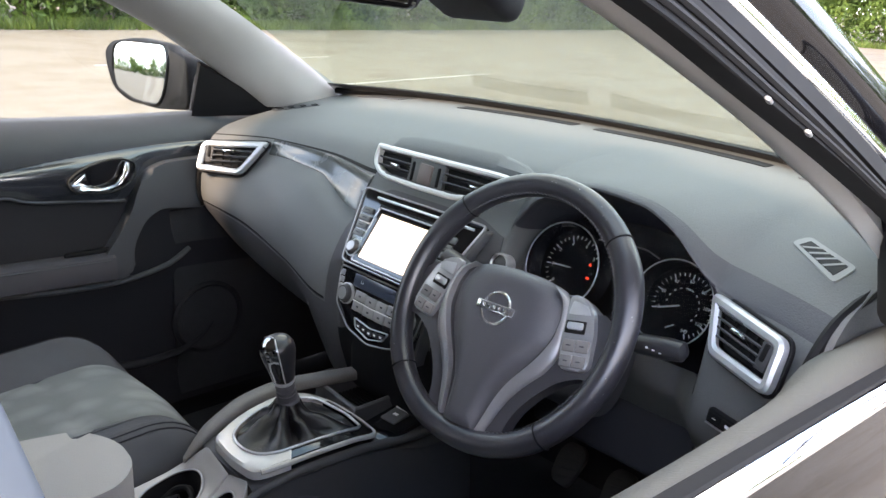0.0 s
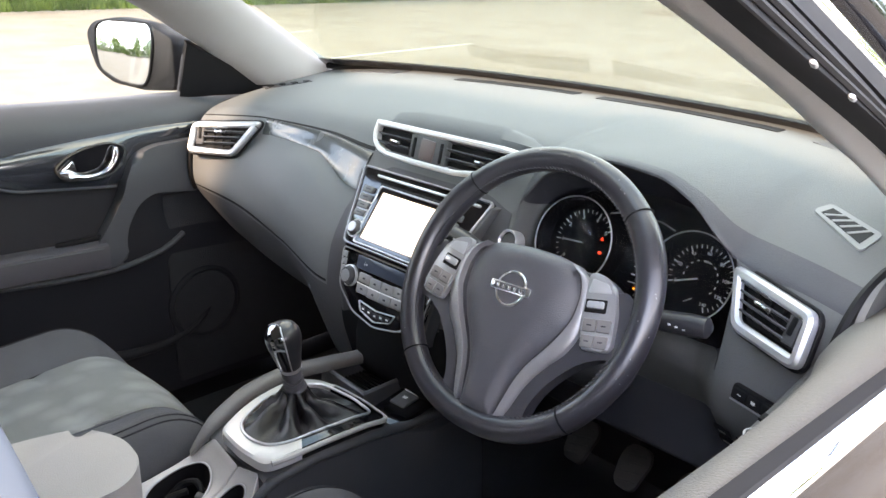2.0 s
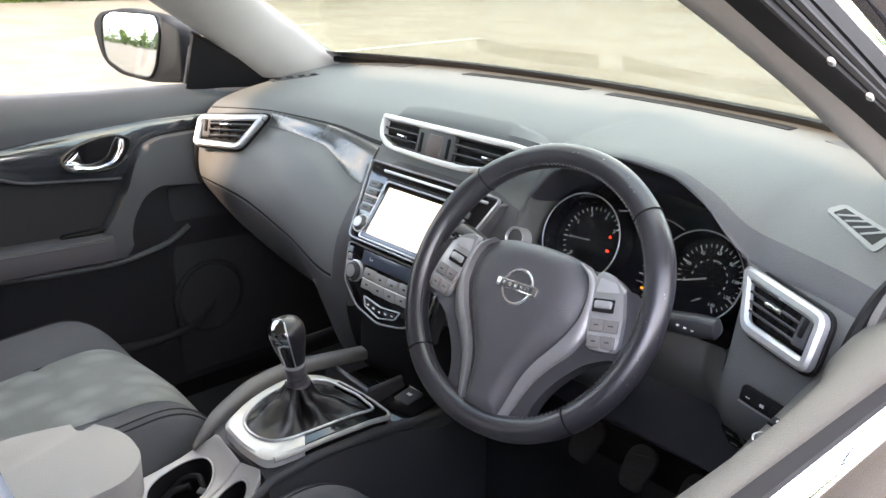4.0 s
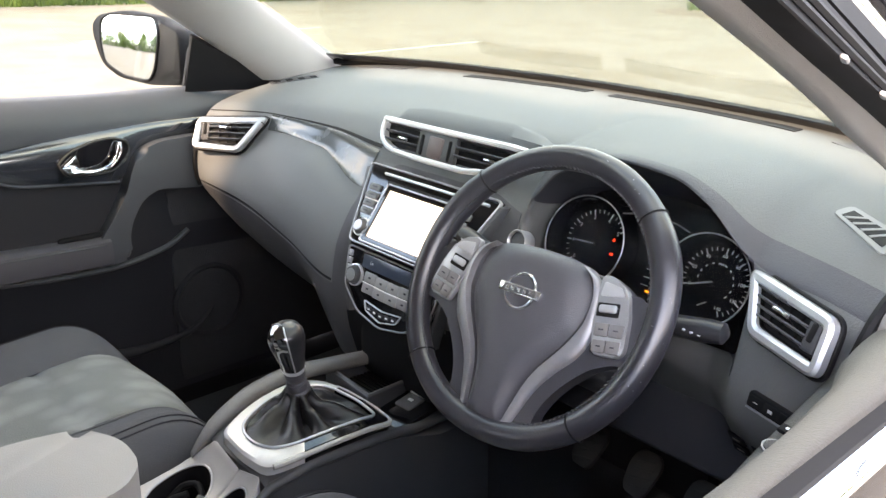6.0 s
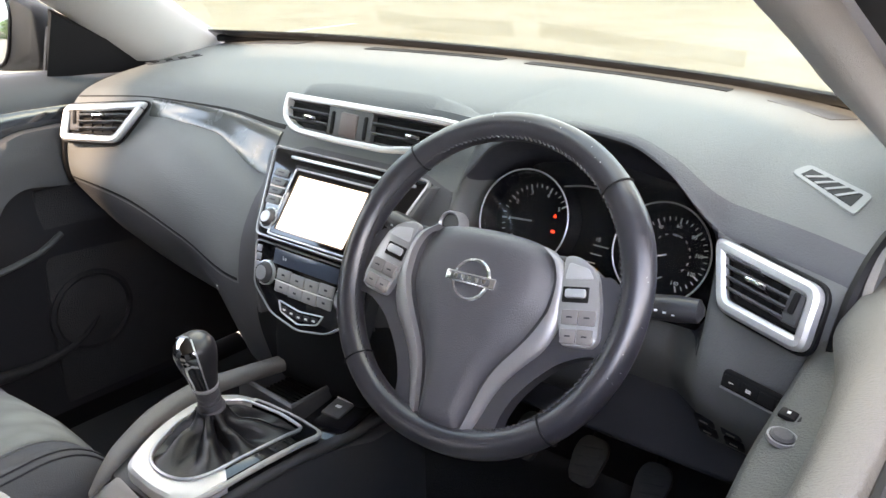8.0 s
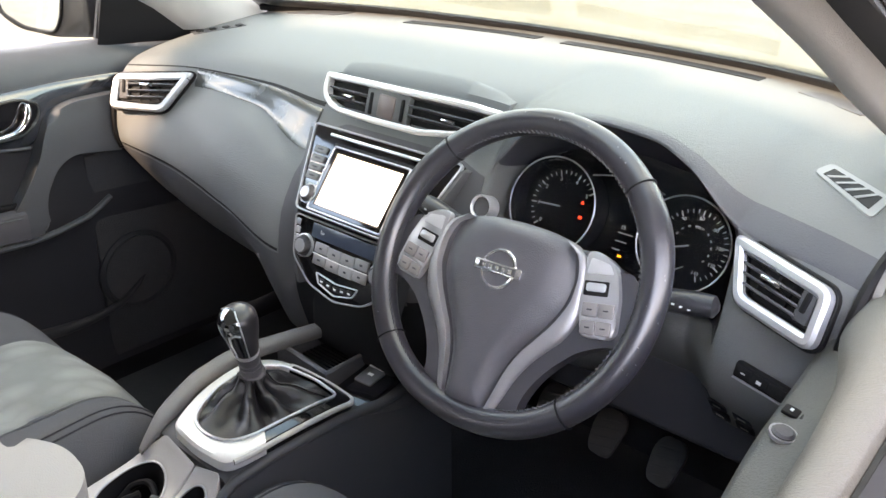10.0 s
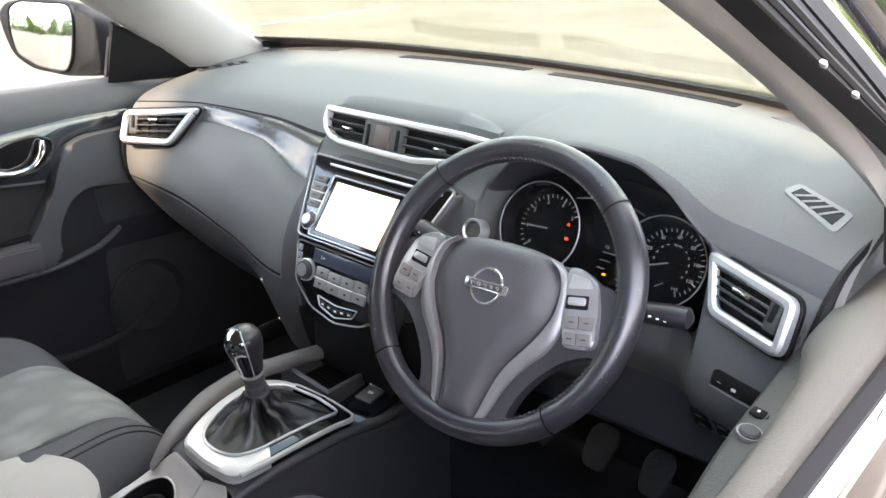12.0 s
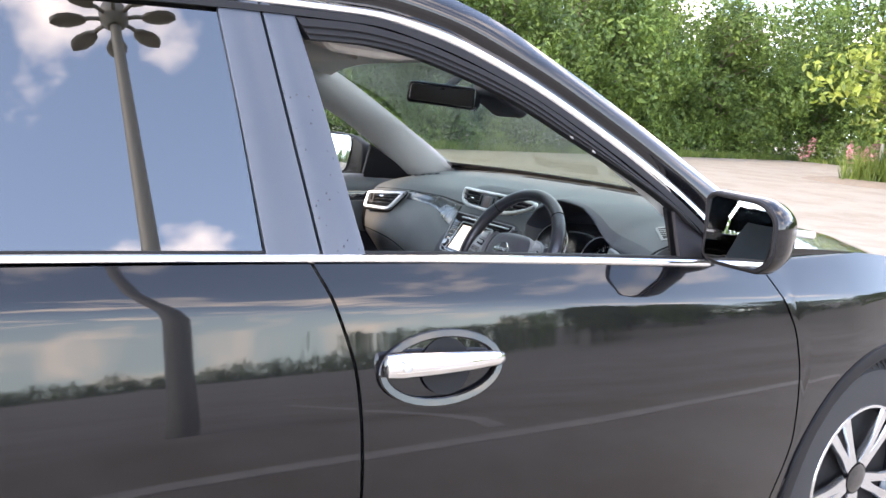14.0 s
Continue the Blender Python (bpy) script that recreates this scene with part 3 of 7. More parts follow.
# planted island with a young tree
bed = thing("planting_bed", lathe([(0.05, 0.16), (1.0, 0.14), (1.5, 0.05), (1.7, -0.02)][::-1], 36, pose(-11.4, 24.2, 0) @ Matrix.Diagonal((1.5, 1, 1, 1))), M_SOIL,
            "bark-covered planting bed in the car park", "planting bed", kind="structure")
young = tree("young_tree", "young yellow-green tree in the planting bed", 4.6, 2.2, 2300, 0.13, M_LEAF_Y, 12, 0.09, 0.4)
young.matrix_basis = pose(-11.2, 24.2, 0.12)
part("tree_stake", tube([(-11.45, 24.0, 0), (-11.45, 24.0, 1.25)], 0.05, 10), M_STEEL, young)
blades("tall_grass", [(-12.3, 23.8, -10.1, 24.4, 1.4), (-11.8, 24.0, -10.7, 24.3, 0.9), (-10.4, 23.9, -9.4, 24.5, 1.0)], 2600, 0.85, M_GRASS, "tufts of tall grass in the planting bed", 5)
rng_p = np.random.default_rng(6)
fl = [(-11.4 + rng_p.normal() * 1.3, 24.0 + rng_p.normal() * 0.5, 0.75 + 0.35 * rng_p.random(), 0.09, 0.09, 0.28) for _ in range(26)]
flowers = new("pink_flowers", leaf_cloud(fl, 900, 0.045, rng_p))
flowers.data.materials.append(M_PINK)
tagged(flowers, "pink flower spikes among the grass", "flowers", kind="stuff")

# worn bay markings
for k, (x, y, a, ln) in enumerate([(-9, 9, 8, 5), (-12.5, 8, 8, 5), (2.5, 2.2, -1, 5.4), (5.2, 2.7, -80, 5.2)]):
    thing("bay_line", rbox(0.1, ln, 0.004, pose(x, y, 0.002, 0, 0, a), bevel=0), M_LINE, "worn white bay line on the asphalt", "road marking", "bay lines", "structure")

# lamp post behind the viewer, seen in the dark rear glass
lamp_post = empty("street_lamp", "grey steel lamp post with a ring of lamp heads", "street lamp", (3.8, 1.1, 0))
part("pole", tube([(3.8, 1.1, 0), (3.8, 1.1, 1.2), (3.8, 1.1, 4.50)], [0.085, 0.070, 0.032], 16), M_STEEL, lamp_post)
part("hub", lathe([(0.001, 4.56), (0.07, 4.55), (0.09, 4.50), (0.085, 4.42), (0.05, 4.38)], 20, pose(3.8, 1.1, 0)), M_STEEL, lamp_post)
for k in range(8):
    a = 45 * k + 12
    arm = part("lamp_arm", tube([(0.06, 0, 4.45), (0.14, 0, 4.46), (0.20, 0, 4.45)], 0.014, 8), M_STEEL, lamp_post)
    arm.data.transform(pose(3.8, 1.1, 0, 0, 0, a))
    hd_ = loft([[(x, w * math.cos(t), 4.45 + 0.022 * math.sin(t)) for t in (2 * math.pi * j / 12 for j in range(12))] for x, w in ((0.17, 0.012), (0.20, 0.045), (0.27, 0.068), (0.33, 0.060), (0.37, 0.03), (0.38, 0.006))], close_u=True, caps=True)
    bmesh.ops.transform(hd_, matrix=pose(3.8, 1.1, 0, 0, 0, a), verts=hd_.verts)
    part("lamp_head", hd_, M_STEEL, arm, "paddle-shaped lamp head")


# ---- car exterior ----
car = empty("car", "black five-door estate car with chrome window strips", "car", (0, 0.4, 0))
BELT = [(-1.9, 1.175), (-0.6, 1.15), (0.1, 1.132), (0.72, 1.112), (1.2, 1.092), (1.64, 1.07), (1.95, 1.05)]


def belt_z(y):
    return float(hermite(BELT, y))


def side_x(z):
    """The glass side leans inwards above the belt."""
    return 0.845 - 0.36 * (z - 1.08)


def crease_z(y):
    return float(hermite([(-1.9, 1.10), (0.1, 1.06), (0.65, 1.033), (1.03, 1.012), (1.5, 0.982), (2.2, 0.95)], y))


def body_x(y, z):
    """Half the width of the car at y, z, below the belt; the hollow drops towards the front, a shoulder leans in above the crease."""
    flank = [(0.15, 0.80), (0.28, 0.858), (0.45, 0.900), (0.60, 0.911), (0.75, 0.9125), (0.84, 0.911), (0.87, 0.9085), (0.90, 0.9043), (0.93, 0.8992), (0.96, 0.8938), (0.99, 0.8885), (1.02, 0.8835), (1.06, 0.8765), (1.10, 0.8695), (1.16, 0.859), (1.24, 0.845)]
    zc = crease_z(y)
    drop = float(hermite([(-2.0, 0.0), (0.3, 0.0), (0.9, 0.035), (1.5, 0.075), (2.2, 0.085), (3.2, 0.08)], y))
    if z <= zc:
        f = float(hermite(flank, z + drop)) + 0.15 * drop
    else:
        xc = float(hermite(flank, zc + drop)) + 0.15 * drop
        t = min(1.3, (z - zc) / (belt_z(y) - 0.014 - zc))
        f = xc + (0.850 - xc) * t + 0.001 * math.sin(math.pi * min(1, t))
    taper = hermite([(-2.1, -0.16), (-1.6, -0.035), (-0.6, 0.0), (1.6, 0.0), (2.2, 0.0), (2.7, -0.03), (3.0, -0.11), (3.25, -0.30)], y)
    return float(f + taper)


def side_panel(s, rear, front, z0, z1=None, nz=44, ny=22, inset=0.0, cut=None):
    """A skin between two shut lines given as y by z."""
    rows = []
    for i in range(ny):
        u = i / (ny - 1)
        ym = float(hermite(rear, 0.6)) * (1 - u) + float(hermite(front, 0.6)) * u
        low = max(z0, cut(ym)) if cut else z0
        row = []
        for j in range(nz):
            v = (j / (nz - 1)) ** 0.7
            z = low + (1.1 - low) * v
            y = float(hermite(rear, z)) * (1 - u) + float(hermite(front, z)) * u
            top = belt_z(y) - 0.014 if z1 is None else z1(y)
            z = low + (top - low) * v
            y = float(hermite(rear, z)) * (1 - u) + float(hermite(front, z)) * u
            row.append((s * (body_x(y, z) - inset), y, z))
        rows.append(row)
    return loft(rows)


WHEEL_F, WHEEL_R, WZ = 2.42, -0.285, 0.363


def arch_cut(cy, r=0.412):
    return lambda y: WZ + math.sqrt(max(0.0, r * r - (y - cy) ** 2)) if abs(y - cy) < r else 0.0


SHUT_R = [(0.2, 0.70), (0.67, 0.70), (0.891, 0.686), (1.039, 0.643), (1.115, 0.606), (1.2, 0.58)]
SHUT_F = [(0.2, 1.90), (0.412, 1.929), (0.6, 1.984), (0.855, 1.96), (1.057, 1.843), (1.2, 1.77)]
SHUT_RR = [(0.2, 0.02), (0.45, 0.02), (0.62, -0.02), (0.80, -0.22), (0.95, -0.38), (1.2, -0.42)]
gap = 0.0035


def shift(line, d):
    return [(z, y + d) for z, y in line]


def solid(ob, t=0.004, off=-1):
    md = ob.modifiers.new("thickness", 'SOLIDIFY')
    md.thickness, md.offset = t, off
    return ob


def strip_on_side(s, lo, hi, out, depth, n=48, bulge=0.0):
    """A raised band between two lines of (y, z) on the leaning glass side."""
    a, c = smooth_line(lo, n), smooth_line(hi, n)
    rows = []
    for p, q in zip(a, c):
        m = (p + q) / 2
        row = [(p, out - depth), (p, out - 0.002), (p * 0.92 + m * 0.08, out), (q * 0.92 + m * 0.08, out), (q, out - 0.002), (q, out - depth)]
        if bulge:
            row[1:5] = [(p + (q - p) * v, out + bulge * (math.sin(math.pi * v) - 0.5)) for v in (0, 0.08, 0.18, 0.3, 0.42, 0.55, 0.68, 0.8, 0.9, 1.0)]
        rows.append([(s * (side_x(v[1]) + o), v[0], v[1]) for v, o in row])
    return loft(rows, close_u=True, caps=True)


CHROME_IN = [(0.0, 1.500), (0.30, 1.522), (0.628, 1.531), (0.767, 1.532), (0.916, 1.507), (1.105, 1.444), (1.327, 1.335), (1.537, 1.207), (1.655, 1.114)]
CHROME_OUT = [(0.0, 1.530), (0.30, 1.552), (0.60, 1.562), (0.78, 1.564), (0.93, 1.545), (1.115, 1.484), (1.335, 1.378), (1.555, 1.250), (1.72, 1.130)]
OPEN_IN = [(0.652, 1.490), (0.75, 1.492), (0.845, 1.484), (0.972, 1.454), (1.108, 1.408), (1.252, 1.340), (1.408, 1.264), (1.549, 1.184), (1.575, 1.160)]
ROOF_EDGE = [(0.0, 1.66), (0.4, 1.665), (0.8, 1.648), (1.054, 1.592), (1.272, 1.493), (1.463, 1.392), (1.727, 1.241), (1.92, 1.135)]

for s in (1, -1):
    fd = part("front_door", side_panel(s, shift(SHUT_R, gap), shift(SHUT_F, -gap), 0.30), M_PAINT, car, "gloss black front door skin", thick=0.004)
    part("rear_door", side_panel(s, shift(SHUT_RR, gap), shift(SHUT_R, -gap), 0.30, cut=arch_cut(WHEEL_R)), M_PAINT, car, "gloss black rear door skin", thick=0.004)
    part("front_wing", side_panel(s, shift(SHUT_F, gap), [(0.2, 3.05), (0.7, 3.1), (1.2, 2.9)], 0.32,
               z1=lambda y: float(hermite([(1.7, 1.09), (1.95, 1.085), (2.3, 1.06), (2.7, 1.0), (3.1, 0.88)], y)), ny=60, cut=arch_cut(WHEEL_F)), M_PAINT, car, "gloss black front wing with wheel arch", thick=0.004)
    part("rear_quarter", side_panel(s, [(0.2, -1.95), (1.2, -1.85)], shift(SHUT_RR, -gap), 0.32, ny=50, cut=arch_cut(WHEEL_R)), M_PAINT, car, thick=0.004)
    part("sill", tube([(s * 0.84, 0.12, 0.27), (s * 0.86, 1.0, 0.26), (s * 0.84, 1.98, 0.27)], 0.06, 10), M_RUBBER, car, "black plastic sill")
    for cy in (WHEEL_F, WHEEL_R):
        rows = []
        for k in range(33):
            a = math.radians(-8 + 196 * k / 32)
            rows.append([(s * (body_x(cy + math.cos(a) * r, max(0.3, WZ + math.sin(a) * r)) + o), cy + math.cos(a) * r, WZ + math.sin(a) * r)
                         for r, o in ((0.445, -0.004), (0.440, 0.006), (0.412, 0.009), (0.402, 0.004), (0.400, -0.16))])
        solid(part("arch_trim", loft(rows), M_RUBBER, car, "black plastic wheel arch trim"), 0.004)
    # chrome strips and window surround
    belt_lo, belt_hi = [(y, z - 0.013) for y, z in BELT[1:6]], [(y, z + 0.001) for y, z in BELT[1:6]]
    part("belt_strip", strip_on_side(s, [(y, z - 0.002) for y, z in belt_lo], belt_hi, 0.008, 0.014, bulge=0.0055), M_CHROME, car, "chrome strip along the window line")
    part("belt_seal", strip_on_side(s, [(y, z + 0.0015) for y, z in BELT[1:6]], [(y, z + 0.005) for y, z in BELT[1:6]], 0.0, 0.012), M_RUBBER, car, "black rubber seal above the chrome strip")
    rise = (lambda y: 0.0) if s > 0 else (lambda y: max(0.0, float(hermite([(0.0, 0.0), (0.9, 0.015), (1.1, 0.045), (1.25, 0.068), (1.4, 0.064), (1.7, 0.055)], y))))
    c_in = [(y, z + rise(y)) for y, z in CHROME_IN]
    c_out = [(y, z + rise(y)) for y, z in CHROME_OUT]
    c_mid = [(a[0] * 0.55 + b[0] * 0.45, a[1] * 0.55 + b[1] * 0.45) for a, b in zip(c_in, c_out)]
    part("window_strip", strip_on_side(s, c_mid, c_out, 0.003, 0.010, bulge=0.006), M_CHROME, car, "chrome strip over the side windows")
    part("frame_moulding", strip_on_side(s, c_in, [(y, z - 0.001) for y, z in c_mid], 0.008, 0.03), M_RUBBER, car, "black moulding inside the chrome strip")
    part("door_frame", strip_on_side(s, [(y, z + rise(y)) for y, z in OPEN_IN], [(y, z + rise(y)) for y, z in [(0.628, 1.529), (0.74, 1.532), (0.85, 1.52), (0.99, 1.484), (1.14, 1.43), (1.29, 1.354), (1.44, 1.266), (1.58, 1.175), (1.63, 1.13)]], 0.007, 0.028 if s > 0 else 0.045), M_RUBBER, car, "black rubber-lined door window frame")
    for f in (0.30, 0.62):
        fin = [(a[0] * (1 - f) + b[0] * f, a[1] * (1 - f) + b[1] * f + rise(a[0])) for a, b in zip(OPEN_IN, [(0.628, 1.529), (0.74, 1.532), (0.85, 1.52), (0.99, 1.484), (1.14, 1.43), (1.29, 1.354), (1.44, 1.266), (1.58, 1.175), (1.63, 1.13)])]
        part("frame_seal", tube([(s * (side_x(z) + 0.008), y, z) for y, z in smooth_line(fin, 40)], 0.0035, 6), M_RUBBER, car, "black seal lip")
    if s > 0:
        # two added silver blocks in place of bright reflections on the frame
        for y, z in ((1.252, 1.341), (1.312, 1.312)):
            part("frame_glint", rbox(0.006, 0.011, 0.004, pose(side_x(z) + 0.0085, y, z, -27, 19, 0), 0.0025), M_SILVER_D, car, "small silver block standing for a glint on the window frame")
    part("cant_rail", strip_on_side(s, [(y, z + 0.004) for y, z in CHROME_OUT], ROOF_EDGE, 0.000, 0.05, bulge=0.020), M_PAINT, car, "gloss black roof side and windscreen pillar")
    part("mirror_corner", strip_on_side(s, [(1.548, 1.078), (1.60, 1.075), (1.66, 1.073)], [(1.552, 1.185), (1.60, 1.155), (1.66, 1.11)], 0.0, 0.010, 8), M_LOWER, car, "black plastic window corner")
    if s > 0:
        part("window_channel", loft([[(0.762 - 0.022 * v, 1.618 - 0.012 * v, 1.075 + 0.135 * v), (0.776 - 0.023 * v, 1.590 - 0.014 * v, 1.075 + 0.135 * v), (0.806 - 0.034 * v, 1.560 - 0.006 * v, 1.075 + 0.130 * v), (0.814 - 0.034 * v, 1.572 - 0.004 * v, 1.075 + 0.130 * v), (0.772 - 0.022 * v, 1.628 - 0.012 * v, 1.075 + 0.135 * v)] for v in (0, 0.25, 0.5, 0.75, 1.0)], close_u=True, caps=True), M_RUBBER, car, "upright black window channel beside the mirror")
    part("door_pillar", strip_on_side(s, [(0.628, 1.531), (0.66, 1.40), (0.722, 1.113)], [(0.564, 1.548), (0.59, 1.40), (0.639, 1.115)], 0.004, 0.03, 12), M_BPILLAR, car, "satin black door pillar panel spotted with rain")
    part("door_pillar", strip_on_side(s, [(0.558, 1.548), (0.584, 1.40), (0.633, 1.115)], [(0.485, 1.535), (0.503, 1.40), (0.535, 1.118)], 0.004, 0.03, 12), M_BPILLAR, car, "satin black door pillar panel")
    rows = []
    for k in range(14):
        v = k / 13
        row = []
        for y in (-0.62, -0.3, 0.0, 0.25, 0.49 + 0.04 * (1 - v)):
            top = float(hermite([(-0.9, 1.40), (-0.3, 1.485), (0.0, 1.505), (0.3, 1.525), (0.6, 1.535)], y))
            z = belt_z(y) + (top - belt_z(y)) * v
            row.append((s * (side_x(z) - 0.004), y, z))
        rows.append(row)
    part("rear_window", loft(rows), M_TINT, car, "dark tinted rear side glass", thick=0.004)
    rows = [[(s * (side_x(z) - 0.006), y, z) for y in (-1.55, -1.2, -0.9, -0.66)] for z in (1.17, 1.28, 1.38)]
    part("quarter_window", loft(rows), M_TINT, car, "dark tinted quarter glass", thick=0.004)
    part("rear_pillar", strip_on_side(s, [(-2.0, 1.16), (-1.5, 1.40), (-0.7, 1.49), (0.02, 1.51)], [(-1.95, 1.50), (-1.5, 1.60), (-0.7, 1.65), (0.02, 1.66)], -0.002, 0.05, 20), M_PAINT, car, "gloss black rear roof side")
    part("roof_rail", tube([(s * 0.60, 0.75, 1.665), (s * 0.605, 0.65, 1.705), (s * 0.61, -0.4, 1.715), (s * 0.60, -1.4, 1.68), (s * 0.59, -1.5, 1.64)], 0.014, 8), M_SILVER, car, "silver roof rail")
    # door handle: recessed cup, bar, keyhole
    hy, hz, hx = 0.862, 0.918, body_x(0.86, 0.918)
    hm = plane_frame((s * (hx + 0.002), hy, hz), (0, s, 0), (-s * 0.24, 0, 1))
    oval = [(0.138 * math.cos(a), -0.014 + 0.072 * math.sin(a)) for a in (2 * math.pi * k / 36 for k in range(36))]
    cup = part("handle_cup", ring(oval, 0.016, 0.006, hm, 0.002), M_PAINT, fd, "gloss black recess round the handle")
    part("handle_recess", lathe([(0.0005, -0.004), (0.6, 0.0005), (0.9, 0.002)][::-1], 32, hm @ pose(0.006, -0.012, 0) @ Matrix.Diagonal((0.062, 0.060, 1, 1))), M_DARK, fd, "dark hollow behind the handle")
    bar = loft([[(x, w * math.cos(a), 0.018 + h * math.sin(a) + 0.016 * (1 - (x / 0.13) ** 2)) for a in (2 * math.pi * k / 14 for k in range(14))]
                for x, w, h in ((-0.132, 0.012, 0.004), (-0.128, 0.021, 0.010), (-0.10, 0.023, 0.012), (-0.03, 0.021, 0.012), (0.05, 0.018, 0.011), (0.11, 0.015, 0.010), (0.128, 0.011, 0.008), (0.134, 0.005, 0.003))], close_u=True, caps=True)
    bmesh.ops.transform(bar, matrix=hm @ pose(0, -0.003, 0, 0, 0, -2), verts=bar.verts)
    part("door_handle", bar, M_CHROME, fd, "chrome pull handle")
    if s > 0:
        part("lock_button", lathe([(0.009, 0.0), (0.009, 0.003), (0.006, 0.004)], 20, hm @ pose(-0.095, -0.002, 0.036)), M_SILVER_D, fd)
    # door mirror: face, housing bulging forward of it, foot
    if s > 0:
        fmr = plane_frame((0.982, 1.575, 1.160), (1, 0, 0), (0, 0, 1))
        out = [(-0.100, 0.070), (-0.080, 0.086), (0.055, 0.080), (0.100, 0.045), (0.099, -0.045), (0.070, -0.084), (-0.055, -0.084), (-0.093, -0.070)][::-1]
        out = round_poly(out, 0.028, 5)
        gp = inset_poly(out, 0.012)
    else:
        fmr = plane_frame((-1.045, 1.530, 1.165), (0.94, 0.34, 0), (-0.035, 0.06, 1))
        out = [(-0.143, 0.046), (-0.117, 0.072), (-0.033, 0.087), (0.072, 0.079), (0.100, 0.064), (0.150, 0.046), (0.155, -0.080), (0.052, -0.088), (-0.054, -0.078), (-0.110, -0.050), (-0.132, 0.0)][::-1]
        out = round_poly(out, 0.022, 4)
        gp = round_poly([(-0.101, 0.060), (-0.070, 0.075), (0.078, 0.075), (0.086, 0.031), (0.072, -0.045), (0.054, -0.075), (-0.028, -0.069), (-0.092, -0.042), (-0.104, 0.008)][::-1], 0.016, 4)
    hw = 0.100 if s > 0 else 0.135
    rows = [[fmr @ Vector((x * k + s * dx, y * k2, -zz)) for x, y in out] for zz, k, k2, dx in ((-0.004, 0.97, 0.96, 0), (0.0, 1.0, 1.0, 0), (0.03, 1.02, 1.02, 0), (0.07, 0.95, 0.92, -0.004), (0.105, 0.75, 0.70, -0.012), (0.128, 0.45, 0.42, -0.02), (0.136, 0.12, 0.10, -0.025))]
    mh = part("mirror_housing", loft(rows, close_u=True, caps=True), M_PAINT if s > 0 else M_DARK, car, "gloss black door mirror housing" if s > 0 else "black door mirror housing", sharp=60)
    part("mirror_bezel", ring(inset_poly(out, 0.003), 0.0095, 0.010, fmr @ pose(0, 0, 0.002), 0.003) if s > 0 else ring(inset_poly(gp, -0.006), 0.006, 0.008, fmr @ pose(0, 0, 0.002), 0.002), M_DARK, mh, "black mirror surround")
    cg = (sum(p[0] for p in gp) / len(gp), sum(p[1] for p in gp) / len(gp))
    bulge = []
    for k in (1.0, 0.85, 0.7, 0.55, 0.4, 0.25, 0.12, 0.02):
        ringp = [(cg[0] + (x - cg[0]) * k, cg[1] + (y - cg[1]) * k) for x, y in gp]
        bulge.append([fmr @ Vector((x, y, 0.0105 - ((x - cg[0]) ** 2 + (y - cg[1]) ** 2) / (9.0 if s > 0 else 2.6) - (0.075 * (y - cg[1]) if s > 0 else 0.0))) for x, y in ringp])
    part("mirror_glass", loft(bulge, close_u=True), M_MIRROR, mh, "curved door mirror glass", sharp=80)
    foot = fmr @ Vector((-s * hw * 0.75, -0.055, -0.05))
    part("mirror_foot", tube([(s * 0.83, 1.67, 1.080), ((s * 0.83 + foot.x) / 2, 1.655, 1.085), foot], [0.050, 0.036, 0.034], 14, squash=0.6), M_GLOSS, mh)
    part("indicator", rbox(0.11, 0.012, 0.016, fmr @ pose(s * 0.055, 0.008, -0.095, 0, s * 28, 0) @ pose(0, 0, 0, 90, 0, 0), 0.005), M_ORANGE, mh, "clear side indicator lens")
    # lights
    part("headlamp", rbox(0.16, 0.30, 0.13, pose(s * 0.68, 2.96, 0.86, 12, 0, s * 32), 0.04, 3), M_LAMP, car, "clear headlamp")
    part("tail_lamp", rbox(0.10, 0.22, 0.22, pose(s * 0.76, -1.93, 1.0, 0, 0, -s * 20), 0.03, 3), M_REDLENS, car, "red tail lamp")


def roof_profile(y):
    return float(hermite([(-1.95, 1.50), (-1.5, 1.62), (-0.7, 1.685), (0.2, 1.70), (0.8, 1.675), (1.08, 1.615)], y))


rows = []
for i in range(24):
    y = -1.93 + (1.06 + 1.93) * i / 23
    edge = float(hermite([(-1.95, 1.50), (-1.5, 1.60), (-0.7, 1.65), (0.0, 1.66), (0.4, 1.665), (0.8, 1.648), (1.08, 1.585)], y))
    w = side_x(edge) - 0.012
    rows.append([(w * u, y, edge + (roof_profile(y) - edge + 0.012) * (1 - u * u)) for u in (k / 10 for k in range(-10, 11))])
part("roof", loft(rows), M_PAINT, car, "gloss black roof panel", thick=0.005)
rows = []
for i in range(22):
    v = i / 21
    row = []
    for u in (k / 10 for k in range(-10, 11)):
        y = 1.98 + 1.12 * v + 0.16 * (1 - u * u) * (1 - 0.2 * v) - 0.25 * u * u * v
        z = float(hermite([(1.95, 1.118), (2.1, 1.13), (2.4, 1.105), (2.8, 1.03), (3.1, 0.93), (3.3, 0.84)], y)) - 0.07 * abs(u) ** 2.5 + 0.012 * math.exp(-((abs(u) - 0.7) / 0.09) ** 2)
        row.append((u * (0.80 - 0.05 * v), y, z))
    rows.append(row)
part("bonnet", loft(rows), M_PAINT, car, "gloss black bonnet with raised creases", thick=0.005)
rows = []
for z in (0.28, 0.4, 0.55, 0.7, 0.84):
    rows.append([(0.86 * math.sin(a), 2.72 + 0.52 * math.cos(a) ** 0.8 - (0.05 if z > 0.7 or z < 0.35 else 0), z) for a in (math.radians(-88 + 176 * k / 24) for k in range(25))])
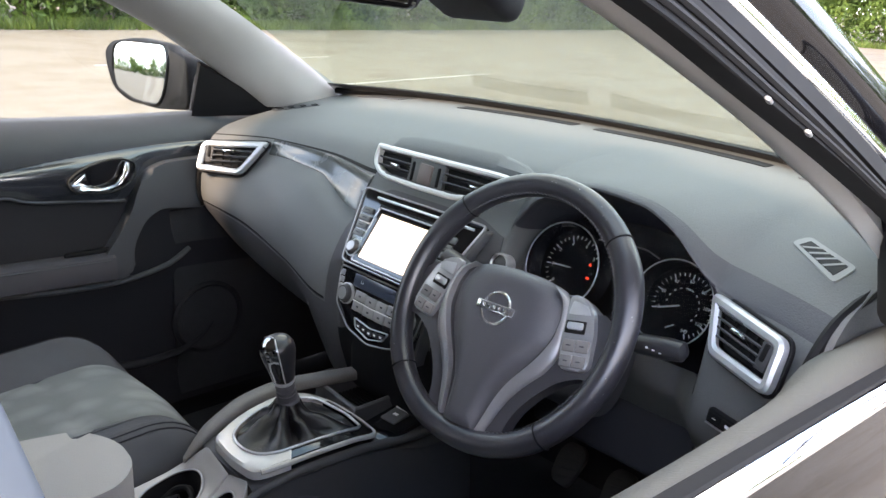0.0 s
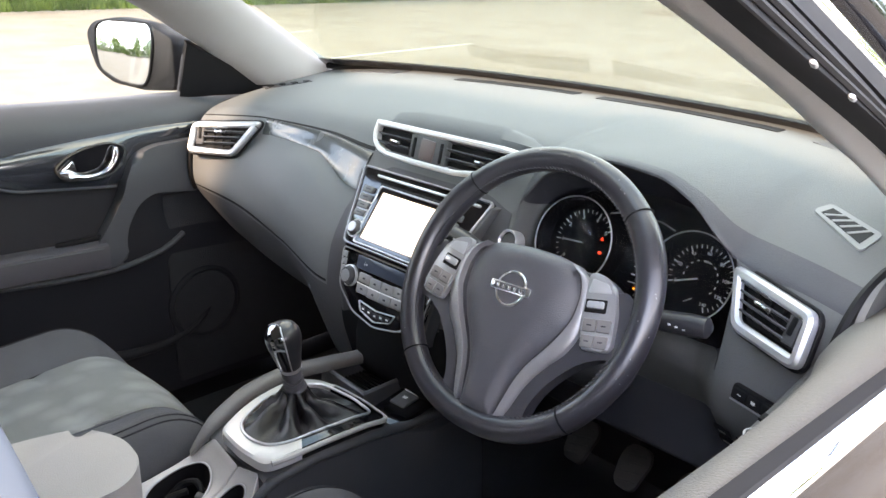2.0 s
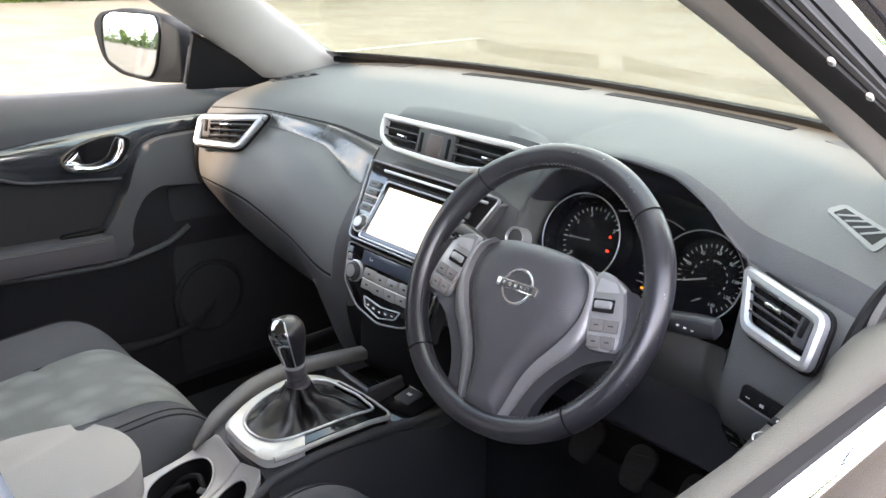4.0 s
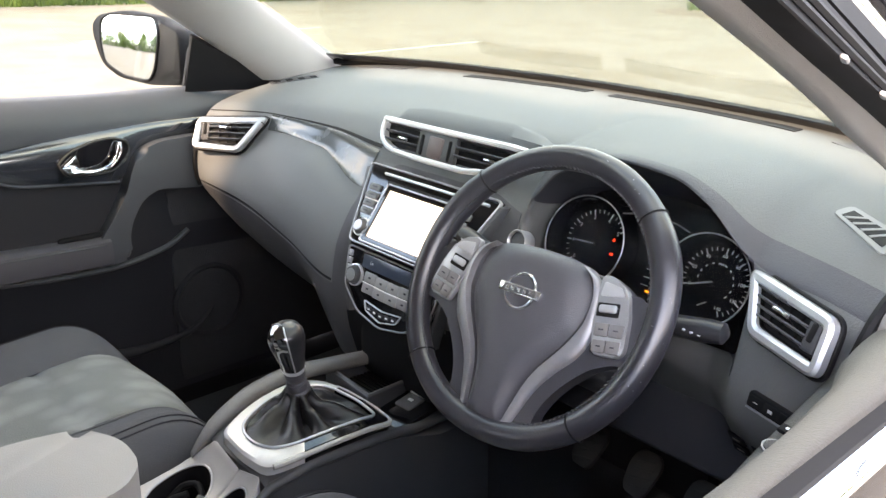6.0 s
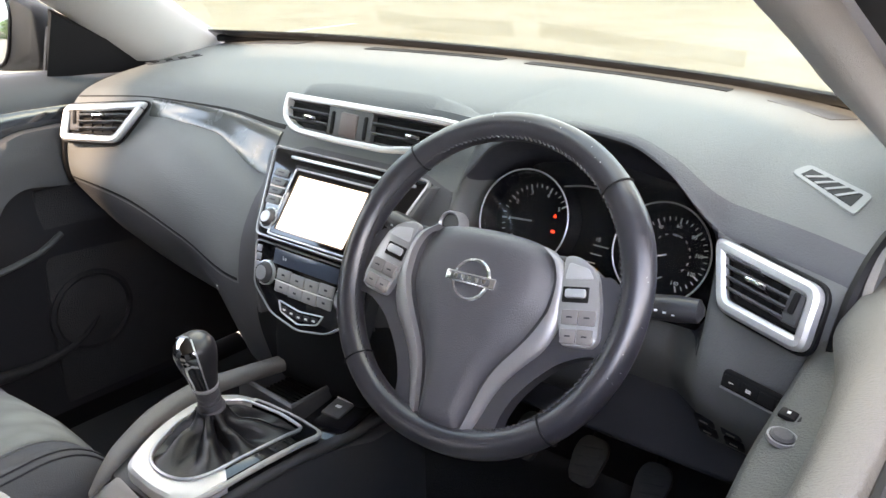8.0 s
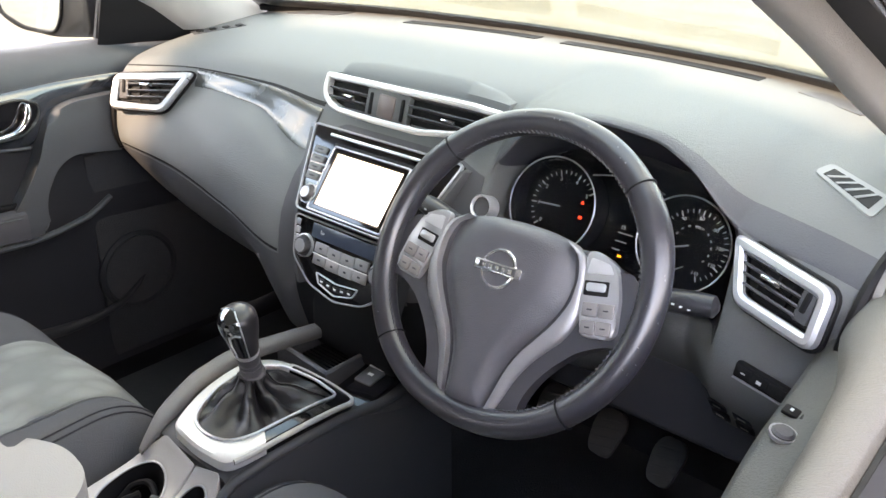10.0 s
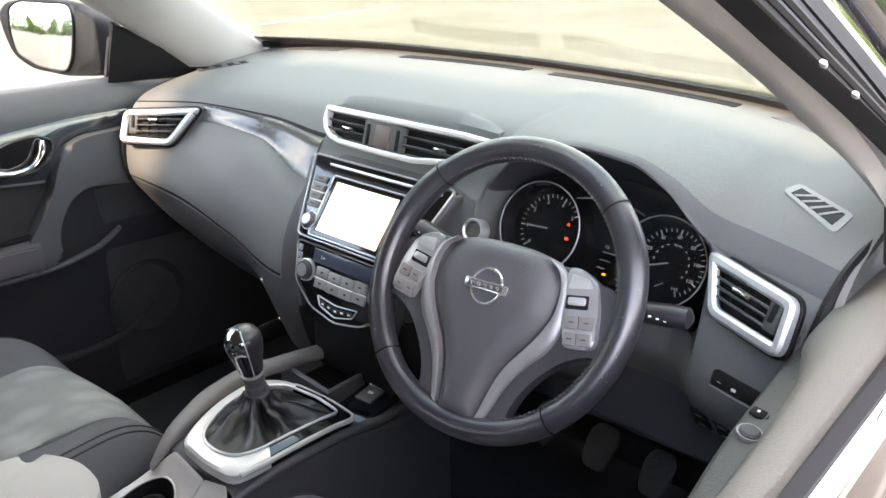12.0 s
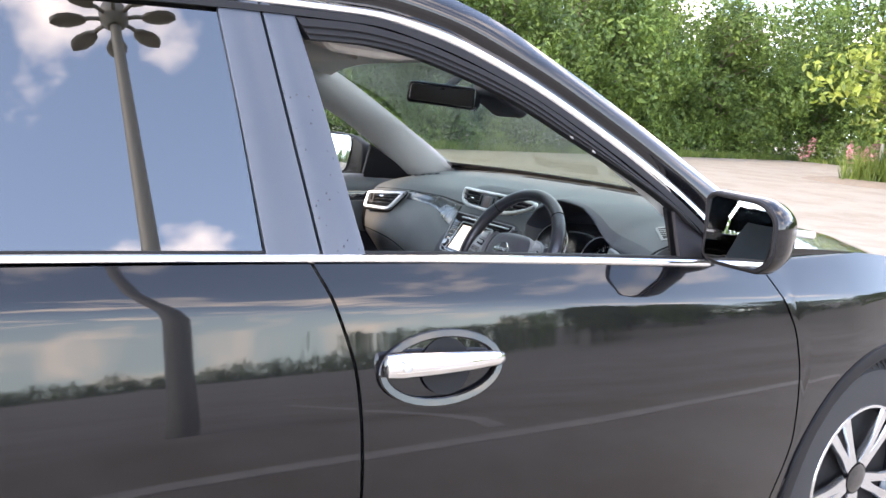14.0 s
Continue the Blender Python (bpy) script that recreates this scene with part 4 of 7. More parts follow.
solid(part("front_bumper", loft(rows), M_PAINT, car, "gloss black front bumper"), 0.006)
part("grille", rbox(0.9, 0.04, 0.16, pose(0, 3.25, 0.76, -10, 0, 0), 0.02), M_DARK, car, "black front grille")
rows = []
for z in (0.3, 0.45, 0.65, 0.85, 1.0, 1.17):
    rows.append([(0.85 * math.sin(a), -1.62 - 0.42 * math.cos(a) ** 0.7 + (0.05 if z > 0.8 else 0), z) for a in (math.radians(-89 + 178 * k / 20) for k in range(21))])
solid(part("tailgate", loft(rows), M_PAINT, car, "gloss black tailgate and rear bumper"), 0.006)
solid(part("rear_screen", loft([[(0.70 * u, -1.97 + 0.0 * u, 1.17) for u in (-1, -0.5, 0, 0.5, 1)], [(0.62 * u, -1.86, 1.36) for u in (-1, -0.5, 0, 0.5, 1)], [(0.56 * u, -1.72, 1.53) for u in (-1, -0.5, 0, 0.5, 1)]]), M_TINT, car, "dark tinted tailgate glass"), 0.004)
# windscreen
WS_BASE = [(-0.74, 1.93), (-0.60, 2.02), (-0.35, 2.10), (0.0, 2.135), (0.35, 2.10), (0.60, 2.02), (0.74, 1.93)]
WS_TOP = [(-0.60, 1.15), (-0.4, 1.20), (0.0, 1.225), (0.4, 1.20), (0.60, 1.15)]
rows = []
for k in range(13):
    v = k / 12
    row = []
    for u in (j / 16 for j in range(-16, 17)):
        xb, xt = u * 0.735, u * 0.575
        yb, yt = float(hermite(WS_BASE, xb)), float(hermite(WS_TOP, xt))
        row.append((xb + (xt - xb) * v, yb + (yt - yb) * v, 1.135 + (1.545 - 1.135) * v + 0.035 * math.sin(math.pi * v)))
    rows.append(row)
screen = part("windscreen", loft(rows), M_WIND, car, "clear raked windscreen", thick=0.004)
screen.visible_shadow = False
rows_f = [[Vector(p) + Vector((0, -0.004, -0.004)) for p in (Vector(rows[0][j]).lerp(Vector(rows[1][j]), f) for j in range(33))] for f in (0.0, 0.35, 0.75)]
solid(part("frit_band", loft(rows_f), M_GLOSS, car, "black ceramic edge of the windscreen"), 0.001)
pane = []
for k in range(14):
    v = k / 13
    row = []
    for j in range(16):
        y = 0.66 + 0.93 * j / 15
        top = (float(hermite(OPEN_IN, y)) if y > 0.652 else 1.486) + max(0.0, 0.068 - 0.15 * abs(y - 1.3))
        z = belt_z(y) + (max(top + 0.01, belt_z(y) + 0.02) - belt_z(y)) * v
        row.append((-side_x(z) + 0.02, y, z))
    pane.append(row)
lw_ = part("side_window", loft(pane), M_GLASS, car, "clear passenger side glass", thick=0.003)
lw_.visible_shadow = False
part("windscreen_seal", tube([(x * 0.995, y - 0.012, 1.146) for x, y in smooth_line(WS_BASE, 40)], 0.013, 8), M_RUBBER, car, "black seal at the windscreen foot")
cowl = [[(x, y + o, z) for x, y in smooth_line(WS_BASE, 30)] for o, z in ((0.0, 1.118), (0.05, 1.112), (0.12, 1.095))]
solid(part("scuttle_panel", loft(cowl), M_PLASTIC, car, "black plastic scuttle below the windscreen"), 0.006)
for x0, x1 in ((0.55, -0.05), (-0.05, -0.50)):
    part("wiper", tube([(x0, float(hermite(WS_BASE, x0)) + 0.02, 1.133), ((x0 + x1) / 2, float(hermite(WS_BASE, (x0 + x1) / 2)) + 0.004, 1.150), (x1, float(hermite(WS_BASE, x1)) + 0.01, 1.143)], 0.007, 6), M_DARK, car, "black wiper arm and blade")


# wheels
def make_wheel(cy, s):
    cx = s * 0.775
    m = pose(cx, cy, WZ, 0, 90 * s, 0)
    prof = [(0.235, -0.105), (0.30, -0.112), (0.345, -0.105), (0.360, -0.085), (0.363, 0.0), (0.360, 0.085), (0.345, 0.105), (0.30, 0.112), (0.235, 0.105)]
    ty = part("wheel", lathe(prof, 56, m, open_ends=True), M_TYRE, car, "tyre with moulded tread on an alloy rim")
    gb2 = bmesh.new()
    for k in range(64):
        a = 2 * math.pi * k / 64
        for side in (-1, 1):
            rbox(0.030, 0.012, 0.008, m @ pose(0.358 * math.cos(a), 0.358 * math.sin(a), side * 0.088, 0, 0, math.degrees(a)) @ pose(0, 0, 0, 0, side * 40, 0), 0.0, bm=gb2)
    tagged(part("tread", gb2, M_TYRE, ty), "moulded tread blocks", kind="stuff")
    part("rim", lathe([(0.236, 0.104), (0.228, 0.098), (0.215, 0.05), (0.205, -0.08), (0.235, -0.10)], 48, m, open_ends=True), M_GLOSS, ty, "dark inner rim")
    sp = bmesh.new()
    for k in range(5):
        for d in (-9, 9):
            a = math.radians(72 * k + d)
            b2 = loft([[(r, w2 * c, h2 + t2 * e) for c, e in ((-1, 0), (-0.8, 1), (0.8, 1), (1, 0), (0.8, -1), (-0.8, -1))] for r, w2, h2, t2 in ((0.05, 0.020, 0.088, 0.012), (0.13, 0.014, 0.094, 0.010), (0.226, 0.018, 0.096, 0.008))], close_u=True, caps=True)
            bmesh.ops.transform(b2, matrix=m @ pose(0, 0, 0, 0, 0, math.degrees(a)), verts=b2.verts)
            merge(sp, b2)
    part("spokes", sp, M_ALLOY, ty, "five twin alloy spokes")
    part("rim_edge", lathe([(0.240, 0.100), (0.236, 0.108), (0.228, 0.108), (0.226, 0.094)], 48, m, open_ends=True), M_ALLOY, ty)
    part("hub_cap", lathe([(0.046, 0.085), (0.046, 0.102), (0.03, 0.106), (0.002, 0.106)], 24, m), M_GLOSS, ty)


for cy in (WHEEL_F, WHEEL_R):
    for s in (1, -1):
        make_wheel(cy, s)
        part("wheel_liner", lathe([(0.40, 0.0), (0.40, 0.30), (0.02, 0.30)], 32, pose(s * 0.84, cy, WZ + 0.005, 0, -90 * s, 0)), M_DARK, car)

# floor pan, roof lining and inner shell
part("floor_pan", rbox(1.5, 3.6, 0.05, pose(0, 0.3, 0.30), 0.01), M_CARPET, car, "black carpeted floor")
part("bulkhead", rbox(1.5, 0.04, 0.75, pose(0, 2.03, 0.72), 0.01), M_CARPET, car)
for s in (1, -1):
    part("inner_side", rbox(0.03, 2.6, 0.62, pose(s * 0.79, -0.7, 0.65), 0.01), M_PLASTIC, car)
    part("kick_panel", rbox(0.03, 0.6, 0.5, pose(s * 0.775, 1.75, 0.62), 0.01), M_CARPET, car)


# ---- interior: dashboard ----
# (y, z) down the profile: windscreen foot, top, edge, seam, strip foot, pad, glove line, lower edge
DASH = [
    (-0.745, [(1.92, 1.130), (1.78, 1.112), (1.64, 1.088), (1.575, 1.070), (1.545, 1.053), (1.530, 1.035), (1.517, 1.005), (1.506, 0.955), (1.515, 0.900), (1.56, 0.84), (1.62, 0.76)]),
    (-0.56, [(2.02, 1.143), (1.85, 1.130), (1.71, 1.106), (1.645, 1.086), (1.622, 1.062), (1.614, 1.042), (1.592, 1.008), (1.556, 0.966), (1.520, 0.890), (1.55, 0.80), (1.62, 0.72)]),
    (-0.35, [(2.08, 1.146), (1.88, 1.138), (1.73, 1.118), (1.660, 1.098), (1.628, 1.066), (1.598, 1.032), (1.550, 1.005), (1.508, 0.940), (1.505, 0.860), (1.55, 0.77), (1.63, 0.68)]),
    (-0.17, [(2.11, 1.146), (1.90, 1.142), (1.74, 1.130), (1.650, 1.110), (1.605, 1.062), (1.555, 0.985), (1.527, 0.955), (1.497, 0.900), (1.485, 0.830), (1.49, 0.75), (1.52, 0.66)]),
    (-0.10, [(2.12, 1.147), (1.91, 1.144), (1.75, 1.135), (1.650, 1.118), (1.612, 1.060), (1.590, 1.030), (1.550, 0.965), (1.522, 0.910), (1.500, 0.840), (1.50, 0.76), (1.53, 0.66)]),
    (0.12, [(2.12, 1.147), (1.91, 1.146), (1.75, 1.140), (1.650, 1.122), (1.612, 1.060), (1.590, 1.030), (1.550, 0.965), (1.522, 0.910), (1.500, 0.840), (1.50, 0.76), (1.53, 0.66)]),
    (0.205, [(2.11, 1.147), (1.90, 1.147), (1.75, 1.140), (1.660, 1.120), (1.590, 1.045), (1.580, 1.020), (1.575, 0.985), (1.570, 0.945), (1.545, 0.880), (1.51, 0.80), (1.53, 0.70)]),
    (0.232, [(2.10, 1.147), (1.90, 1.148), (1.74, 1.144), (1.630, 1.125), (1.570, 1.068), (1.600, 1.050), (1.690, 1.030), (1.712, 0.97), (1.640, 0.895), (1.55, 0.83), (1.55, 0.72)]),
    (0.275, [(2.09, 1.147), (1.89, 1.148), (1.73, 1.148), (1.615, 1.140), (1.570, 1.112), (1.610, 1.098), (1.705, 1.075), (1.725, 0.98), (1.645, 0.900), (1.64, 0.845), (1.70, 0.76)]),
    (0.385, [(2.07, 1.147), (1.88, 1.148), (1.72, 1.152), (1.605, 1.156), (1.570, 1.149), (1.610, 1.134), (1.705, 1.100), (1.725, 0.99), (1.645, 0.900), (1.64, 0.845), (1.70, 0.76)]),
    (0.456, [(2.055, 1.146), (1.87, 1.146), (1.72, 1.150), (1.605, 1.152), (1.570, 1.144), (1.610, 1.130), (1.705, 1.098), (1.725, 0.99), (1.645, 0.900), (1.64, 0.845), (1.70, 0.76)]),
    (0.510, [(2.04, 1.145), (1.86, 1.143), (1.72, 1.140), (1.612, 1.134), (1.570, 1.121), (1.610, 1.106), (1.705, 1.080), (1.722, 0.98), (1.645, 0.900), (1.64, 0.845), (1.70, 0.76)]),
    (0.553, [(2.03, 1.144), (1.85, 1.138), (1.71, 1.126), (1.620, 1.108), (1.572, 1.083), (1.605, 1.066), (1.690, 1.045), (1.708, 0.97), (1.610, 0.900), (1.60, 0.850), (1.68, 0.76)]),
    (0.580, [(2.02, 1.143), (1.85, 1.132), (1.71, 1.112), (1.640, 1.090), (1.590, 1.060), (1.585, 1.045), (1.580, 1.005), (1.570, 0.950), (1.562, 0.900), (1.572, 0.842), (1.65, 0.752)]),
    (0.66, [(1.99, 1.140), (1.82, 1.122), (1.69, 1.100), (1.620, 1.080), (1.585, 1.055), (1.572, 1.038), (1.560, 1.000), (1.545, 0.950), (1.538, 0.895), (1.552, 0.838), (1.64, 0.750)]),
    (0.745, [(1.92, 1.130), (1.78, 1.112), (1.65, 1.088), (1.590, 1.070), (1.560, 1.050), (1.545, 1.030), (1.532, 1.000), (1.520, 0.950), (1.525, 0.900), (1.540, 0.838), (1.63, 0.750)]),
]
SUB = 5


def dash_profile(x):
    """The dash section at x, refined to a smooth line."""
    p = hermite([(k, np.array(v)) for k, v in DASH], x)
    out = []
    n = len(p)
    for i in range(n - 1):
        p0, p1, p2, p3 = p[max(i - 1, 0)], p[i], p[i + 1], p[min(i + 2, n - 1)]
        for k in range(SUB):
            t = k / SUB
            m1, m2 = (p2 - p0) * 0.42, (p3 - p1) * 0.42
            out.append((2 * t**3 - 3 * t**2 + 1) * p1 + (t**3 - 2 * t**2 + t) * m1 + (-2 * t**3 + 3 * t**2) * p2 + (t**3 - t**2) * m2)
    out.append(p[-1])
    return out


dashboard = empty("dashboard", "dark grey soft-touch car dashboard with silver-rimmed vents", "dashboard", (0, 1.7, 0.9))
xs = sorted({round(-0.745 + 1.49 * k / 110, 4) for k in range(111)} | {round(0.20 + 0.005 * k, 4) for k in range(18)} | {round(0.50 + 0.006 * k, 4) for k in range(16)})
xs = [-0.724] + [x for x in xs if x > -0.722]
rows = []
for x in xs:
    pr = dash_profile(x)
    rows.append([(x, y, z) for y, z in pr] + [(x, 1.75, 0.72), (x, 1.95, 0.85)])
part("dash_body", loft(rows, close_u=True, caps=True), M_DASH, dashboard, "grained dark grey dash moulding", sharp=50)


def dash_at(x, u):
    """A point on the dash face at x, u steps down the keyed profile, and its outward normal in the y-z plane."""
    pr = dash_profile(x)
    f = u * SUB
    i = min(int(f), len(pr) - 2)
    p = pr[i] + (pr[i + 1] - pr[i]) * (f - i)
    d = pr[i + 1] - pr[i]
    n = Vector((0, d[1], -d[0])).normalized()
    return Vector((x, p[0], p[1])), n


def ribbon(x0, x1, u0, u1, out, name, material, label, nx=40, nu=8, x_taper=0.0):
    rows = []
    for i in range(nx):
        x = x0 + (x1 - x0) * i / (nx - 1)
        top, low = [], []
        for j in range(nu):
            u = u0(x) + (u1(x) - u0(x)) * j / (nu - 1)
            p, n = dash_at(x, u)
            edge = 0.5 if j in (0, nu - 1) else 1.0
            top.append(p + n * out * edge)
            low.append(p - n * 0.004)
        rows.append(top + low[::-1])
    return part(name, loft(rows, close_u=True, caps=True), material, dashboard, label)


ribbon(-0.560, -0.168, lambda x: 4.08, lambda x: 4.88 + 0.55 * max(0.0, (-0.168 - x) / 0.39) ** 1.6, 0.004, "trim_strip", M_PEWTER, "glossy pewter trim strip")
ribbon(-0.722, -0.168, lambda x: 3.90, lambda x: 4.02, 0.0010, "top_seam", M_DARK, "dark seam under the dash top", 40, 3)
ribbon(-0.722, -0.17, lambda x: 8.0, lambda x: 8.07, 0.0012, "glovebox_gap", M_DARK, "shut line over the glovebox", 30, 3)
part("glovebox_latch", rbox(0.06, 0.008, 0.010, pose(-0.215, 1.503, 0.79, 25, 0, 8), 0.003), M_SILVER_D, dashboard, "grey glovebox catch")


def on_top(x, y):
    """Height of the dash top at x, y."""
    pr = dash_profile(x)
    best = None
    for a, c in zip(pr[:3 * SUB + 1], pr[1:3 * SUB + 2]):
        if min(a[0], c[0]) <= y <= max(a[0], c[0]):
            t = (y - a[0]) / (c[0] - a[0])
            best = a[1] + t * (c[1] - a[1])
    return best if best is not None else pr[0][1]


def slot_on_top(pts, name, material, label, lift=0.0015):
    z = [on_top(x, y) for x, y in pts]
    b = bmesh.new()
    hi = [b.verts.new((x, y, zz + lift)) for (x, y), zz in zip(pts, z)]
    lo = [b.verts.new((x, y, zz - 0.01)) for (x, y), zz in zip(pts, z)]
    b.faces.new(hi)
    b.faces.new(lo[::-1])
    for i in range(len(pts)):
        b.faces.new((lo[i], lo[(i + 1) % len(pts)], hi[(i + 1) % len(pts)], hi[i]))
    return part(name, b, material, dashboard, label)


def band(x0, x1, y0, y1, w, n=12):
    """A long thin outline along the dash top."""
    mid = [(x0 + (x1 - x0) * k / n, y0 + (y1 - y0) * k / n + 0.012 * math.sin(math.pi * k / n)) for k in range(n + 1)]
    return [(x, y - w / 2) for x, y in mid] + [(x, y + w / 2) for x, y in mid[::-1]]


slot_on_top(band(-0.345, -0.03, 2.005, 2.045, 0.030), "demister_slot", M_DARK, "black windscreen demister slot")
slot_on_top(band(0.03, 0.43, 2.04, 2.0, 0.030), "demister_slot", M_DARK, "black windscreen demister slot")
slot_on_top([(-0.735, 1.72), (-0.705, 1.71), (-0.64, 1.80), (-0.665, 1.815)], "side_demister", M_PLASTIC, "black side window demister")
for k in range(4):
    slot_on_top([(x + 0.018 * k, y + 0.022 * k) for x, y in ((-0.722, 1.725), (-0.705, 1.72), (-0.70, 1.732), (-0.717, 1.737))], "demister_slat", M_DARK, "", 0.003)
# right-hand side demister with silver frame
tgp = round_poly([(0.612, 1.706), (0.624, 1.737), (0.707, 1.692), (0.700, 1.640)][::-1], 0.010, 3)[::-1]
slot_on_top(tgp, "side_demister", M_DEMIST, "light grey side window demister", 0.0022)
inner = [(0.624, 1.704), (0.631, 1.723), (0.697, 1.687), (0.692, 1.656)]
slot_on_top(inner, "demister_mouth", M_DARK, "", 0.0028)
for k in range(4):
    t = (k + 1) / 5
    a = Vector(inner[0]).lerp(Vector(inner[3]), t)
    c = Vector(inner[1]).lerp(Vector(inner[2]), t)
    d = (Vector(inner[3]) - Vector(inner[0])).normalized() * 0.0022
    sh = (Vector(inner[3]) - Vector(inner[0])) * 0.10
    slot_on_top([tuple(a - d - sh), tuple(c - d + sh), tuple(c + d + sh), tuple(a + d - sh)], "demister_slat", M_DEMIST, "", 0.0036)
slot_on_top([(0.50, 1.96), (0.53, 1.985), (0.63, 1.945), (0.60, 1.92)], "sensor_cover", M_PLASTIC, "dark cover on the dash top", 0.0015)
slot_on_top([(-0.655, 1.93), (-0.63, 1.97), (-0.52, 2.015), (-0.53, 1.965)], "speaker_cover", M_PLASTIC, "dark speaker cover at the windscreen foot", 0.002)


# ---- vents ----
def side_vent(s):
    """The kite-shaped end vent; s = 1 driver's side."""
    p_it, p_ot, p_ob, p_ib = Vector((0.577, 1.600, 1.046)), Vector((0.713, 1.528, 1.040)), Vector((0.709, 1.504, 0.974)), Vector((0.602, 1.561, 0.974))
    if s < 0:
        p_it = Vector((0.557, 1.614, 1.055))
    o = (p_it + p_ot + p_ob + p_ib) / 4
    ax = (p_ot - p_it + p_ob - p_ib).normalized()
    f = plane_frame(o, ax, (p_it + p_ot - p_ob - p_ib))
    inv = f.inverted()
    f = f @ pose(0, 0, 0.004 if s > 0 else 0.007)
    q = [inv @ p for p in (p_ib, p_ob, p_ot, p_it)]
    poly = round_poly([(v.x, v.y) for v in q], 0.017, 5)
    flip = (lambda b: b) if s > 0 else mirror_x
    v = empty("air_vent", "silver-rimmed kite-shaped end vent with black louvres", "air vent", (s * o.x, o.y, o.z), "air vents")
    part("bezel", flip(ring(poly, 0.0145, 0.014, f, 0.004)), M_SILVER, v, "satin silver frame")
    part("frame_gap", flip(ring(inset_poly(poly, -0.004), 0.004, 0.006, f @ pose(0, 0, -0.004), 0.001)), M_DARK, v, "dark gap round the frame")
    part("inner_frame", flip(ring(inset_poly(poly, 0.0138), 0.003, 0.006, f, 0.001)), M_GLOSS, v)
    part("duct", flip(prism(inset_poly(poly, 0.010), 0.001, f)), M_DARK, v, "black duct behind the louvres")
    ins = inset_poly(poly, 0.0150)
    lo, hi = min(p[1] for p in ins), max(p[1] for p in ins)

    def span(y):
        c = []
        for a, b in zip(ins, ins[1:] + ins[:1]):
            if (a[1] - y) * (b[1] - y) <= 0 and a[1] != b[1]:
                c.append(a[0] + (b[0] - a[0]) * (y - a[1]) / (b[1] - a[1]))
        return min(c), max(c)
    wheel_w = 0.020
    for k in range(4):
        y = lo + (hi - lo) * (k + 1) / 5
        x0, x1 = span(y)
        x1 -= wheel_w
        part("louvre", flip(rbox(x1 - x0, 0.0032, 0.016, f @ pose((x0 + x1) / 2, y, 0.0055, -18, 0, 0), 0.001, 1)), M_PLASTIC, v)
    for k in range(3):
        x = -0.03 + 0.022 * k
        part("vane", flip(rbox(0.002, (hi - lo) * 0.8, 0.006, f @ pose(x, (lo + hi) / 2, 0.0025), 0)), M_DARK, v)
    ym = lo + (hi - lo) * 0.6
    part("slider_tab", flip(rbox(0.030, 0.006, 0.006, f @ pose(-0.008, ym, 0.015), 0.002)), M_CHROME, v, "chrome louvre slider")
    xw = span((lo + hi) / 2)[1] - 0.012
    part("shut_off_panel", flip(rbox(0.020, (hi - lo) * 0.70, 0.010, f @ pose(xw, (lo + hi) / 2, 0.005, 0, 0, 3), 0.002)), M_PLASTIC, v)
    part("shut_off_wheel", flip(rbox(0.008, (hi - lo) * 0.45, 0.010, f @ pose(xw, (lo + hi) / 2 + 0.004, 0.008), 0.003)), M_DARK, v)
    return v


side_vent(1)
side_vent(-1)

vent_c = empty("air_vent", "long silver-rimmed centre vent above the display", "air vent", (0.04, 1.60, 1.09), "air vents")
fc = plane_frame((0.04, 1.597, 1.093), (1, 0, 0), (0, 0.25, 1))
pc = [(-0.184, 0.032), (-0.189, 0.008), (-0.185, -0.010), (-0.168, -0.024), (-0.145, -0.030), (-0.066, -0.0325), (0.030, -0.032), (0.100, -0.022), (0.160, -0.005), (0.203, 0.014), (0.195, 0.030), (0.120, 0.034), (0.0, 0.033), (-0.10, 0.0325)]
pc = round_poly(pc, 0.006, 3)
part("bezel", ring(pc, 0.0100, 0.016, fc, 0.003), M_SATIN, vent_c, "satin silver frame")
part("duct", prism(inset_poly(pc, 0.009), 0.001, fc), M_DARK, vent_c)
for x0, x1 in ((-0.174, -0.088), (0.002, 0.155)):
    for k in range(4):
        y = -0.022 + 0.0145 * k
        a, c = x0 + (0.0 if k else 0.012), x1 - (0.060 if (k == 0 and x0 > -0.1) else 0.02 if (k == 1 and x0 > -0.1) else 0.0)
        part("louvre", rbox(c - a, 0.003, 0.016, fc @ pose((a + c) / 2, y, 0.006, -18, 0, 0), 0.001, 1), M_PLASTIC, vent_c)
    part("slider_tab", rbox(0.026, 0.006, 0.006, fc @ pose((x0 + x1) / 2 + 0.008, 0.0, 0.015), 0.002), M_CHROME, vent_c, "chrome louvre slider")
part("hazard_panel", rbox(0.092, 0.056, 0.012, fc @ pose(-0.042, -0.002, 0.006, 0, 0, -2), 0.003), M_HAZP, vent_c, "grey hazard switch panel")
part("hazard_switch", rbox(0.036, 0.038, 0.012, fc @ pose(-0.042, -0.002, 0.009, 0, 0, -2), 0.004), M_HAZ, vent_c, "taupe hazard warning switch")
for dx in (-0.034, 0.034):
    part("vent_wheel", rbox(0.007, 0.036, 0.012, fc @ pose(-0.042 + dx, -0.002, 0.009), 0.003), M_DARK, vent_c)
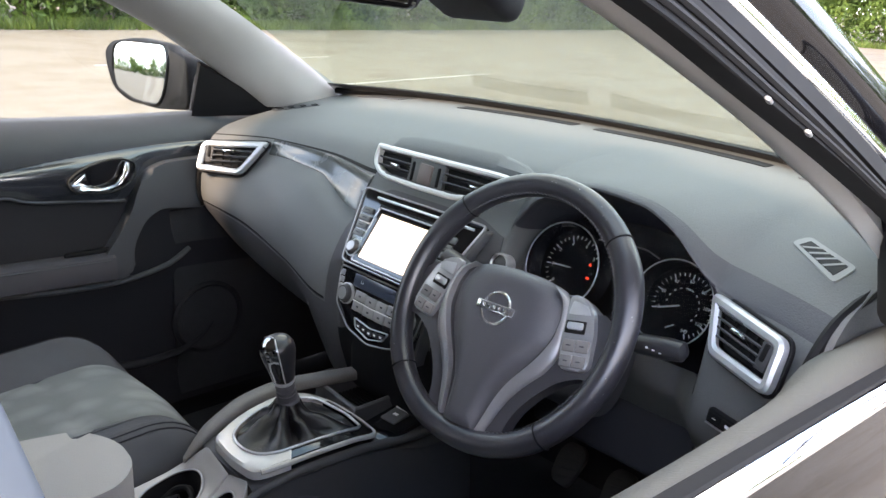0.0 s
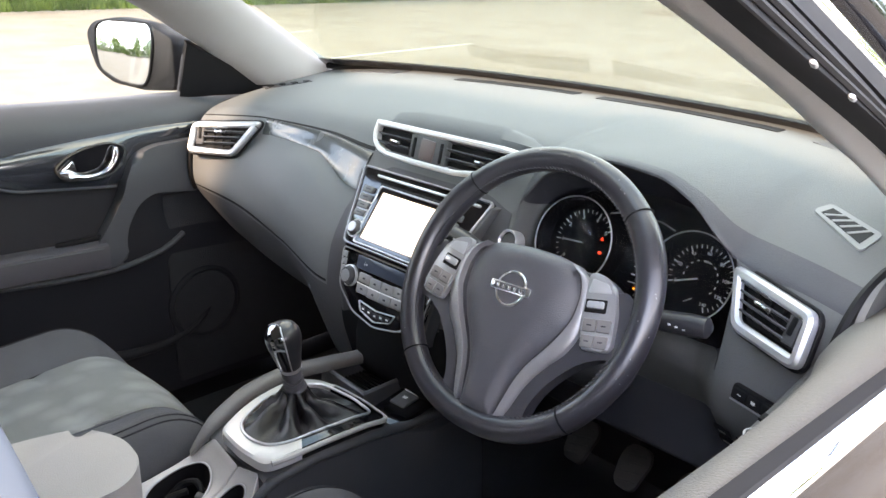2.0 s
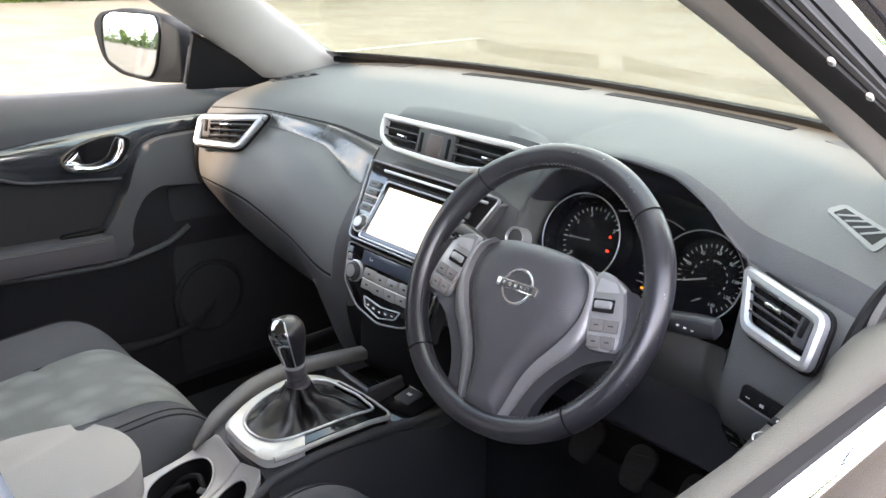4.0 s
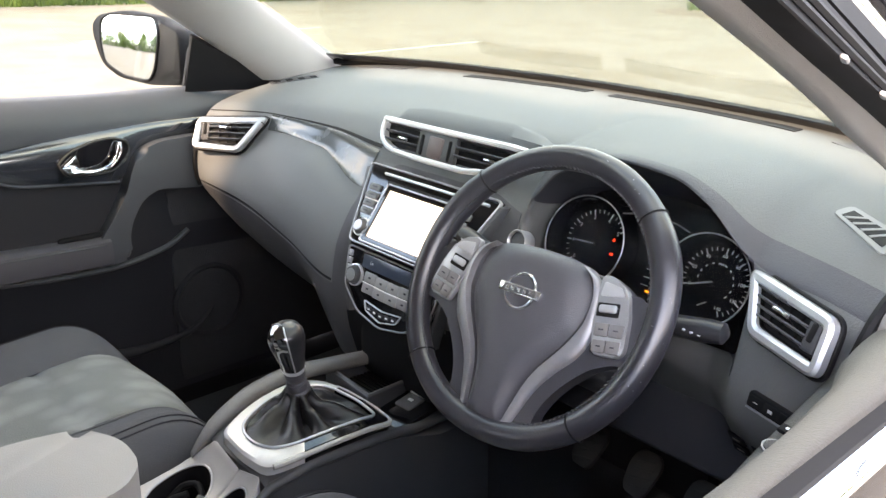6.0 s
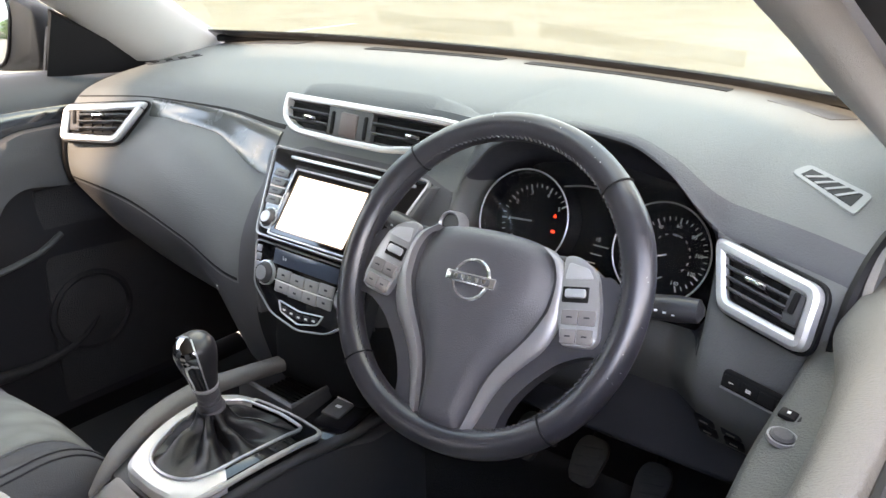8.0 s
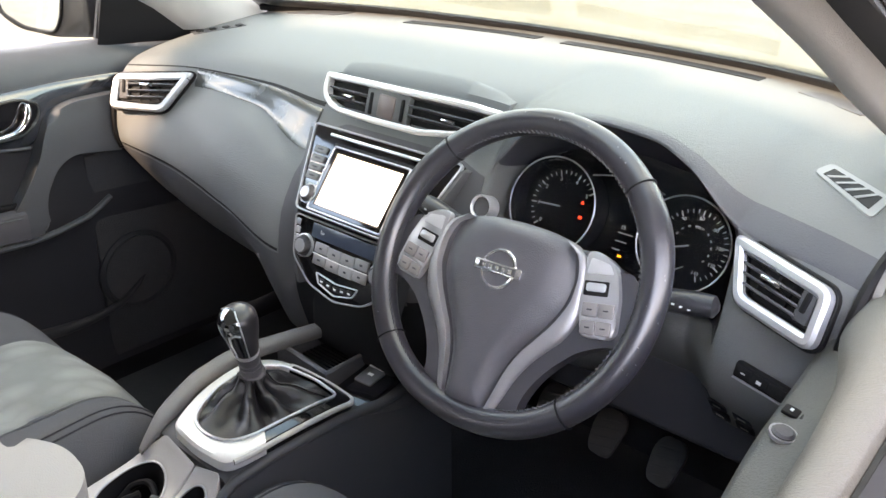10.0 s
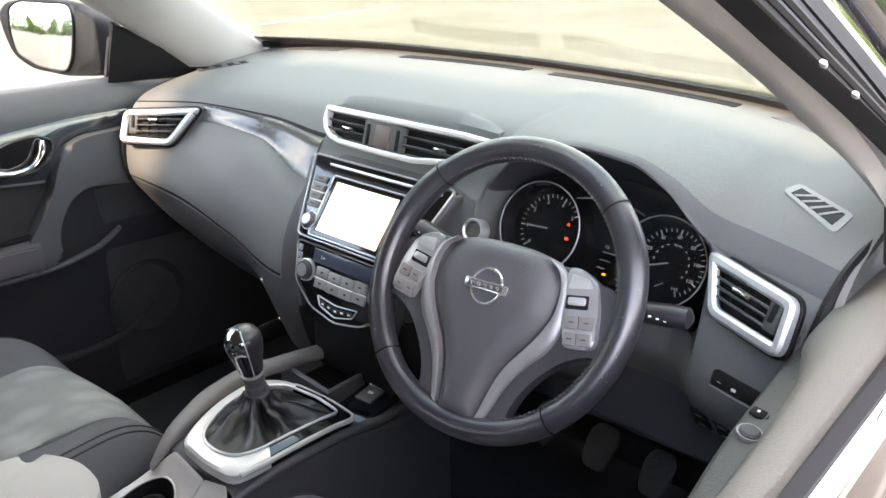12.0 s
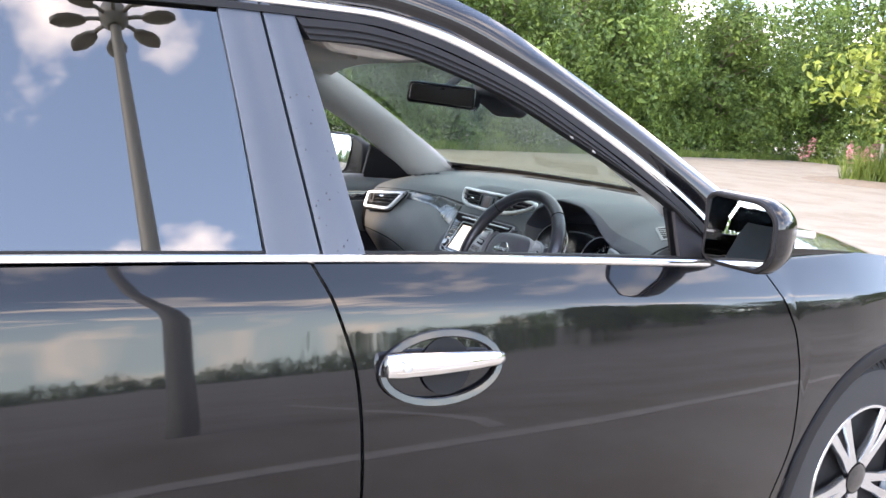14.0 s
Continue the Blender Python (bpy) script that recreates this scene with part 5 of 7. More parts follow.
# brow over the centre vent
brow = loft([[(x, 1.672 + o1 - 0.03 * max(0, (x - 0.0)) * 0, on_top(min(x, 0.2), 1.672) + (h if h < 0 else 1.5 * h * min(1, max(0, (0.19 - x) / 0.10), max(0, (x + 0.176) / 0.010)) - 0.003)) for o1, h in ((0.02, -0.003), (0.004, 0.010), (-0.010, 0.009), (-0.026, -0.004), (-0.03, -0.02), (0.02, -0.02))] for x in (-0.178 + 0.37 * k / 40 for k in range(41))], close_u=True, caps=True)
part("vent_brow", brow, M_DASH, dashboard, "raised brow above the centre vent")

# ---- centre stack ----
stack = empty("infotainment_unit", "gloss black centre stack with a lit white display", "infotainment unit", (0, 1.53, 0.97))
fu = plane_frame((0, 1.582, 1.033), (1, 0, 0), (0, 0.6, 0.8))
up_poly = round_poly([(-0.121, -0.147), (0.121, -0.147), (0.165, 0.004), (-0.165, 0.004)], 0.012, 4)
part("fascia", prism(up_poly, 0.012, fu @ pose(0, 0, -0.008), 0.002), M_GLOSS, stack, "gloss black fascia")
part("edge_frame", ring(up_poly, 0.0032, 0.008, fu, 0.001), M_SILVER_D, stack, "grey edge moulding")
part("top_strip", rbox(0.26, 0.005, 0.006, fu @ pose(0.012, -0.010, 0.005), 0.002), M_SILVER, stack, "satin silver strip")
part("disc_slot", rbox(0.20, 0.006, 0.002, fu @ pose(0.0, -0.024, 0.0045), 0.0008), M_DARK, stack, "disc slot")
part("display_frame", ring(round_poly([(-0.092, -0.138), (0.070, -0.138), (0.074, -0.030), (-0.092, -0.030)], 0.004, 3), 0.008, 0.005, fu @ pose(0, 0, 0.003), 0.001), M_GLOSS, stack)
part("display_edge", ring(round_poly([(-0.0955, -0.1415), (0.0735, -0.1415), (0.0775, -0.0265), (-0.0955, -0.0265)], 0.005, 3), 0.0032, 0.006, fu @ pose(0, 0, 0.003), 0.001), M_SILVER, stack, "thin silver edge round the display")
part("display", prism([(-0.083, -0.129), (0.061, -0.129), (0.065, -0.038), (-0.083, -0.038)], 0.002, fu @ pose(0, 0, 0.0035)), M_SCREEN, stack, "lit white display")
for k in range(4):
    for sx in (-0.122, 0.105):
        part("key", rbox(0.030, 0.0125, 0.005, fu @ pose(sx + (0.004 if sx < 0 else -0.004) * k * 0.6, -0.040 - 0.0155 * k, 0.006), 0.002), M_BUTTON, stack, "grey control key")
        part("key_print", rbox(0.013, 0.0025, 0.0004, fu @ pose(sx + (0.004 if sx < 0 else -0.004) * k * 0.6, -0.040 - 0.0155 * k, 0.0087), 0), M_TRIM, stack)
for sx in (-0.105, 0.095):
    kn = part("knob", lathe([(0.0155, 0.0), (0.0155, 0.003), (0.0130, 0.004), (0.0122, 0.011), (0.011, 0.0125), (0.0005, 0.012)], 30, fu @ pose(sx, -0.117, 0.004)), M_PLASTIC, stack, "ribbed rotary knob")
    part("knob_ring", lathe([(0.0172, 0.0), (0.0172, 0.005), (0.0155, 0.0055), (0.0155, 0.0)], 30, fu @ pose(sx, -0.117, 0.004), open_ends=True), M_SILVER, kn, "silver ring")
    part("knob_face", lathe([(0.0095, 0.0), (0.0095, 0.0008), (0.0005, 0.0008)], 24, fu @ pose(sx, -0.117, 0.0164)), M_SILVER_D, kn)

climate = empty("climate_panel", "gloss black climate control panel with silver knobs and keys", "climate control", (0, 1.49, 0.86))
fl_ = plane_frame((0, 1.500, 0.908), (1, 0, 0), (0, 0.30, 0.954))
lo_poly = round_poly([(-0.062, -0.108), (0.0, -0.120), (0.062, -0.108), (0.112, -0.072), (0.124, 0.0), (-0.124, 0.0), (-0.112, -0.072)], 0.012, 4)
part("fascia", prism(lo_poly, 0.012, fl_ @ pose(0, 0, -0.006), 0.002), M_GLOSS, climate, "gloss black fascia")
part("edge_frame", ring(lo_poly, 0.0028, 0.008, fl_, 0.001), M_SILVER_D, climate, "grey edge moulding")
part("readout", rbox(0.170, 0.024, 0.002, fl_ @ pose(0.008, -0.018, 0.006), 0.001), M_LCD, climate, "dim blue climate readout")
for k in range(3):
    part("side_key", rbox(0.010, 0.011, 0.003, fl_ @ pose(-0.112 + 0.002 * k, -0.014 - 0.013 * k, 0.0065), 0.001), M_SILVER_D, climate)
for sx in (-0.086, 0.086):
    kn = part("temperature_knob", lathe([(0.0185, 0.0), (0.0185, 0.004), (0.0158, 0.005), (0.0150, 0.013), (0.013, 0.0145), (0.0005, 0.014)], 36, fl_ @ pose(sx, -0.048, 0.005)), M_PLASTIC, climate, "ribbed temperature knob")
    part("knob_ring", lathe([(0.0197, 0.0), (0.0197, 0.006), (0.0180, 0.0065), (0.0180, 0.0)], 36, fl_ @ pose(sx, -0.048, 0.005), open_ends=True), M_SILVER, kn, "silver ring")
    part("knob_face", lathe([(0.0115, 0.0), (0.0115, 0.0008), (0.0005, 0.0008)], 24, fl_ @ pose(sx, -0.048, 0.0192)), M_SILVER_D, kn)
for r in range(2):
    for k in range(4):
        kp_ = fl_ @ pose(-0.0465 + 0.031 * k, -0.043 - 0.0195 * r - 0.0016 * (1.5 - abs(k - 1.5)), 0.007)
        part("key", rbox(0.0298, 0.0172, 0.005, kp_, 0.0015), M_KEY, climate, "grey climate key")
        part("key_print", rbox(0.006, 0.0030, 0.0004, kp_ @ pose(0, 0, 0.0027), 0), M_TRIM, climate)
part("key_line", tube([fl_ @ Vector((-0.063 + 0.0126 * k, -0.0532 - 0.0016 * (1 - abs(k - 5) / 5), 0.0098)) for k in range(11)], 0.0011, 6), M_SATIN, climate, "thin silver line between the key rows")
row_poly = round_poly([(-0.050, -0.082), (-0.040, -0.100), (0.0, -0.110), (0.040, -0.100), (0.050, -0.082), (0.0, -0.088)], 0.005, 3)
part("switch_row", ring(row_poly, 0.002, 0.003, fl_ @ pose(0, 0, 0.006), 0.0008), M_SILVER, climate, "curved silver outline of the switch row")
for k in range(5):
    part("switch", rbox(0.014, 0.010, 0.003, fl_ @ pose(-0.032 + 0.016 * k, -0.0945 - 0.0016 * (2 - abs(k - 2)), 0.0065), 0.0015), M_TRIM, climate)
    part("key_print", rbox(0.006, 0.0030, 0.0004, fl_ @ pose(-0.032 + 0.016 * k, -0.0945 - 0.0016 * (2 - abs(k - 2)), 0.0082), 0), M_WHITE, climate)

part("knee_panel", rbox(0.50, 0.03, 0.17, pose(0.48, 1.69, 0.765, -14, 0, 0), 0.012, 3), M_TRIM, dashboard, "black lower panel below the column")
# side cheeks of the stack running down to the tunnel
for s in (1, -1):
    rows = []
    for y, z, x in ((1.578, 1.03, 0.166), (1.520, 0.95, 0.138), (1.500, 0.90, 0.126), (1.484, 0.83, 0.116), (1.482, 0.79, 0.106)):
        rows.append([(s * (x + dx), y + dy, z) for dx, dy in ((-0.008, 0.004), (-0.004, -0.006), (0.003, -0.006), (0.008, 0.002), (0.012, 0.05), (-0.008, 0.06))])
    part("stack_cheek", loft(rows, close_u=True, caps=True), M_PLASTIC, dashboard, "dark side of the centre stack")
part("stack_foot", rbox(0.21, 0.10, 0.16, pose(0, 1.545, 0.745, 0, 0, 0), 0.02), M_DARK, dashboard, "dark foot of the centre stack")
ribbon(-0.722, -0.10, lambda x: 8.12, lambda x: 9.95, 0.002, "lower_dash", M_PLASTIC, "dark lower dash and glovebox", 40, 8)
ribbon(-0.13, 0.20, lambda x: 8.2, lambda x: 9.95, 0.0025, "stack_base", M_DARK, "black recess below the centre stack", 30, 8)
ribbon(-0.165, 0.20, lambda x: 4.6, lambda x: 9.9, 0.0015, "stack_surround", M_PLASTIC, "dark surround of the centre stack", 40, 14)
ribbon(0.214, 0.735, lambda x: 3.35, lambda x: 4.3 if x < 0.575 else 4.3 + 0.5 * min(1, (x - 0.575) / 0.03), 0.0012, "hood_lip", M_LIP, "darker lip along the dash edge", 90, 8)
ribbon(0.232, 0.575, lambda x: 4.2, lambda x: 7.9, 0.0015, "cluster_liner", M_TRIM, "black liner of the instrument recess", 50, 18)

# ---- instrument cluster ----
cluster = empty("instrument_cluster", "instrument cluster with two round dials under a hood", "instrument cluster", (0.385, 1.68, 0.98))
fi = plane_frame((0.398, 1.622, 1.000), (1, 0, 0), (0, 0.35, 0.937))
part("cluster_face", prism(round_poly([(-0.175, -0.085), (0.175, -0.085), (0.172, 0.03), (0.12, 0.085), (0.0, 0.10), (-0.12, 0.085), (-0.172, 0.03)], 0.02, 4), 0.004, fi @ pose(0, 0, -0.036)), M_GAUGE, cluster, "black dial face")
arch_line = [(-0.055, 0.056), (-0.02, 0.062), (0.025, 0.062), (0.055, 0.055)]
part("arch_strip", tube([fi @ Vector((x, y, -0.002)) for x, y in smooth_line(arch_line, 24)], 0.0012, 8), M_SILVER_D, cluster, "thin silver arch between the dials")


def dial(cx, name, labels, start, sweep, needle, major, minor, rr=0.066):
    k_ = rr / 0.066
    fd_ = fi @ pose(cx, 0, 0.004)
    d = part(name, lathe([(rr, -0.034), (rr, 0.004), (rr - 0.0008, 0.006), (rr - 0.0020, 0.004), (rr - 0.0060, -0.026), (rr - 0.0065, -0.034)], 56, fd_), M_GAUGE, cluster, "dial with silver ring and white figures")
    part("dial_ring", tube([fd_ @ Vector(((rr - 0.001) * math.cos(a), (rr - 0.001) * math.sin(a), 0.006)) for a in (2 * math.pi * k / 56 for k in range(56))], 0.0011, 6, closed=True), M_SILVER, d, "thin silver ring")
    part("dial_face", lathe([(rr - 0.0062, -0.032), (rr - 0.0062, -0.029), (0.0005, -0.029)], 48, fd_), M_GAUGE, d)
    tb = bmesh.new()
    for k in range(minor + 1):
        a = radians(start - sweep * k / minor)
        big = k % (minor // major) == 0
        ln = 0.008 if big else 0.005
        r = 0.050 * k_ - ln / 2
        rbox(ln, 0.0017 if big else 0.0010, 0.0005, fi @ pose(cx + r * math.cos(a), r * math.sin(a), -0.0245, 0, 0, math.degrees(a)), 0, bm=tb)
    part("dial_marks", tb, M_WHITE, d, "white scale marks")
    nb = bmesh.new()
    for k, s_ in enumerate(labels):
        a = radians(start - sweep * k / (len(labels) - 1))
        merge(nb, text_mesh(s_, 0.0072 if len(labels) > 6 else 0.0085, fi @ pose(cx + 0.0385 * k_ * math.cos(a), 0.0385 * k_ * math.sin(a), -0.0243)))
    part("dial_figures", nb, M_WHITE, d, "white figures")
    part("needle", rbox(0.034, 0.0020, 0.0018, fi @ pose(cx, 0, -0.0215, 0, 0, needle) @ pose(0.020, 0, 0), 0.0006), M_WHITE, d, "white needle")
    return d


tach = dial(-0.100, "rev_counter", ["0", "1", "2", "3", "4", "5"], 222, 187, 184, 5, 20, 0.070)
speedo = dial(0.101, "speedometer", ["0", "20", "40", "60", "80", "100", "120", "140"], 199, 266, 201, 7, 28, 0.064)
part("unit_print", text_mesh("MPH", 0.0045, fi @ pose(0.104, 0.025, -0.0243)), M_WHITE, speedo, "white unit letters")
ib = bmesh.new()
for k in range(11):
    a = radians(178 - 215 * k / 10)
    rbox(0.0036, 0.0014, 0.0005, fi @ pose(0.101 + 0.026 * math.cos(a), 0.026 * math.sin(a), -0.0245, 0, 0, math.degrees(a) - 90), 0, bm=ib)
part("inner_scale", ib, M_WHITE, speedo, "small inner scale")
part("fuel_needle", rbox(0.014, 0.0014, 0.001, fi @ pose(0.093, -0.034, -0.0225, 0, 0, 35), 0), M_WHITE, speedo, "fuel needle")
part("warning_lamp", prism([(-0.003, -0.0025), (0.003, -0.0025), (0, 0.003)], 0.0006, fi @ pose(-0.070, 0.014, -0.0245)), M_RED, tach, "red warning triangle")
part("warning_lamp", rbox(0.006, 0.004, 0.0006, fi @ pose(-0.068, -0.008, -0.0245), 0), M_RED, tach, "red warning lamp")
for k in range(3):
    part("readout_bar", rbox(0.022 - 0.005 * k, 0.0012, 0.0005, fi @ pose(0.004 - 0.004 * k, -0.012 - 0.012 * k, -0.031), 0), M_WHITE, cluster, "small readout line")
part("readout_figure", text_mesh("15", 0.0075, fi @ pose(-0.002, -0.004, -0.031)), M_WHITE, cluster, "white trip figure")
part("amber_lamp", rbox(0.006, 0.003, 0.0005, fi @ pose(0.004, -0.044, -0.031), 0), M_AMBER, cluster, "amber telltale")
cl = part("dial_lens", prism(round_poly([(-0.17, -0.08), (0.17, -0.08), (0.165, 0.03), (0.12, 0.08), (0.0, 0.09), (-0.12, 0.08), (-0.165, 0.03)], 0.02, 4), 0.002, fi @ pose(0, 0, 0.016)), M_LENS, cluster, "clear dial lens")
cl.visible_shadow = False

# ---- steering wheel ----
SW_M = Matrix.Translation((0.388, 1.384, 1.010)) @ plane_frame((0, 0, 0), (1, 0, 0), (0, 0.5, 0.866)).to_3x3().to_4x4()
wheel = empty("steering_wheel", "black leather steering wheel with silver-edged spokes", "steering wheel", (0.388, 1.384, 1.010))
R0, R1 = 0.179, 0.0162
rows = []
for k in range(96):
    a = 2 * math.pi * k / 96
    fat = 1.0 + 0.10 * (math.exp(-((math.degrees(a) - 150) / 14) ** 2) + math.exp(-((math.degrees(a) - 30) / 14) ** 2))
    flat = 0.004 * math.exp(-((math.degrees(a) - 270) / 28) ** 2)
    rows.append([SW_M @ Vector(((R0 - flat + R1 * fat * math.cos(b)) * math.cos(a), (R0 - flat + R1 * fat * math.cos(b)) * math.sin(a), R1 * 1.05 * fat * math.sin(b))) for b in (2 * math.pi * j / 18 for j in range(18))])
rim = part("rim", loft(rows, close_u=True, close_v=True), M_RIM, wheel, "stitched black leather rim")
for a in (47, 138, 226, 316):
    a = radians(a)
    part("rim_seam", tube([SW_M @ Vector(((R0 + R1 * 1.07 * math.cos(b)) * math.cos(a), (R0 + R1 * 1.07 * math.cos(b)) * math.sin(a), R1 * 1.12 * math.sin(b))) for b in (2 * math.pi * j / 20 for j in range(20))], 0.0011, 6, closed=True), M_DARK, rim)
sb = bmesh.new()
for k in range(170):
    a = radians(360 * k / 170)
    r = R0 - R1 * 0.93
    rbox(0.0055, 0.0016, 0.0012, SW_M @ pose(r * math.cos(a), r * math.sin(a), R1 * 0.55, 0, 0, math.degrees(a) + 62), 0, bm=sb)
part("stitching", sb, M_STITCH, rim, "grey thread stitching round the inner rim")

# hub pad: wide at the top, tapering to the foot; the wheel stands turned by a few degrees
SW_H = SW_M @ pose(0.001, 0, 0, 0, 0, 2.5)
PAD_EDGE = [(0.000, 0.058), (0.035, 0.0565), (0.066, 0.051), (0.085, 0.036), (0.0925, 0.010), (0.0905, -0.014), (0.077, -0.045), (0.054, -0.080), (0.041, -0.108), (0.034, -0.137), (0.028, -0.166)]
half = [tuple(p) for p in smooth_line(PAD_EDGE, 40)]
pad = half + [(-x, y) for x, y in half[:0:-1]]
pad = pad[::-1]


def hub_rows():
    """The pad as a low dome whose crown runs down to the narrow foot."""
    rows = [[(x, y, -0.020) for x, y in pad]]
    for t in (0.0, 0.04, 0.10, 0.18, 0.28, 0.40, 0.55, 0.72, 0.88, 0.985):
        row = []
        for x, y in pad:
            cy_ = 0.006 + (y - 0.006) * (0.80 if y < -0.05 else 0.45)
            px, py = x * (1 - t), y + (cy_ - y) * t
            row.append((px, py, -0.003 + 0.021 * (1 - (1 - min(1, t / 0.7)) ** 2.4) - 0.004 * max(0.0, (-py - 0.08) / 0.09) + 0.010 * max(0.0, (-py - 0.10) / 0.07) ** 2 * (1 - t)))
        rows.append(row)
    return rows


hp = loft(hub_rows(), close_u=True, caps=True)
bmesh.ops.transform(hp, matrix=SW_H, verts=hp.verts)
hub = part("hub_pad", hp, M_LEATHER, wheel, "grained black hub pad", sharp=60)
# emblem: plain ring and bar
em = SW_H @ pose(-0.001, -0.003, 0.0165)
part("emblem_ring", lathe([(0.0240, 0.0), (0.0240, 0.003), (0.0225, 0.0048), (0.0203, 0.004), (0.0195, 0.0)], 40, em, open_ends=True), M_EMBLEM, hub, "chrome emblem ring")
part("emblem_bar", rbox(0.064, 0.0125, 0.004, em @ pose(0, 0, 0.0035), 0.0018), M_EMBLEM, hub, "chrome emblem bar")
part("emblem_field", rbox(0.050, 0.0080, 0.0008, em @ pose(0, 0, 0.0056), 0.0003), M_PLASTIC, hub, "dark field on the emblem bar")
for k in range(5):
    part("emblem_stroke", rbox(0.0050, 0.0052, 0.0008, em @ pose(-0.018 + 0.009 * k, 0, 0.0061), 0.0003), M_EMBLEM, hub)
for k in range(3):
    part("embossed_mark", rbox(0.018 - 0.003 * k, 0.0020, 0.0008, SW_H @ pose(-0.006 - 0.001 * k, -0.051 - 0.005 * k, 0.0175), 0.0003), M_TRIM, hub)
part("embossed_mark", rbox(0.007, 0.005, 0.0008, SW_H @ pose(-0.003, -0.083, 0.0172), 0.0003), M_TRIM, hub)

WING_OUT = [(0.072, 0.050), (0.094, 0.037), (0.1045, 0.012), (0.1075, -0.008), (0.105, -0.032), (0.097, -0.054), (0.077, -0.079), (0.062, -0.101), (0.0525, -0.122), (0.046, -0.143), (0.038, -0.163)]
WING_IN = [(0.068, 0.0500), (0.086, 0.035), (0.0932, 0.010), (0.0927, -0.010), (0.0865, -0.028), (0.0778, -0.045), (0.0655, -0.064), (0.0505, -0.087), (0.0415, -0.109), (0.0345, -0.137), (0.0286, -0.163)]
for s in (1, -1):
    # black flange joining hub, wing and rim
    sp = [(0.070, 0.046), (0.112, 0.047), (0.146, 0.026), (0.172, 0.026), (0.180, -0.006), (0.172, -0.042), (0.160, -0.047), (0.143, -0.048), (0.116, -0.062), (0.092, -0.088), (0.076, -0.112), (0.066, -0.140), (0.070, -0.166), (0.020, -0.172), (0.024, -0.120), (0.060, -0.050)]
    sp = round_poly([(s * x, y) for x, y in (sp[::-1] if s > 0 else sp)], 0.012, 3)
    part("spoke", prism(sp, 0.020, SW_H @ pose(0, 0, -0.019), 0.006, 3), M_FLANGE, wheel, "black side spoke", sharp=60)
    kp = [(0.094, 0.046), (0.110, 0.048), (0.134, 0.035), (0.146, 0.005), (0.153, -0.031), (0.148, -0.040), (0.115, -0.046), (0.104, -0.014)]
    kp = round_poly([(s * x, y) for x, y in (kp[::-1] if s > 0 else kp)], 0.007, 3)
    fk = SW_H @ pose(0, 0, -0.002)
    plate_ = part("key_plate", prism(kp, 0.012, fk, 0.003), M_SILVER_D, wheel, "satin silver key plate")
    part("key", prism(round_poly([(s * x, y) for x, y in ([(0.1015, 0.0215), (0.133, 0.0275), (0.1245, 0.0375), (0.1015, 0.0395)] if s > 0 else [(0.1015, 0.0395), (0.1245, 0.0375), (0.133, 0.0275), (0.1015, 0.0215)])], 0.003, 3), 0.0012, fk @ pose(0, 0, 0.0115), 0.0005), M_SILVER, plate_, "silver upper key")
    tilt = s * 10
    part("roller_slot", rbox(0.029, 0.0165, 0.003, fk @ pose(s * 0.1175, 0.0085, 0.0115, 0, 0, tilt), 0.002), M_DARK, plate_, "black roller recess")
    part("roller", rbox(0.023, 0.0095, 0.006, fk @ pose(s * 0.1175, 0.0095, 0.0130, 0, 0, tilt), 0.003), M_SILVER, plate_, "silver roller key")
    for kx, ky, w, h in ((0.1180, -0.0150, 0.0182, 0.0155), (0.1365, -0.0118, 0.0182, 0.0155), (0.1215, -0.0340, 0.0172, 0.0150), (0.1390, -0.0308, 0.0172, 0.0150)):
        part("key", rbox(w, h, 0.004, fk @ pose(s * kx, ky, 0.0118, 0, 0, tilt), 0.0015), M_WHEEL_KEY, plate_, "taupe grey steering wheel key")
        part("key_print", rbox(w * 0.34, 0.0016, 0.0004, fk @ pose(s * kx, ky, 0.0139, 0, 0, tilt), 0), M_TRIM, plate_)
    # silver wing from the key plate down to the foot of the rim
    rows = []
    for k, (a_in, a_out) in enumerate(zip(smooth_line(WING_IN, 36), smooth_line(WING_OUT, 36))):
        f = k / 35
        lift = 0.012 - 0.004 * f
        row = []
        for q, h in ((0.0, -0.010), (0.0, lift - 0.005), (0.10, lift), (0.45, lift - 0.0005), (0.85, lift - 0.003), (1.0, lift - 0.006), (1.0, -0.010)):
            p = a_in + (a_out - a_in) * q
            row.append(SW_H @ Vector((s * p[0], p[1], h)))
        rows.append(row)
    part("spoke_wing", loft(rows, close_u=True, caps=True), M_WING, wheel, "satin silver spoke edge", sharp=60)
part("lower_spoke", prism(round_poly([(-0.060, -0.172), (0.060, -0.172), (0.046, -0.120), (-0.046, -0.120)], 0.008, 3), 0.016, SW_H @ pose(0, 0, -0.018), 0.004), M_FLANGE, wheel)

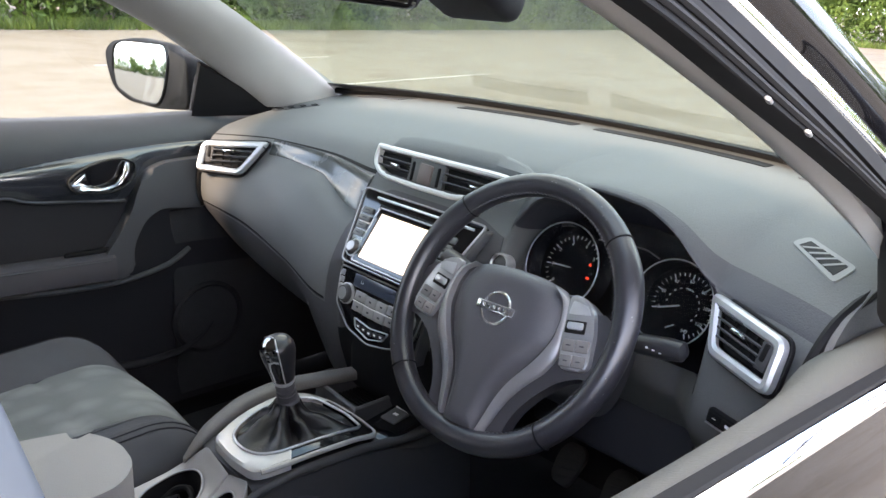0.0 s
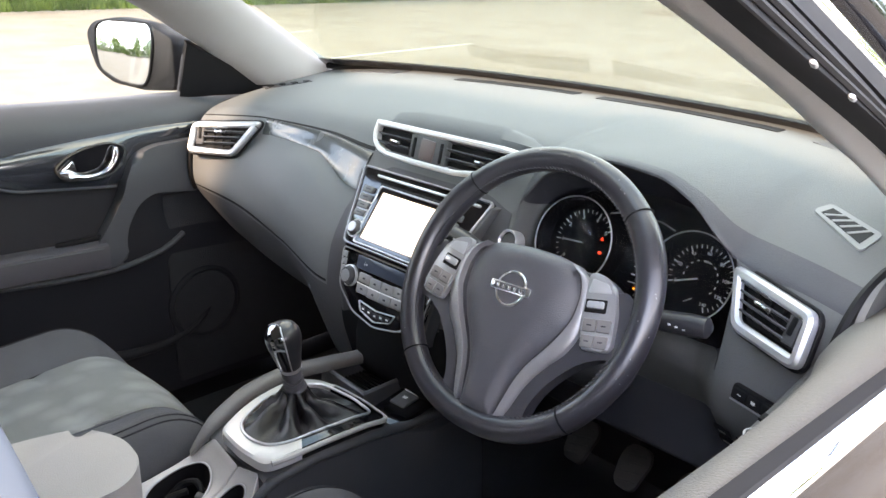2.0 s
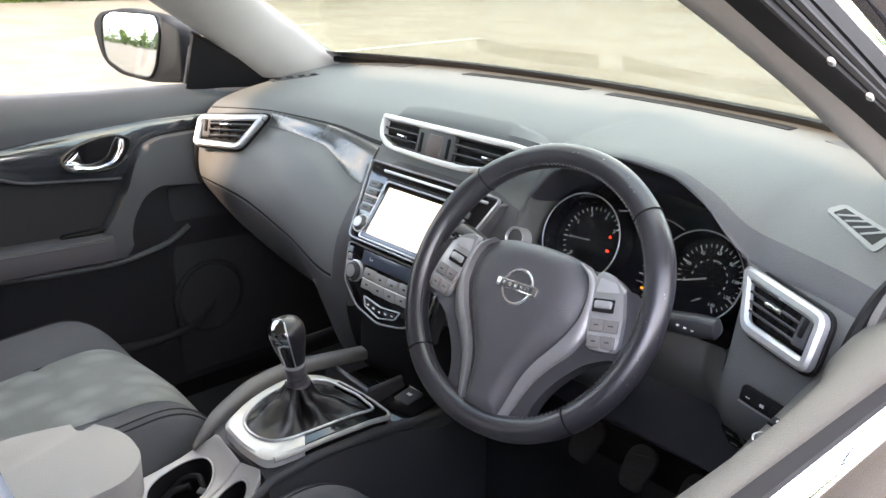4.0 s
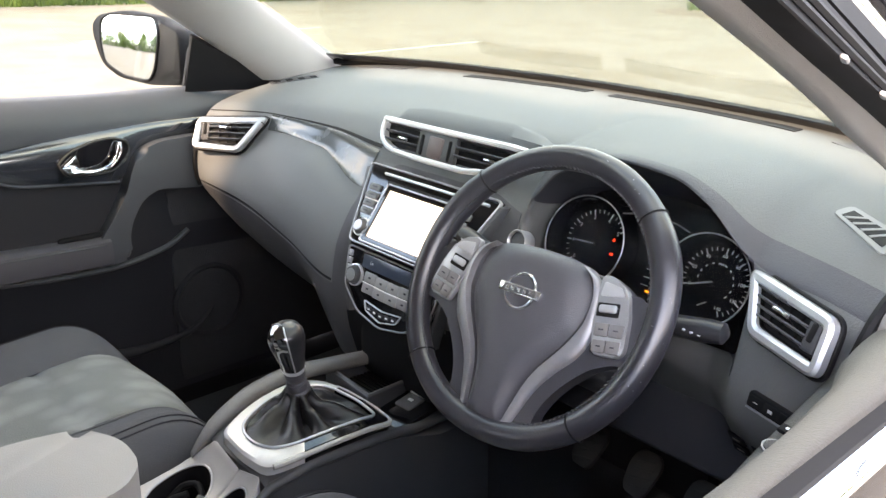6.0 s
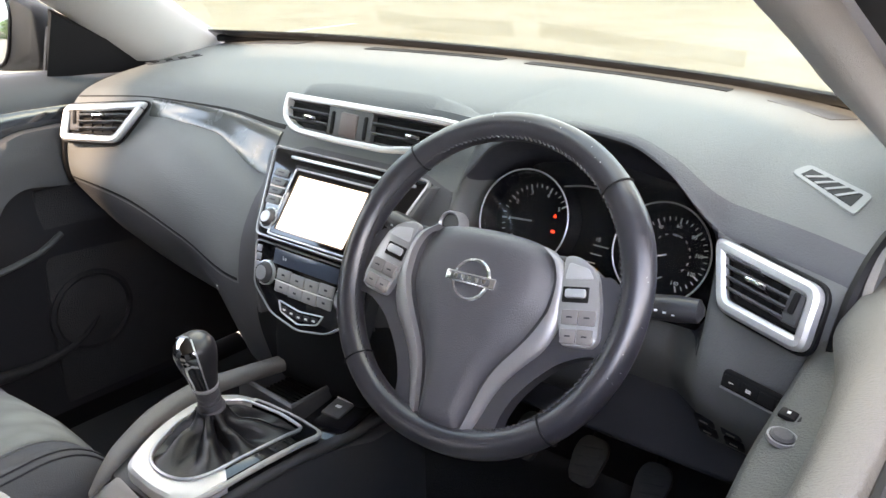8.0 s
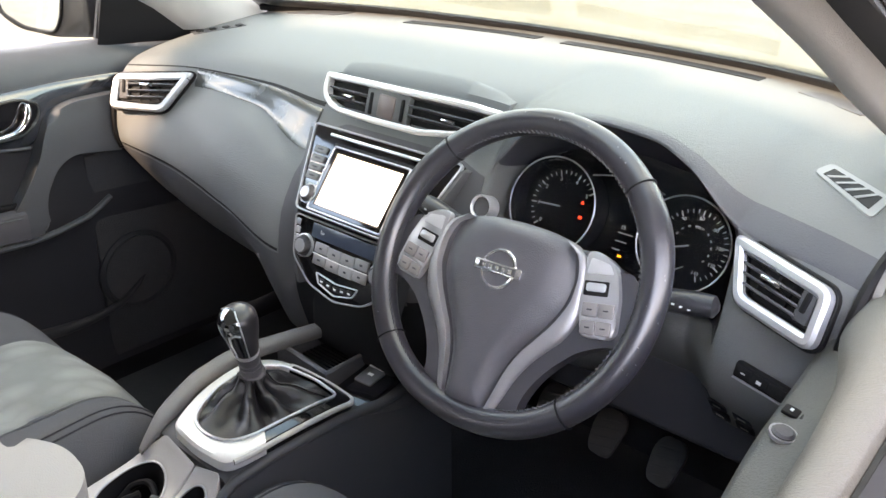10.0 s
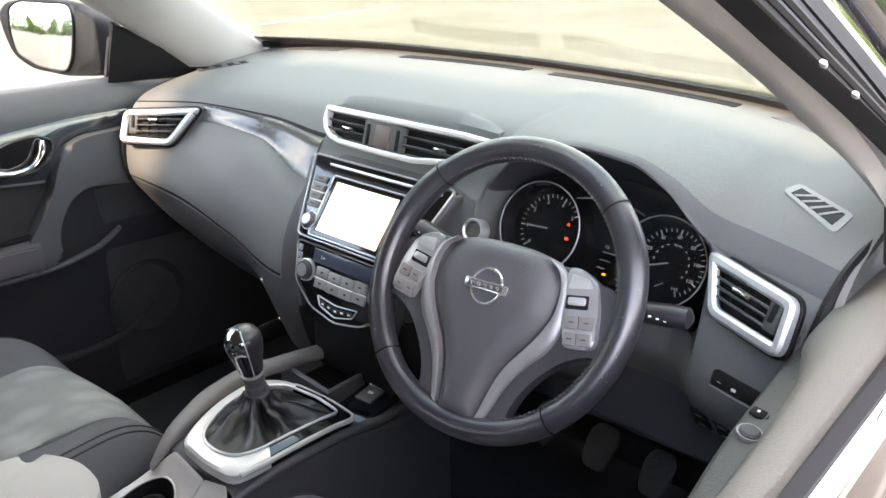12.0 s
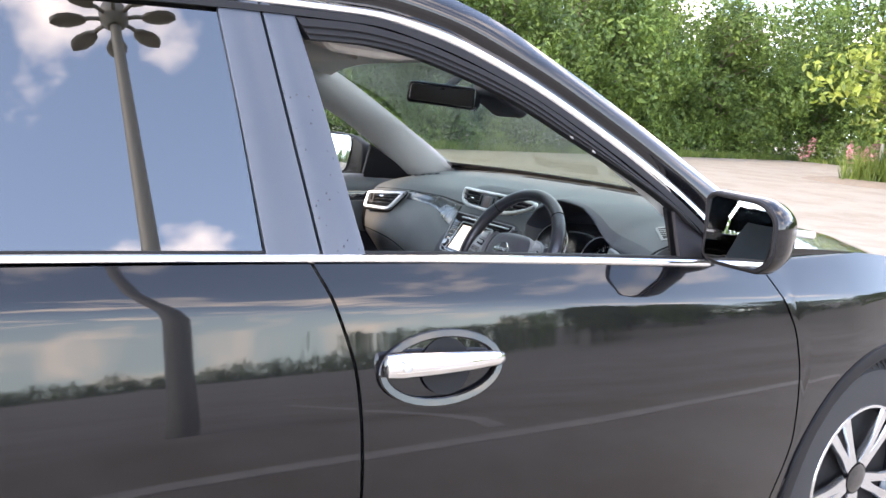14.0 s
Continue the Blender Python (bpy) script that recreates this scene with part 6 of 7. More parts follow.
# ---- steering column and stalks ----
column = empty("steering_column", "dark plastic steering column shroud", "steering column", (0.388, 1.5, 0.93))
rows = []
for t, w, h in ((0.03, 0.055, 0.050), (0.06, 0.066, 0.062), (0.12, 0.070, 0.068), (0.24, 0.075, 0.075)):
    rows.append([SW_M @ Vector((math.copysign(abs(math.cos(a)) ** 0.6, math.cos(a)) * w, -0.018 + math.copysign(abs(math.sin(a)) ** 0.6, math.sin(a)) * h, -t)) for a in (2 * math.pi * k / 28 for k in range(28))])
part("shroud", loft(rows, close_u=True, caps=True), M_PLASTIC, column, "dark grey column shroud")
for s, tip in ((1, (0.606, 1.478, 1.003)), (-1, (0.182, 1.469, 1.016))):
    root = SW_M @ Vector((s * 0.05, 0.012, -0.075))
    tip = Vector(tip)
    pts = [root.lerp(tip, t) for t in (0, 0.3, 0.55, 0.62, 0.85, 0.97, 1.0)]
    stk = part("stalk", tube(pts, [0.010, 0.010, 0.011, 0.0150, 0.0165, 0.0145, 0.006], 18, squash=0.85), M_STALK, column, "black column stalk")
    ax = (tip - root).normalized()
    fs = plane_frame(root.lerp(tip, 0.80), ax * s, (0, 0, 1))
    for k in range(3):
        part("stalk_mark", rbox(0.0035, 0.0022 - 0.0004 * k, 0.0008, fs @ pose(-0.012 + 0.009 * k, 0.003 - 0.002 * k, 0.0162), 0), M_WHITE, stk)
start = empty("start_button", "round silver-ringed engine start button", "button", (0.215, 1.56, 0.995))
fb = plane_frame((0.212, 1.562, 0.990), (1, 0, 0), (0, 0.35, 0.93))
part("button_ring", lathe([(0.0185, -0.02), (0.0185, 0.002), (0.017, 0.004), (0.0145, 0.001)], 32, fb, open_ends=True), M_SILVER, start, "silver ring")
part("button_face", lathe([(0.0142, -0.01), (0.0142, -0.001), (0.0005, 0.0)], 32, fb), M_PLASTIC, start)
# switch strip under the driver's vent
swp = empty("switch_panel", "small black switch strip under the driver's vent", "switch panel", (0.66, 1.53, 0.91))
fp = plane_frame((0.662, 1.5235, 0.906), (0.97, -0.22, -0.06), (0, 0.1, 1))
part("plate", rbox(0.086, 0.021, 0.012, fp, 0.004), M_DARK, swp)
for k in range(3):
    part("switch", rbox(0.020, 0.014, 0.006, fp @ pose(-0.029 + 0.021 * k, 0, 0.0045), 0.002), M_DARK, swp)
part("plate_edge", rbox(0.084, 0.0022, 0.004, fp @ pose(0, -0.0108, 0.0050), 0.001), M_SILVER_D, swp, "thin silver lower edge")
part("reset_key", rbox(0.018, 0.015, 0.006, fp @ pose(0.032, 0, 0.0045), 0.002), M_DARK, swp)
part("key_words", merge(text_mesh("TRIP", 0.0055, fp @ pose(0.032, 0.003, 0.0077)), text_mesh("RESET", 0.0048, fp @ pose(0.032, -0.003, 0.0077))), M_WHITE, swp, "white key words")
part("key_print", merge(rbox(0.006, 0.001, 0.0004, fp @ pose(-0.029, 0, 0.0078), 0), rbox(0.006, 0.004, 0.0004, fp @ pose(-0.008, 0, 0.0078), 0.0)), M_WHITE, swp)
knee = empty("knee_switches", "row of dark switches below the column", "switch panel", (0.62, 1.56, 0.82))
fkn = plane_frame((0.618, 1.590, 0.806), (0.98, -0.15, -0.04), (0, -0.75, 1))
for k in range(4):
    part("switch", rbox(0.026, 0.020, 0.004, fkn @ pose(-0.030 + 0.036 * (k % 2), -0.028 * (k // 2), 0), 0.003), M_DARK, knee)
    part("key_print", rbox(0.011, 0.004, 0.0005, fkn @ pose(-0.030 + 0.036 * (k % 2), -0.028 * (k // 2), 0.0024), 0), M_SILVER_D, knee)
for k, (x, w, z) in enumerate(((0.345, 0.062, 0.524), (0.460, 0.060, 0.521), (0.228, 0.062, 0.526))):
    pd = empty("foot_pedal", "worn grey rubber foot pedal", "pedal", (x, 1.80, z), "pedals")
    pm = pose(x, 1.80, z, 52, 0, 0)
    part("pad", prism(round_poly([(-w * 0.40, -0.040), (w * 0.30, -0.044), (w * 0.50, 0.022), (w * 0.34, 0.044), (-w * 0.34, 0.044), (-w * 0.50, 0.014)], 0.014, 4), 0.012, pm, 0.004, 2), M_PEDAL, pd)
    for g in range(4):
        part("tread_rib", rbox(w * 0.66, 0.004, 0.003, pm @ pose(0, -0.026 + 0.017 * g, 0.0128, 0, 0, 12), 0.001), M_PEDAL, pd)
    part("arm", tube([(x, 1.805, z), (x, 1.87, z + 0.10), (x, 1.86, 0.80)], 0.010, 8), M_DARK, pd)

# ---- centre console ----
console = empty("centre_console", "dark grey console with a satin silver gear surround", "centre console", (0, 1.2, 0.4))
CONSOLE_Z = [(0.55, 0.630), (0.90, 0.625), (1.02, 0.622), (1.08, 0.630), (1.12, 0.646), (1.15, 0.672), (1.165, 0.690), (1.20, 0.694), (1.34, 0.686), (1.42, 0.668), (1.50, 0.640), (1.62, 0.635)]
CONSOLE_L = [(0.55, 0.085), (1.0, 0.080), (1.10, 0.078), (1.15, 0.078), (1.20, 0.088), (1.28, 0.102), (1.40, 0.106), (1.62, 0.100)]
rows = []
for y in (0.55, 0.70, 0.85, 0.925, 0.935, 1.02, 1.06, 1.09, 1.12, 1.14, 1.156, 1.160, 1.17, 1.20, 1.24, 1.28, 1.34, 1.42, 1.50, 1.62):
    z, wl_, w = float(hermite(CONSOLE_Z, y)) - (0.090 if 0.93 < y < 1.158 else 0.004), float(hermite(CONSOLE_L, y)), 0.116
    rows.append([(-wl_ - 0.04, y, 0.33), (-wl_ - 0.020, y, z - 0.10), (-wl_ - 0.004, y, z - 0.016), (-wl_ + 0.012, y, z), (0, y, z), (w - 0.012, y, z), (w + 0.002, y, z - 0.010), (w + 0.010, y, z - 0.10), (w + 0.02, y, 0.33)])
part("console_body", loft(rows, close_u=True, caps=True), M_PLASTIC, console, "dark grey console moulding")
RAIL = smooth_line([(-0.048, 1.128, 0.664), (-0.056, 1.155, 0.680), (-0.072, 1.205, 0.696), (-0.090, 1.265, 0.705), (-0.099, 1.34, 0.707), (-0.094, 1.42, 0.701), (-0.080, 1.54, 0.690)], 26)
rows = []
for k, p in enumerate(RAIL):
    w = 0.019 * min(1.0, 0.35 + k / 5) * (1 - 0.25 * k / 25)
    h = 0.012 * min(1.0, 0.30 + k / 4)
    rows.append([(p[0] + w * math.copysign(abs(math.cos(a)) ** 0.7, math.cos(a)), p[1] - 0.3 * w * math.cos(a) * (1 - k / 25), p[2] + h * math.copysign(abs(math.sin(a)) ** 0.7, math.sin(a))) for a in (2 * math.pi * j / 16 for j in range(16))])
part("side_rail", loft(rows, close_u=True, caps=True), M_RAIL, console, "padded grey rail")
part("side_rail", tube([(0.112, 1.10, 0.630), (0.116, 1.17, 0.676), (0.118, 1.24, 0.684), (0.116, 1.36, 0.676), (0.110, 1.45, 0.656), (0.104, 1.56, 0.645)], [0.006, 0.008, 0.008, 0.009, 0.009, 0.008], 12), M_PLASTIC, console, "dark padded edge")
# satin plate round the gaiter, and gloss inner edge
plate = round_poly([(-0.014, 1.403), (-0.062, 1.392), (-0.080, 1.354), (-0.080, 1.313), (-0.064, 1.258), (-0.044, 1.211), (-0.014, 1.163), (0.052, 1.157), (0.112, 1.163), (0.117, 1.208), (0.116, 1.288), (0.116, 1.344), (0.114, 1.398), (0.05, 1.406)][::-1], 0.018, 4)
hole = round_poly([(-0.034, 1.376), (-0.050, 1.341), (-0.054, 1.302), (-0.042, 1.258), (-0.019, 1.214), (0.000, 1.190), (0.026, 1.180), (0.054, 1.179), (0.082, 1.190), (0.094, 1.220), (0.095, 1.306), (0.096, 1.380), (0.037, 1.388)][::-1], 0.014, 3)
b = bmesh.new()
top_z = lambda y: float(hermite([(0.9, 0.703), (1.2, 0.706), (1.34, 0.700), (1.42, 0.684)], y))
def resample(poly, c, n):
    """Points of a polygon at even angles round c."""
    out = []
    for k in range(n):
        d = Vector((math.cos(2 * math.pi * k / n), math.sin(2 * math.pi * k / n)))
        best = None
        for p, q in zip(poly, poly[1:] + poly[:1]):
            p, q = Vector(p) - c, Vector(q) - c
            e = q - p
            den = d.x * e.y - d.y * e.x
            if abs(den) < 1e-9:
                continue
            t, u = (p.x * e.y - p.y * e.x) / den, (p.x * d.y - p.y * d.x) / den
            if t > 0 and -1e-6 <= u <= 1 + 1e-6:
                best = t if best is None else max(best, t)
        out.append(c + d * (best or 0.01))
    return out
cc = Vector((0.028, 1.285))
po, pi_ = resample(plate, cc, 96), resample(hole, cc, 96)
lvl = lambda q, dz: (q.x, q.y, top_z(q.y) + dz)


def sector(k0, k1):
    """A stretch of the plate between two steps round the gaiter."""
    ks = [k % 96 for k in range(k0, k1 + 1)]
    return loft([[lvl(po[k], -0.014) for k in ks], [lvl(po[k], 0.000) for k in ks], [lvl(po[k].lerp(pi_[k], 0.15), 0.004) for k in ks], [lvl(po[k].lerp(pi_[k], 0.6), 0.0052) for k in ks], [lvl(pi_[k], 0.006) for k in ks], [lvl(cc + (pi_[k] - cc) * 0.98, -0.01) for k in ks]])


part("gear_surround", sector(31, 87), M_SATIN, console, "satin silver gear surround")
part("gloss_inlay", sector(87, 127), M_GLOSS, console, "gloss black side of the gear surround")
part("edge_line", tube([lvl(po[k % 96], -0.001) for k in range(82, 129)], 0.0045, 8), M_CUP, console, "beige-grey edge band")
part("gaiter_ring", tube([lvl(cc + (q - cc) * 0.99, 0.0075) for q in pi_], 0.0024, 8, closed=True), M_SILVER, console, "bright ring round the gaiter")


# cup holder panel stepping down in front of the plate
def cup_panel(poly, c, r, ry):
    c = Vector(c)
    out = resample(poly, c, 64)
    inn = [c + Vector((r * math.cos(2 * math.pi * k / 64), ry * math.sin(2 * math.pi * k / 64))) for k in range(64)]
    pz = lambda q, d: (q.x, q.y, float(hermite(CONSOLE_Z, min(q.y, 1.165))) + d)
    top = loft([[pz(q, -0.10) for q in out], [pz(q, 0.002) for q in out], [pz(q.lerp(c, 0.03), 0.004) for q in out]] + [[pz(o.lerp(i, f), 0.004) for o, i in zip(out, inn)] for f in (0.25, 0.5, 0.75, 0.95)] + [[pz(i, 0.002) for i in inn]], close_u=True)
    part("cup_panel", top, M_CUP, console, "beige-grey cup holder panel", sharp=50)
    well = loft([[pz(i, 0.003) for i in inn], [pz(c.lerp(i, 0.97), 0.0) for i in inn], [(c.x + (i.x - c.x) * 0.9, c.y + (i.y - c.y) * 0.9, 0.565) for i in inn], [(c.x + (i.x - c.x) * 0.02, c.y + (i.y - c.y) * 0.02, 0.563) for i in inn]], close_u=True)
    part("cup_well", well, M_DARK, console, "deep black cup well")
    part("cup_rim", tube([pz(i, 0.0045) for i in inn], 0.0016, 6, closed=True), M_SILVER_D, console, "thin bright rim")


cup_panel([(-0.028, 1.160), (0.050, 1.154), (0.050, 0.93), (-0.080, 0.93), (-0.078, 1.03), (-0.072, 1.09), (-0.060, 1.125), (-0.046, 1.146)], (-0.008, 1.084), 0.048, 0.050)
cup_panel([(0.052, 1.154), (0.100, 1.160), (0.114, 1.14), (0.116, 0.93), (0.052, 0.93)], (0.084, 1.116), 0.023, 0.026)
strap = empty("key_strap", "black coiled strap lying in the cup holder", "strap", (-0.008, 1.09, 0.57))
part("loop", tube(smooth_line([(-0.035, 1.06, 0.600), (-0.038, 1.10, 0.622), (-0.012, 1.118, 0.634), (0.016, 1.108, 0.624), (0.022, 1.075, 0.604), (-0.002, 1.055, 0.600), (-0.024, 1.075, 0.618), (-0.010, 1.100, 0.628)], 40), 0.0055, 8), M_DARK, strap)
part("clip", rbox(0.016, 0.012, 0.008, pose(0.018, 1.106, 0.630, 20, 10, 30), 0.003), M_PLASTIC, strap)
lid = [(-0.105, 0.50), (0.092, 0.50), (0.096, 0.90), (0.090, 0.975), (0.050, 1.012), (-0.020, 1.018), (-0.085, 0.985), (-0.108, 0.90)]
lid = round_poly(lid, 0.03, 5)
part("armrest_lid", prism(lid, 0.054, pose(0, 0, 0.700), 0.026, 6), M_ARM, console, "pale beige-grey padded armrest lid", sharp=60)
part("armrest_box", prism([(x * 0.94, 0.75 + (y - 0.75) * 0.97) for x, y in lid], 0.085, pose(0, 0, 0.615)), M_PLASTIC, console, "dark box under the armrest")
part("tray", ring([(-0.108, 1.425), (0.028, 1.415), (0.030, 1.575), (-0.100, 1.585)], 0.010, 0.045, pose(0, 0, 0.648), 0.003), M_PLASTIC, console, "open storage tray")
part("tray_mat", rbox(0.118, 0.148, 0.004, pose(-0.038, 1.50, 0.652), 0), M_RUBBER, console, "ribbed rubber tray mat")
tm = bmesh.new()
for k in range(18):
    rbox(0.116, 0.003, 0.003, pose(-0.038, 1.432 + 0.008 * k, 0.6555), 0, bm=tm)
part("mat_ribs", tm, M_RUBBER, console)
part("tray_back", rbox(0.19, 0.012, 0.05, pose(-0.01, 1.592, 0.675, -18, 0, 0), 0.003), M_DASH, console)
brake = empty("parking_brake_switch", "electric parking brake switch in a gloss black plate", "switch", (0.068, 1.49, 0.67))
part("plate", rbox(0.074, 0.145, 0.012, pose(0.070, 1.485, 0.668, 6, 0, 4), 0.004), M_GLOSS, brake, "gloss black plate")
part("lever", rbox(0.036, 0.040, 0.008, pose(0.064, 1.478, 0.673, 8, 0, 4), 0.003), M_PLASTIC, brake)
part("lever_edge", rbox(0.034, 0.006, 0.004, pose(0.062, 1.499, 0.680, 8, 0, 4), 0.002), M_SATIN, brake, "chrome switch edge")
part("telltale", rbox(0.010, 0.006, 0.0006, pose(0.064, 1.480, 0.6776, 8, 0, 4), 0), M_WHITE, brake, "small brake mark")

# ---- gear lever ----
gear = empty("gear_lever", "gear lever with chrome-topped knob and black leather gaiter", "gear lever", (0.006, 1.27, 0.70))
G0, G1 = Vector((0.004, 1.292, 0.742)), Vector((0.020, 1.262, 0.862))
rows = []
for k in range(18):
    t = k / 17
    row = []
    for j, q in enumerate(pi_):
        base = Vector((*(cc + (q - cc) * 0.955), top_z(q.y) + 0.002))
        ang = 2 * math.pi * j / 96
        neck = Vector((G0.x + 0.021 * math.cos(ang), G0.y + 0.021 * math.sin(ang), G0.z))
        e = 1 - (1 - t) ** 2.1
        p = base.lerp(neck, e)
        p.z = base.z + (neck.z - base.z) * max(0.0, (t - 0.22) / 0.78)
        crease = sum(dep * math.exp(-(((math.degrees(ang) - c + 180 + 14 * t) % 360 - 180) / w_) ** 2) for c, dep, w_ in ((205, 1.0, 13), (248, 1.1, 9), (292, 0.9, 15), (338, 1.2, 9), (30, 1.0, 14), (85, 0.9, 12), (140, 0.9, 13)))
        fold = math.sin(math.pi * t ** 0.75) ** 1.2 * (0.009 - 0.024 * crease + 0.003 * math.sin(9 * ang + 5 * t))
        d = (p - Vector((G0.x, G0.y, p.z)))
        room = (Vector((base.x, base.y)) - Vector((G0.x, G0.y))).length * 0.97 - Vector((d.x, d.y)).length
        p += d.normalized() * min(fold, max(room, 0.0)) if d.length > 1e-6 else Vector()
        p.z += math.sin(math.pi * min(1.0, t / 0.62)) * (0.013 - 0.022 * min(1.0, crease))
        p.z = max(p.z, base.z - 0.003)
        row.append(p)
    rows.append(row)
gaiter = part("gaiter", loft(rows, close_u=True), M_BOOT, gear, "creased black leather gaiter", sharp=40)
for j0 in (58, 14):
    part("seam", tube([r[j0] + Vector((0, 0, 0.0008)) for r in rows[1:]], 0.0012, 6), M_DARK, gaiter)
    st_b = bmesh.new()
    for r0, r1 in zip(rows[2:], rows[3:]):
        for f in (0.0, 0.33, 0.66):
            p = r0[j0 + 1].lerp(r1[j0 + 1], f)
            rbox(0.0024, 0.0012, 0.0012, Matrix.Translation(p + Vector((0, 0, 0.001))), 0, bm=st_b)
    part("stitching", st_b, M_BUTTON, gaiter, "grey seam stitches")
ax = (G1 - G0).normalized()
fg = Matrix.Translation(G0) @ ax.to_track_quat('Z', 'Y').to_matrix().to_4x4()
part("collar", lathe([(0.019, -0.006), (0.020, 0.002), (0.017, 0.006), (0.0175, 0.012), (0.015, 0.016), (0.0168, 0.020), (0.0150, 0.024), (0.0165, 0.028), (0.0165, 0.034), (0.0145, 0.037), (0.0145, 0.046)], 28, fg), M_LEATHER, gear, "ribbed black collar")
part("collar_ring", lathe([(0.0170, 0.042), (0.0182, 0.045), (0.0180, 0.049), (0.0165, 0.051), (0.013, 0.051), (0.013, 0.042)], 28, fg), M_SILVER, gear, "chrome ring under the knob")
kn_rows = []
for h, rx, ry, dy in ((0.050, 0.0165, 0.0165, 0.0), (0.054, 0.0175, 0.018, 0.0), (0.066, 0.0185, 0.020, 0.0), (0.082, 0.0215, 0.0245, 0.0), (0.100, 0.0245, 0.0275, -0.001), (0.112, 0.0245, 0.0275, -0.002), (0.121, 0.0215, 0.0240, -0.003), (0.127, 0.014, 0.016, -0.004), (0.129, 0.003, 0.003, -0.004)):
    kn_rows.append([fg @ Vector((1.1 * rx * math.cos(a), 1.1 * ry * math.sin(a) + dy, h + 0.06 * (h - 0.05))) for a in (2 * math.pi * k / 28 for k in range(28))])
part("knob", loft(kn_rows, close_u=True, caps=True), M_KNOB, gear, "gloss black knob", sharp=60)
inl = [[r[j % 28] + (r[j % 28] - fg @ Vector((0, 0, 0.09))).normalized() * 0.0009 for j in range(13, 25)] for r in kn_rows[1:]]
part("knob_inlay", loft(inl), M_DCHROME, gear, "mirror-bright inlay on the knob", sharp=60)
edge_l = tube([r[0] for r in inl], 0.0012, 6)
merge(edge_l, tube([r[-1] for r in inl], 0.0012, 6))
part("inlay_edge", edge_l, M_SILVER, gear)


# ---- seats ----
def seat(cx, y_front, label):
    st = empty("front_seat", label, "seat", (cx, 0.95, 0.3), "pair of front seats")

    def seam(v):
        return 0.44 + 0.10 * max(0.0, v - 0.45)

    def top(u, v):
        front = max(0.0, (v - 0.70) / 0.30)
        a = abs(u)
        w = 0.284 - 0.050 * front ** 2.2 - 0.012 * (1 - v)
        bol = 0.036 * min(1, max(0, (a - 0.46) / 0.30)) ** 1.4 * (1 - 0.55 * front)
        edge = max(0, (a - 0.78) / 0.22)
        z = 0.610 + 0.040 * min(v, 0.85) + bol - 0.17 * front ** 2.4 * (1 - 0.25 * (1 - a)) + 0.012 * math.sin(math.pi * v) * (1 - u * u)
        z -= 0.13 * (1 - math.sqrt(max(0.0, 1 - edge ** 2)))
        z -= 0.006 * math.exp(-((a - seam(v)) / 0.016) ** 2)
        z -= 0.007 * math.exp(-((v - 0.60 + 0.03 * (1 - u * u)) / 0.012) ** 2) * (1 if a < seam(v) else 0)
        return Vector((cx + u * w, 0.72 + (y_front - 0.72) * v - 0.02 * a ** 4 * front, z))
    n = 61
    rows = []
    for i in range(34):
        v = i / 33
        row = [top(-1 + 2 * j / (n - 1), v) for j in range(n)]
        rows.append([(cx - 0.23, row[0].y, 0.42)] + row + [(cx + 0.23, row[0].y, 0.42)])
    part("cushion", loft(rows, close_u=True, caps=True), M_SEAT_D, st, "dark cloth cushion", sharp=60)
    rows = []
    for i in range(1, 32):
        v = i / 33
        rows.append([top(seam(v) * (-1 + j / 16), v) + Vector((0, 0.002 * v ** 6, 0.005 - 0.005 * abs((j - 16) / 16) ** 8)) for j in range(33)])
    solid(part("seat_insert", loft(rows), M_SEAT, st, "grey leaf-patterned cloth insert", sharp=60), 0.008)
    for sg in (-1, 1):
        part("piping", tube([top(sg * seam(0.03 + 0.94 * k / 30), 0.03 + 0.94 * k / 30) + Vector((0, 0, 0.003)) for k in range(31)], 0.0022, 6), M_SEAT_D, st)
        for u in (0.80, 0.84):
            part("seam", tube([top(sg * u, 0.03 + 0.94 * k / 30) + Vector((0, 0, 0.0005)) for k in range(31)], 0.0016, 6), M_TRIM, st, "double stitched seam")
    pr = [(0.62, 0.58), (0.56, 0.75), (0.50, 0.95), (0.44, 1.15), (0.41, 1.22)]
    rows = []
    for y, z in pr:
        w = 0.25 - 0.05 * max(0, (z - 0.95) / 0.27) ** 2
        rows.append([(cx + u * w, y + 0.05 * max(0, abs(u) - 0.5) * 1.2, z) for u in (-1, -0.8, -0.5, 0, 0.5, 0.8, 1)] + [(cx + w * 0.9, y - 0.11, z - 0.02), (cx - w * 0.9, y - 0.11, z - 0.02)])
    part("backrest", loft(rows, close_u=True, caps=True), M_SEAT_D, st, "dark cloth backrest")
    part("headrest", rbox(0.25, 0.10, 0.17, pose(cx, 0.335, 1.335, 12, 0, 0), 0.04, 4), M_SEAT_D, st)
    for dx in (-0.06, 0.06):
        part("headrest_post", tube([(cx + dx, 0.37, 1.18), (cx + dx, 0.345, 1.28)], 0.006, 8), M_CHROME, st)
    part("seat_base", rbox(0.42, 0.48, 0.12, pose(cx, 0.95, 0.39), 0.02), M_DARK, st)
    return st


seat(-0.388, 1.292, "grey and black cloth passenger seat, half lit from the window")
seat(0.39, 1.375, "grey and black cloth driver's seat beside the console")


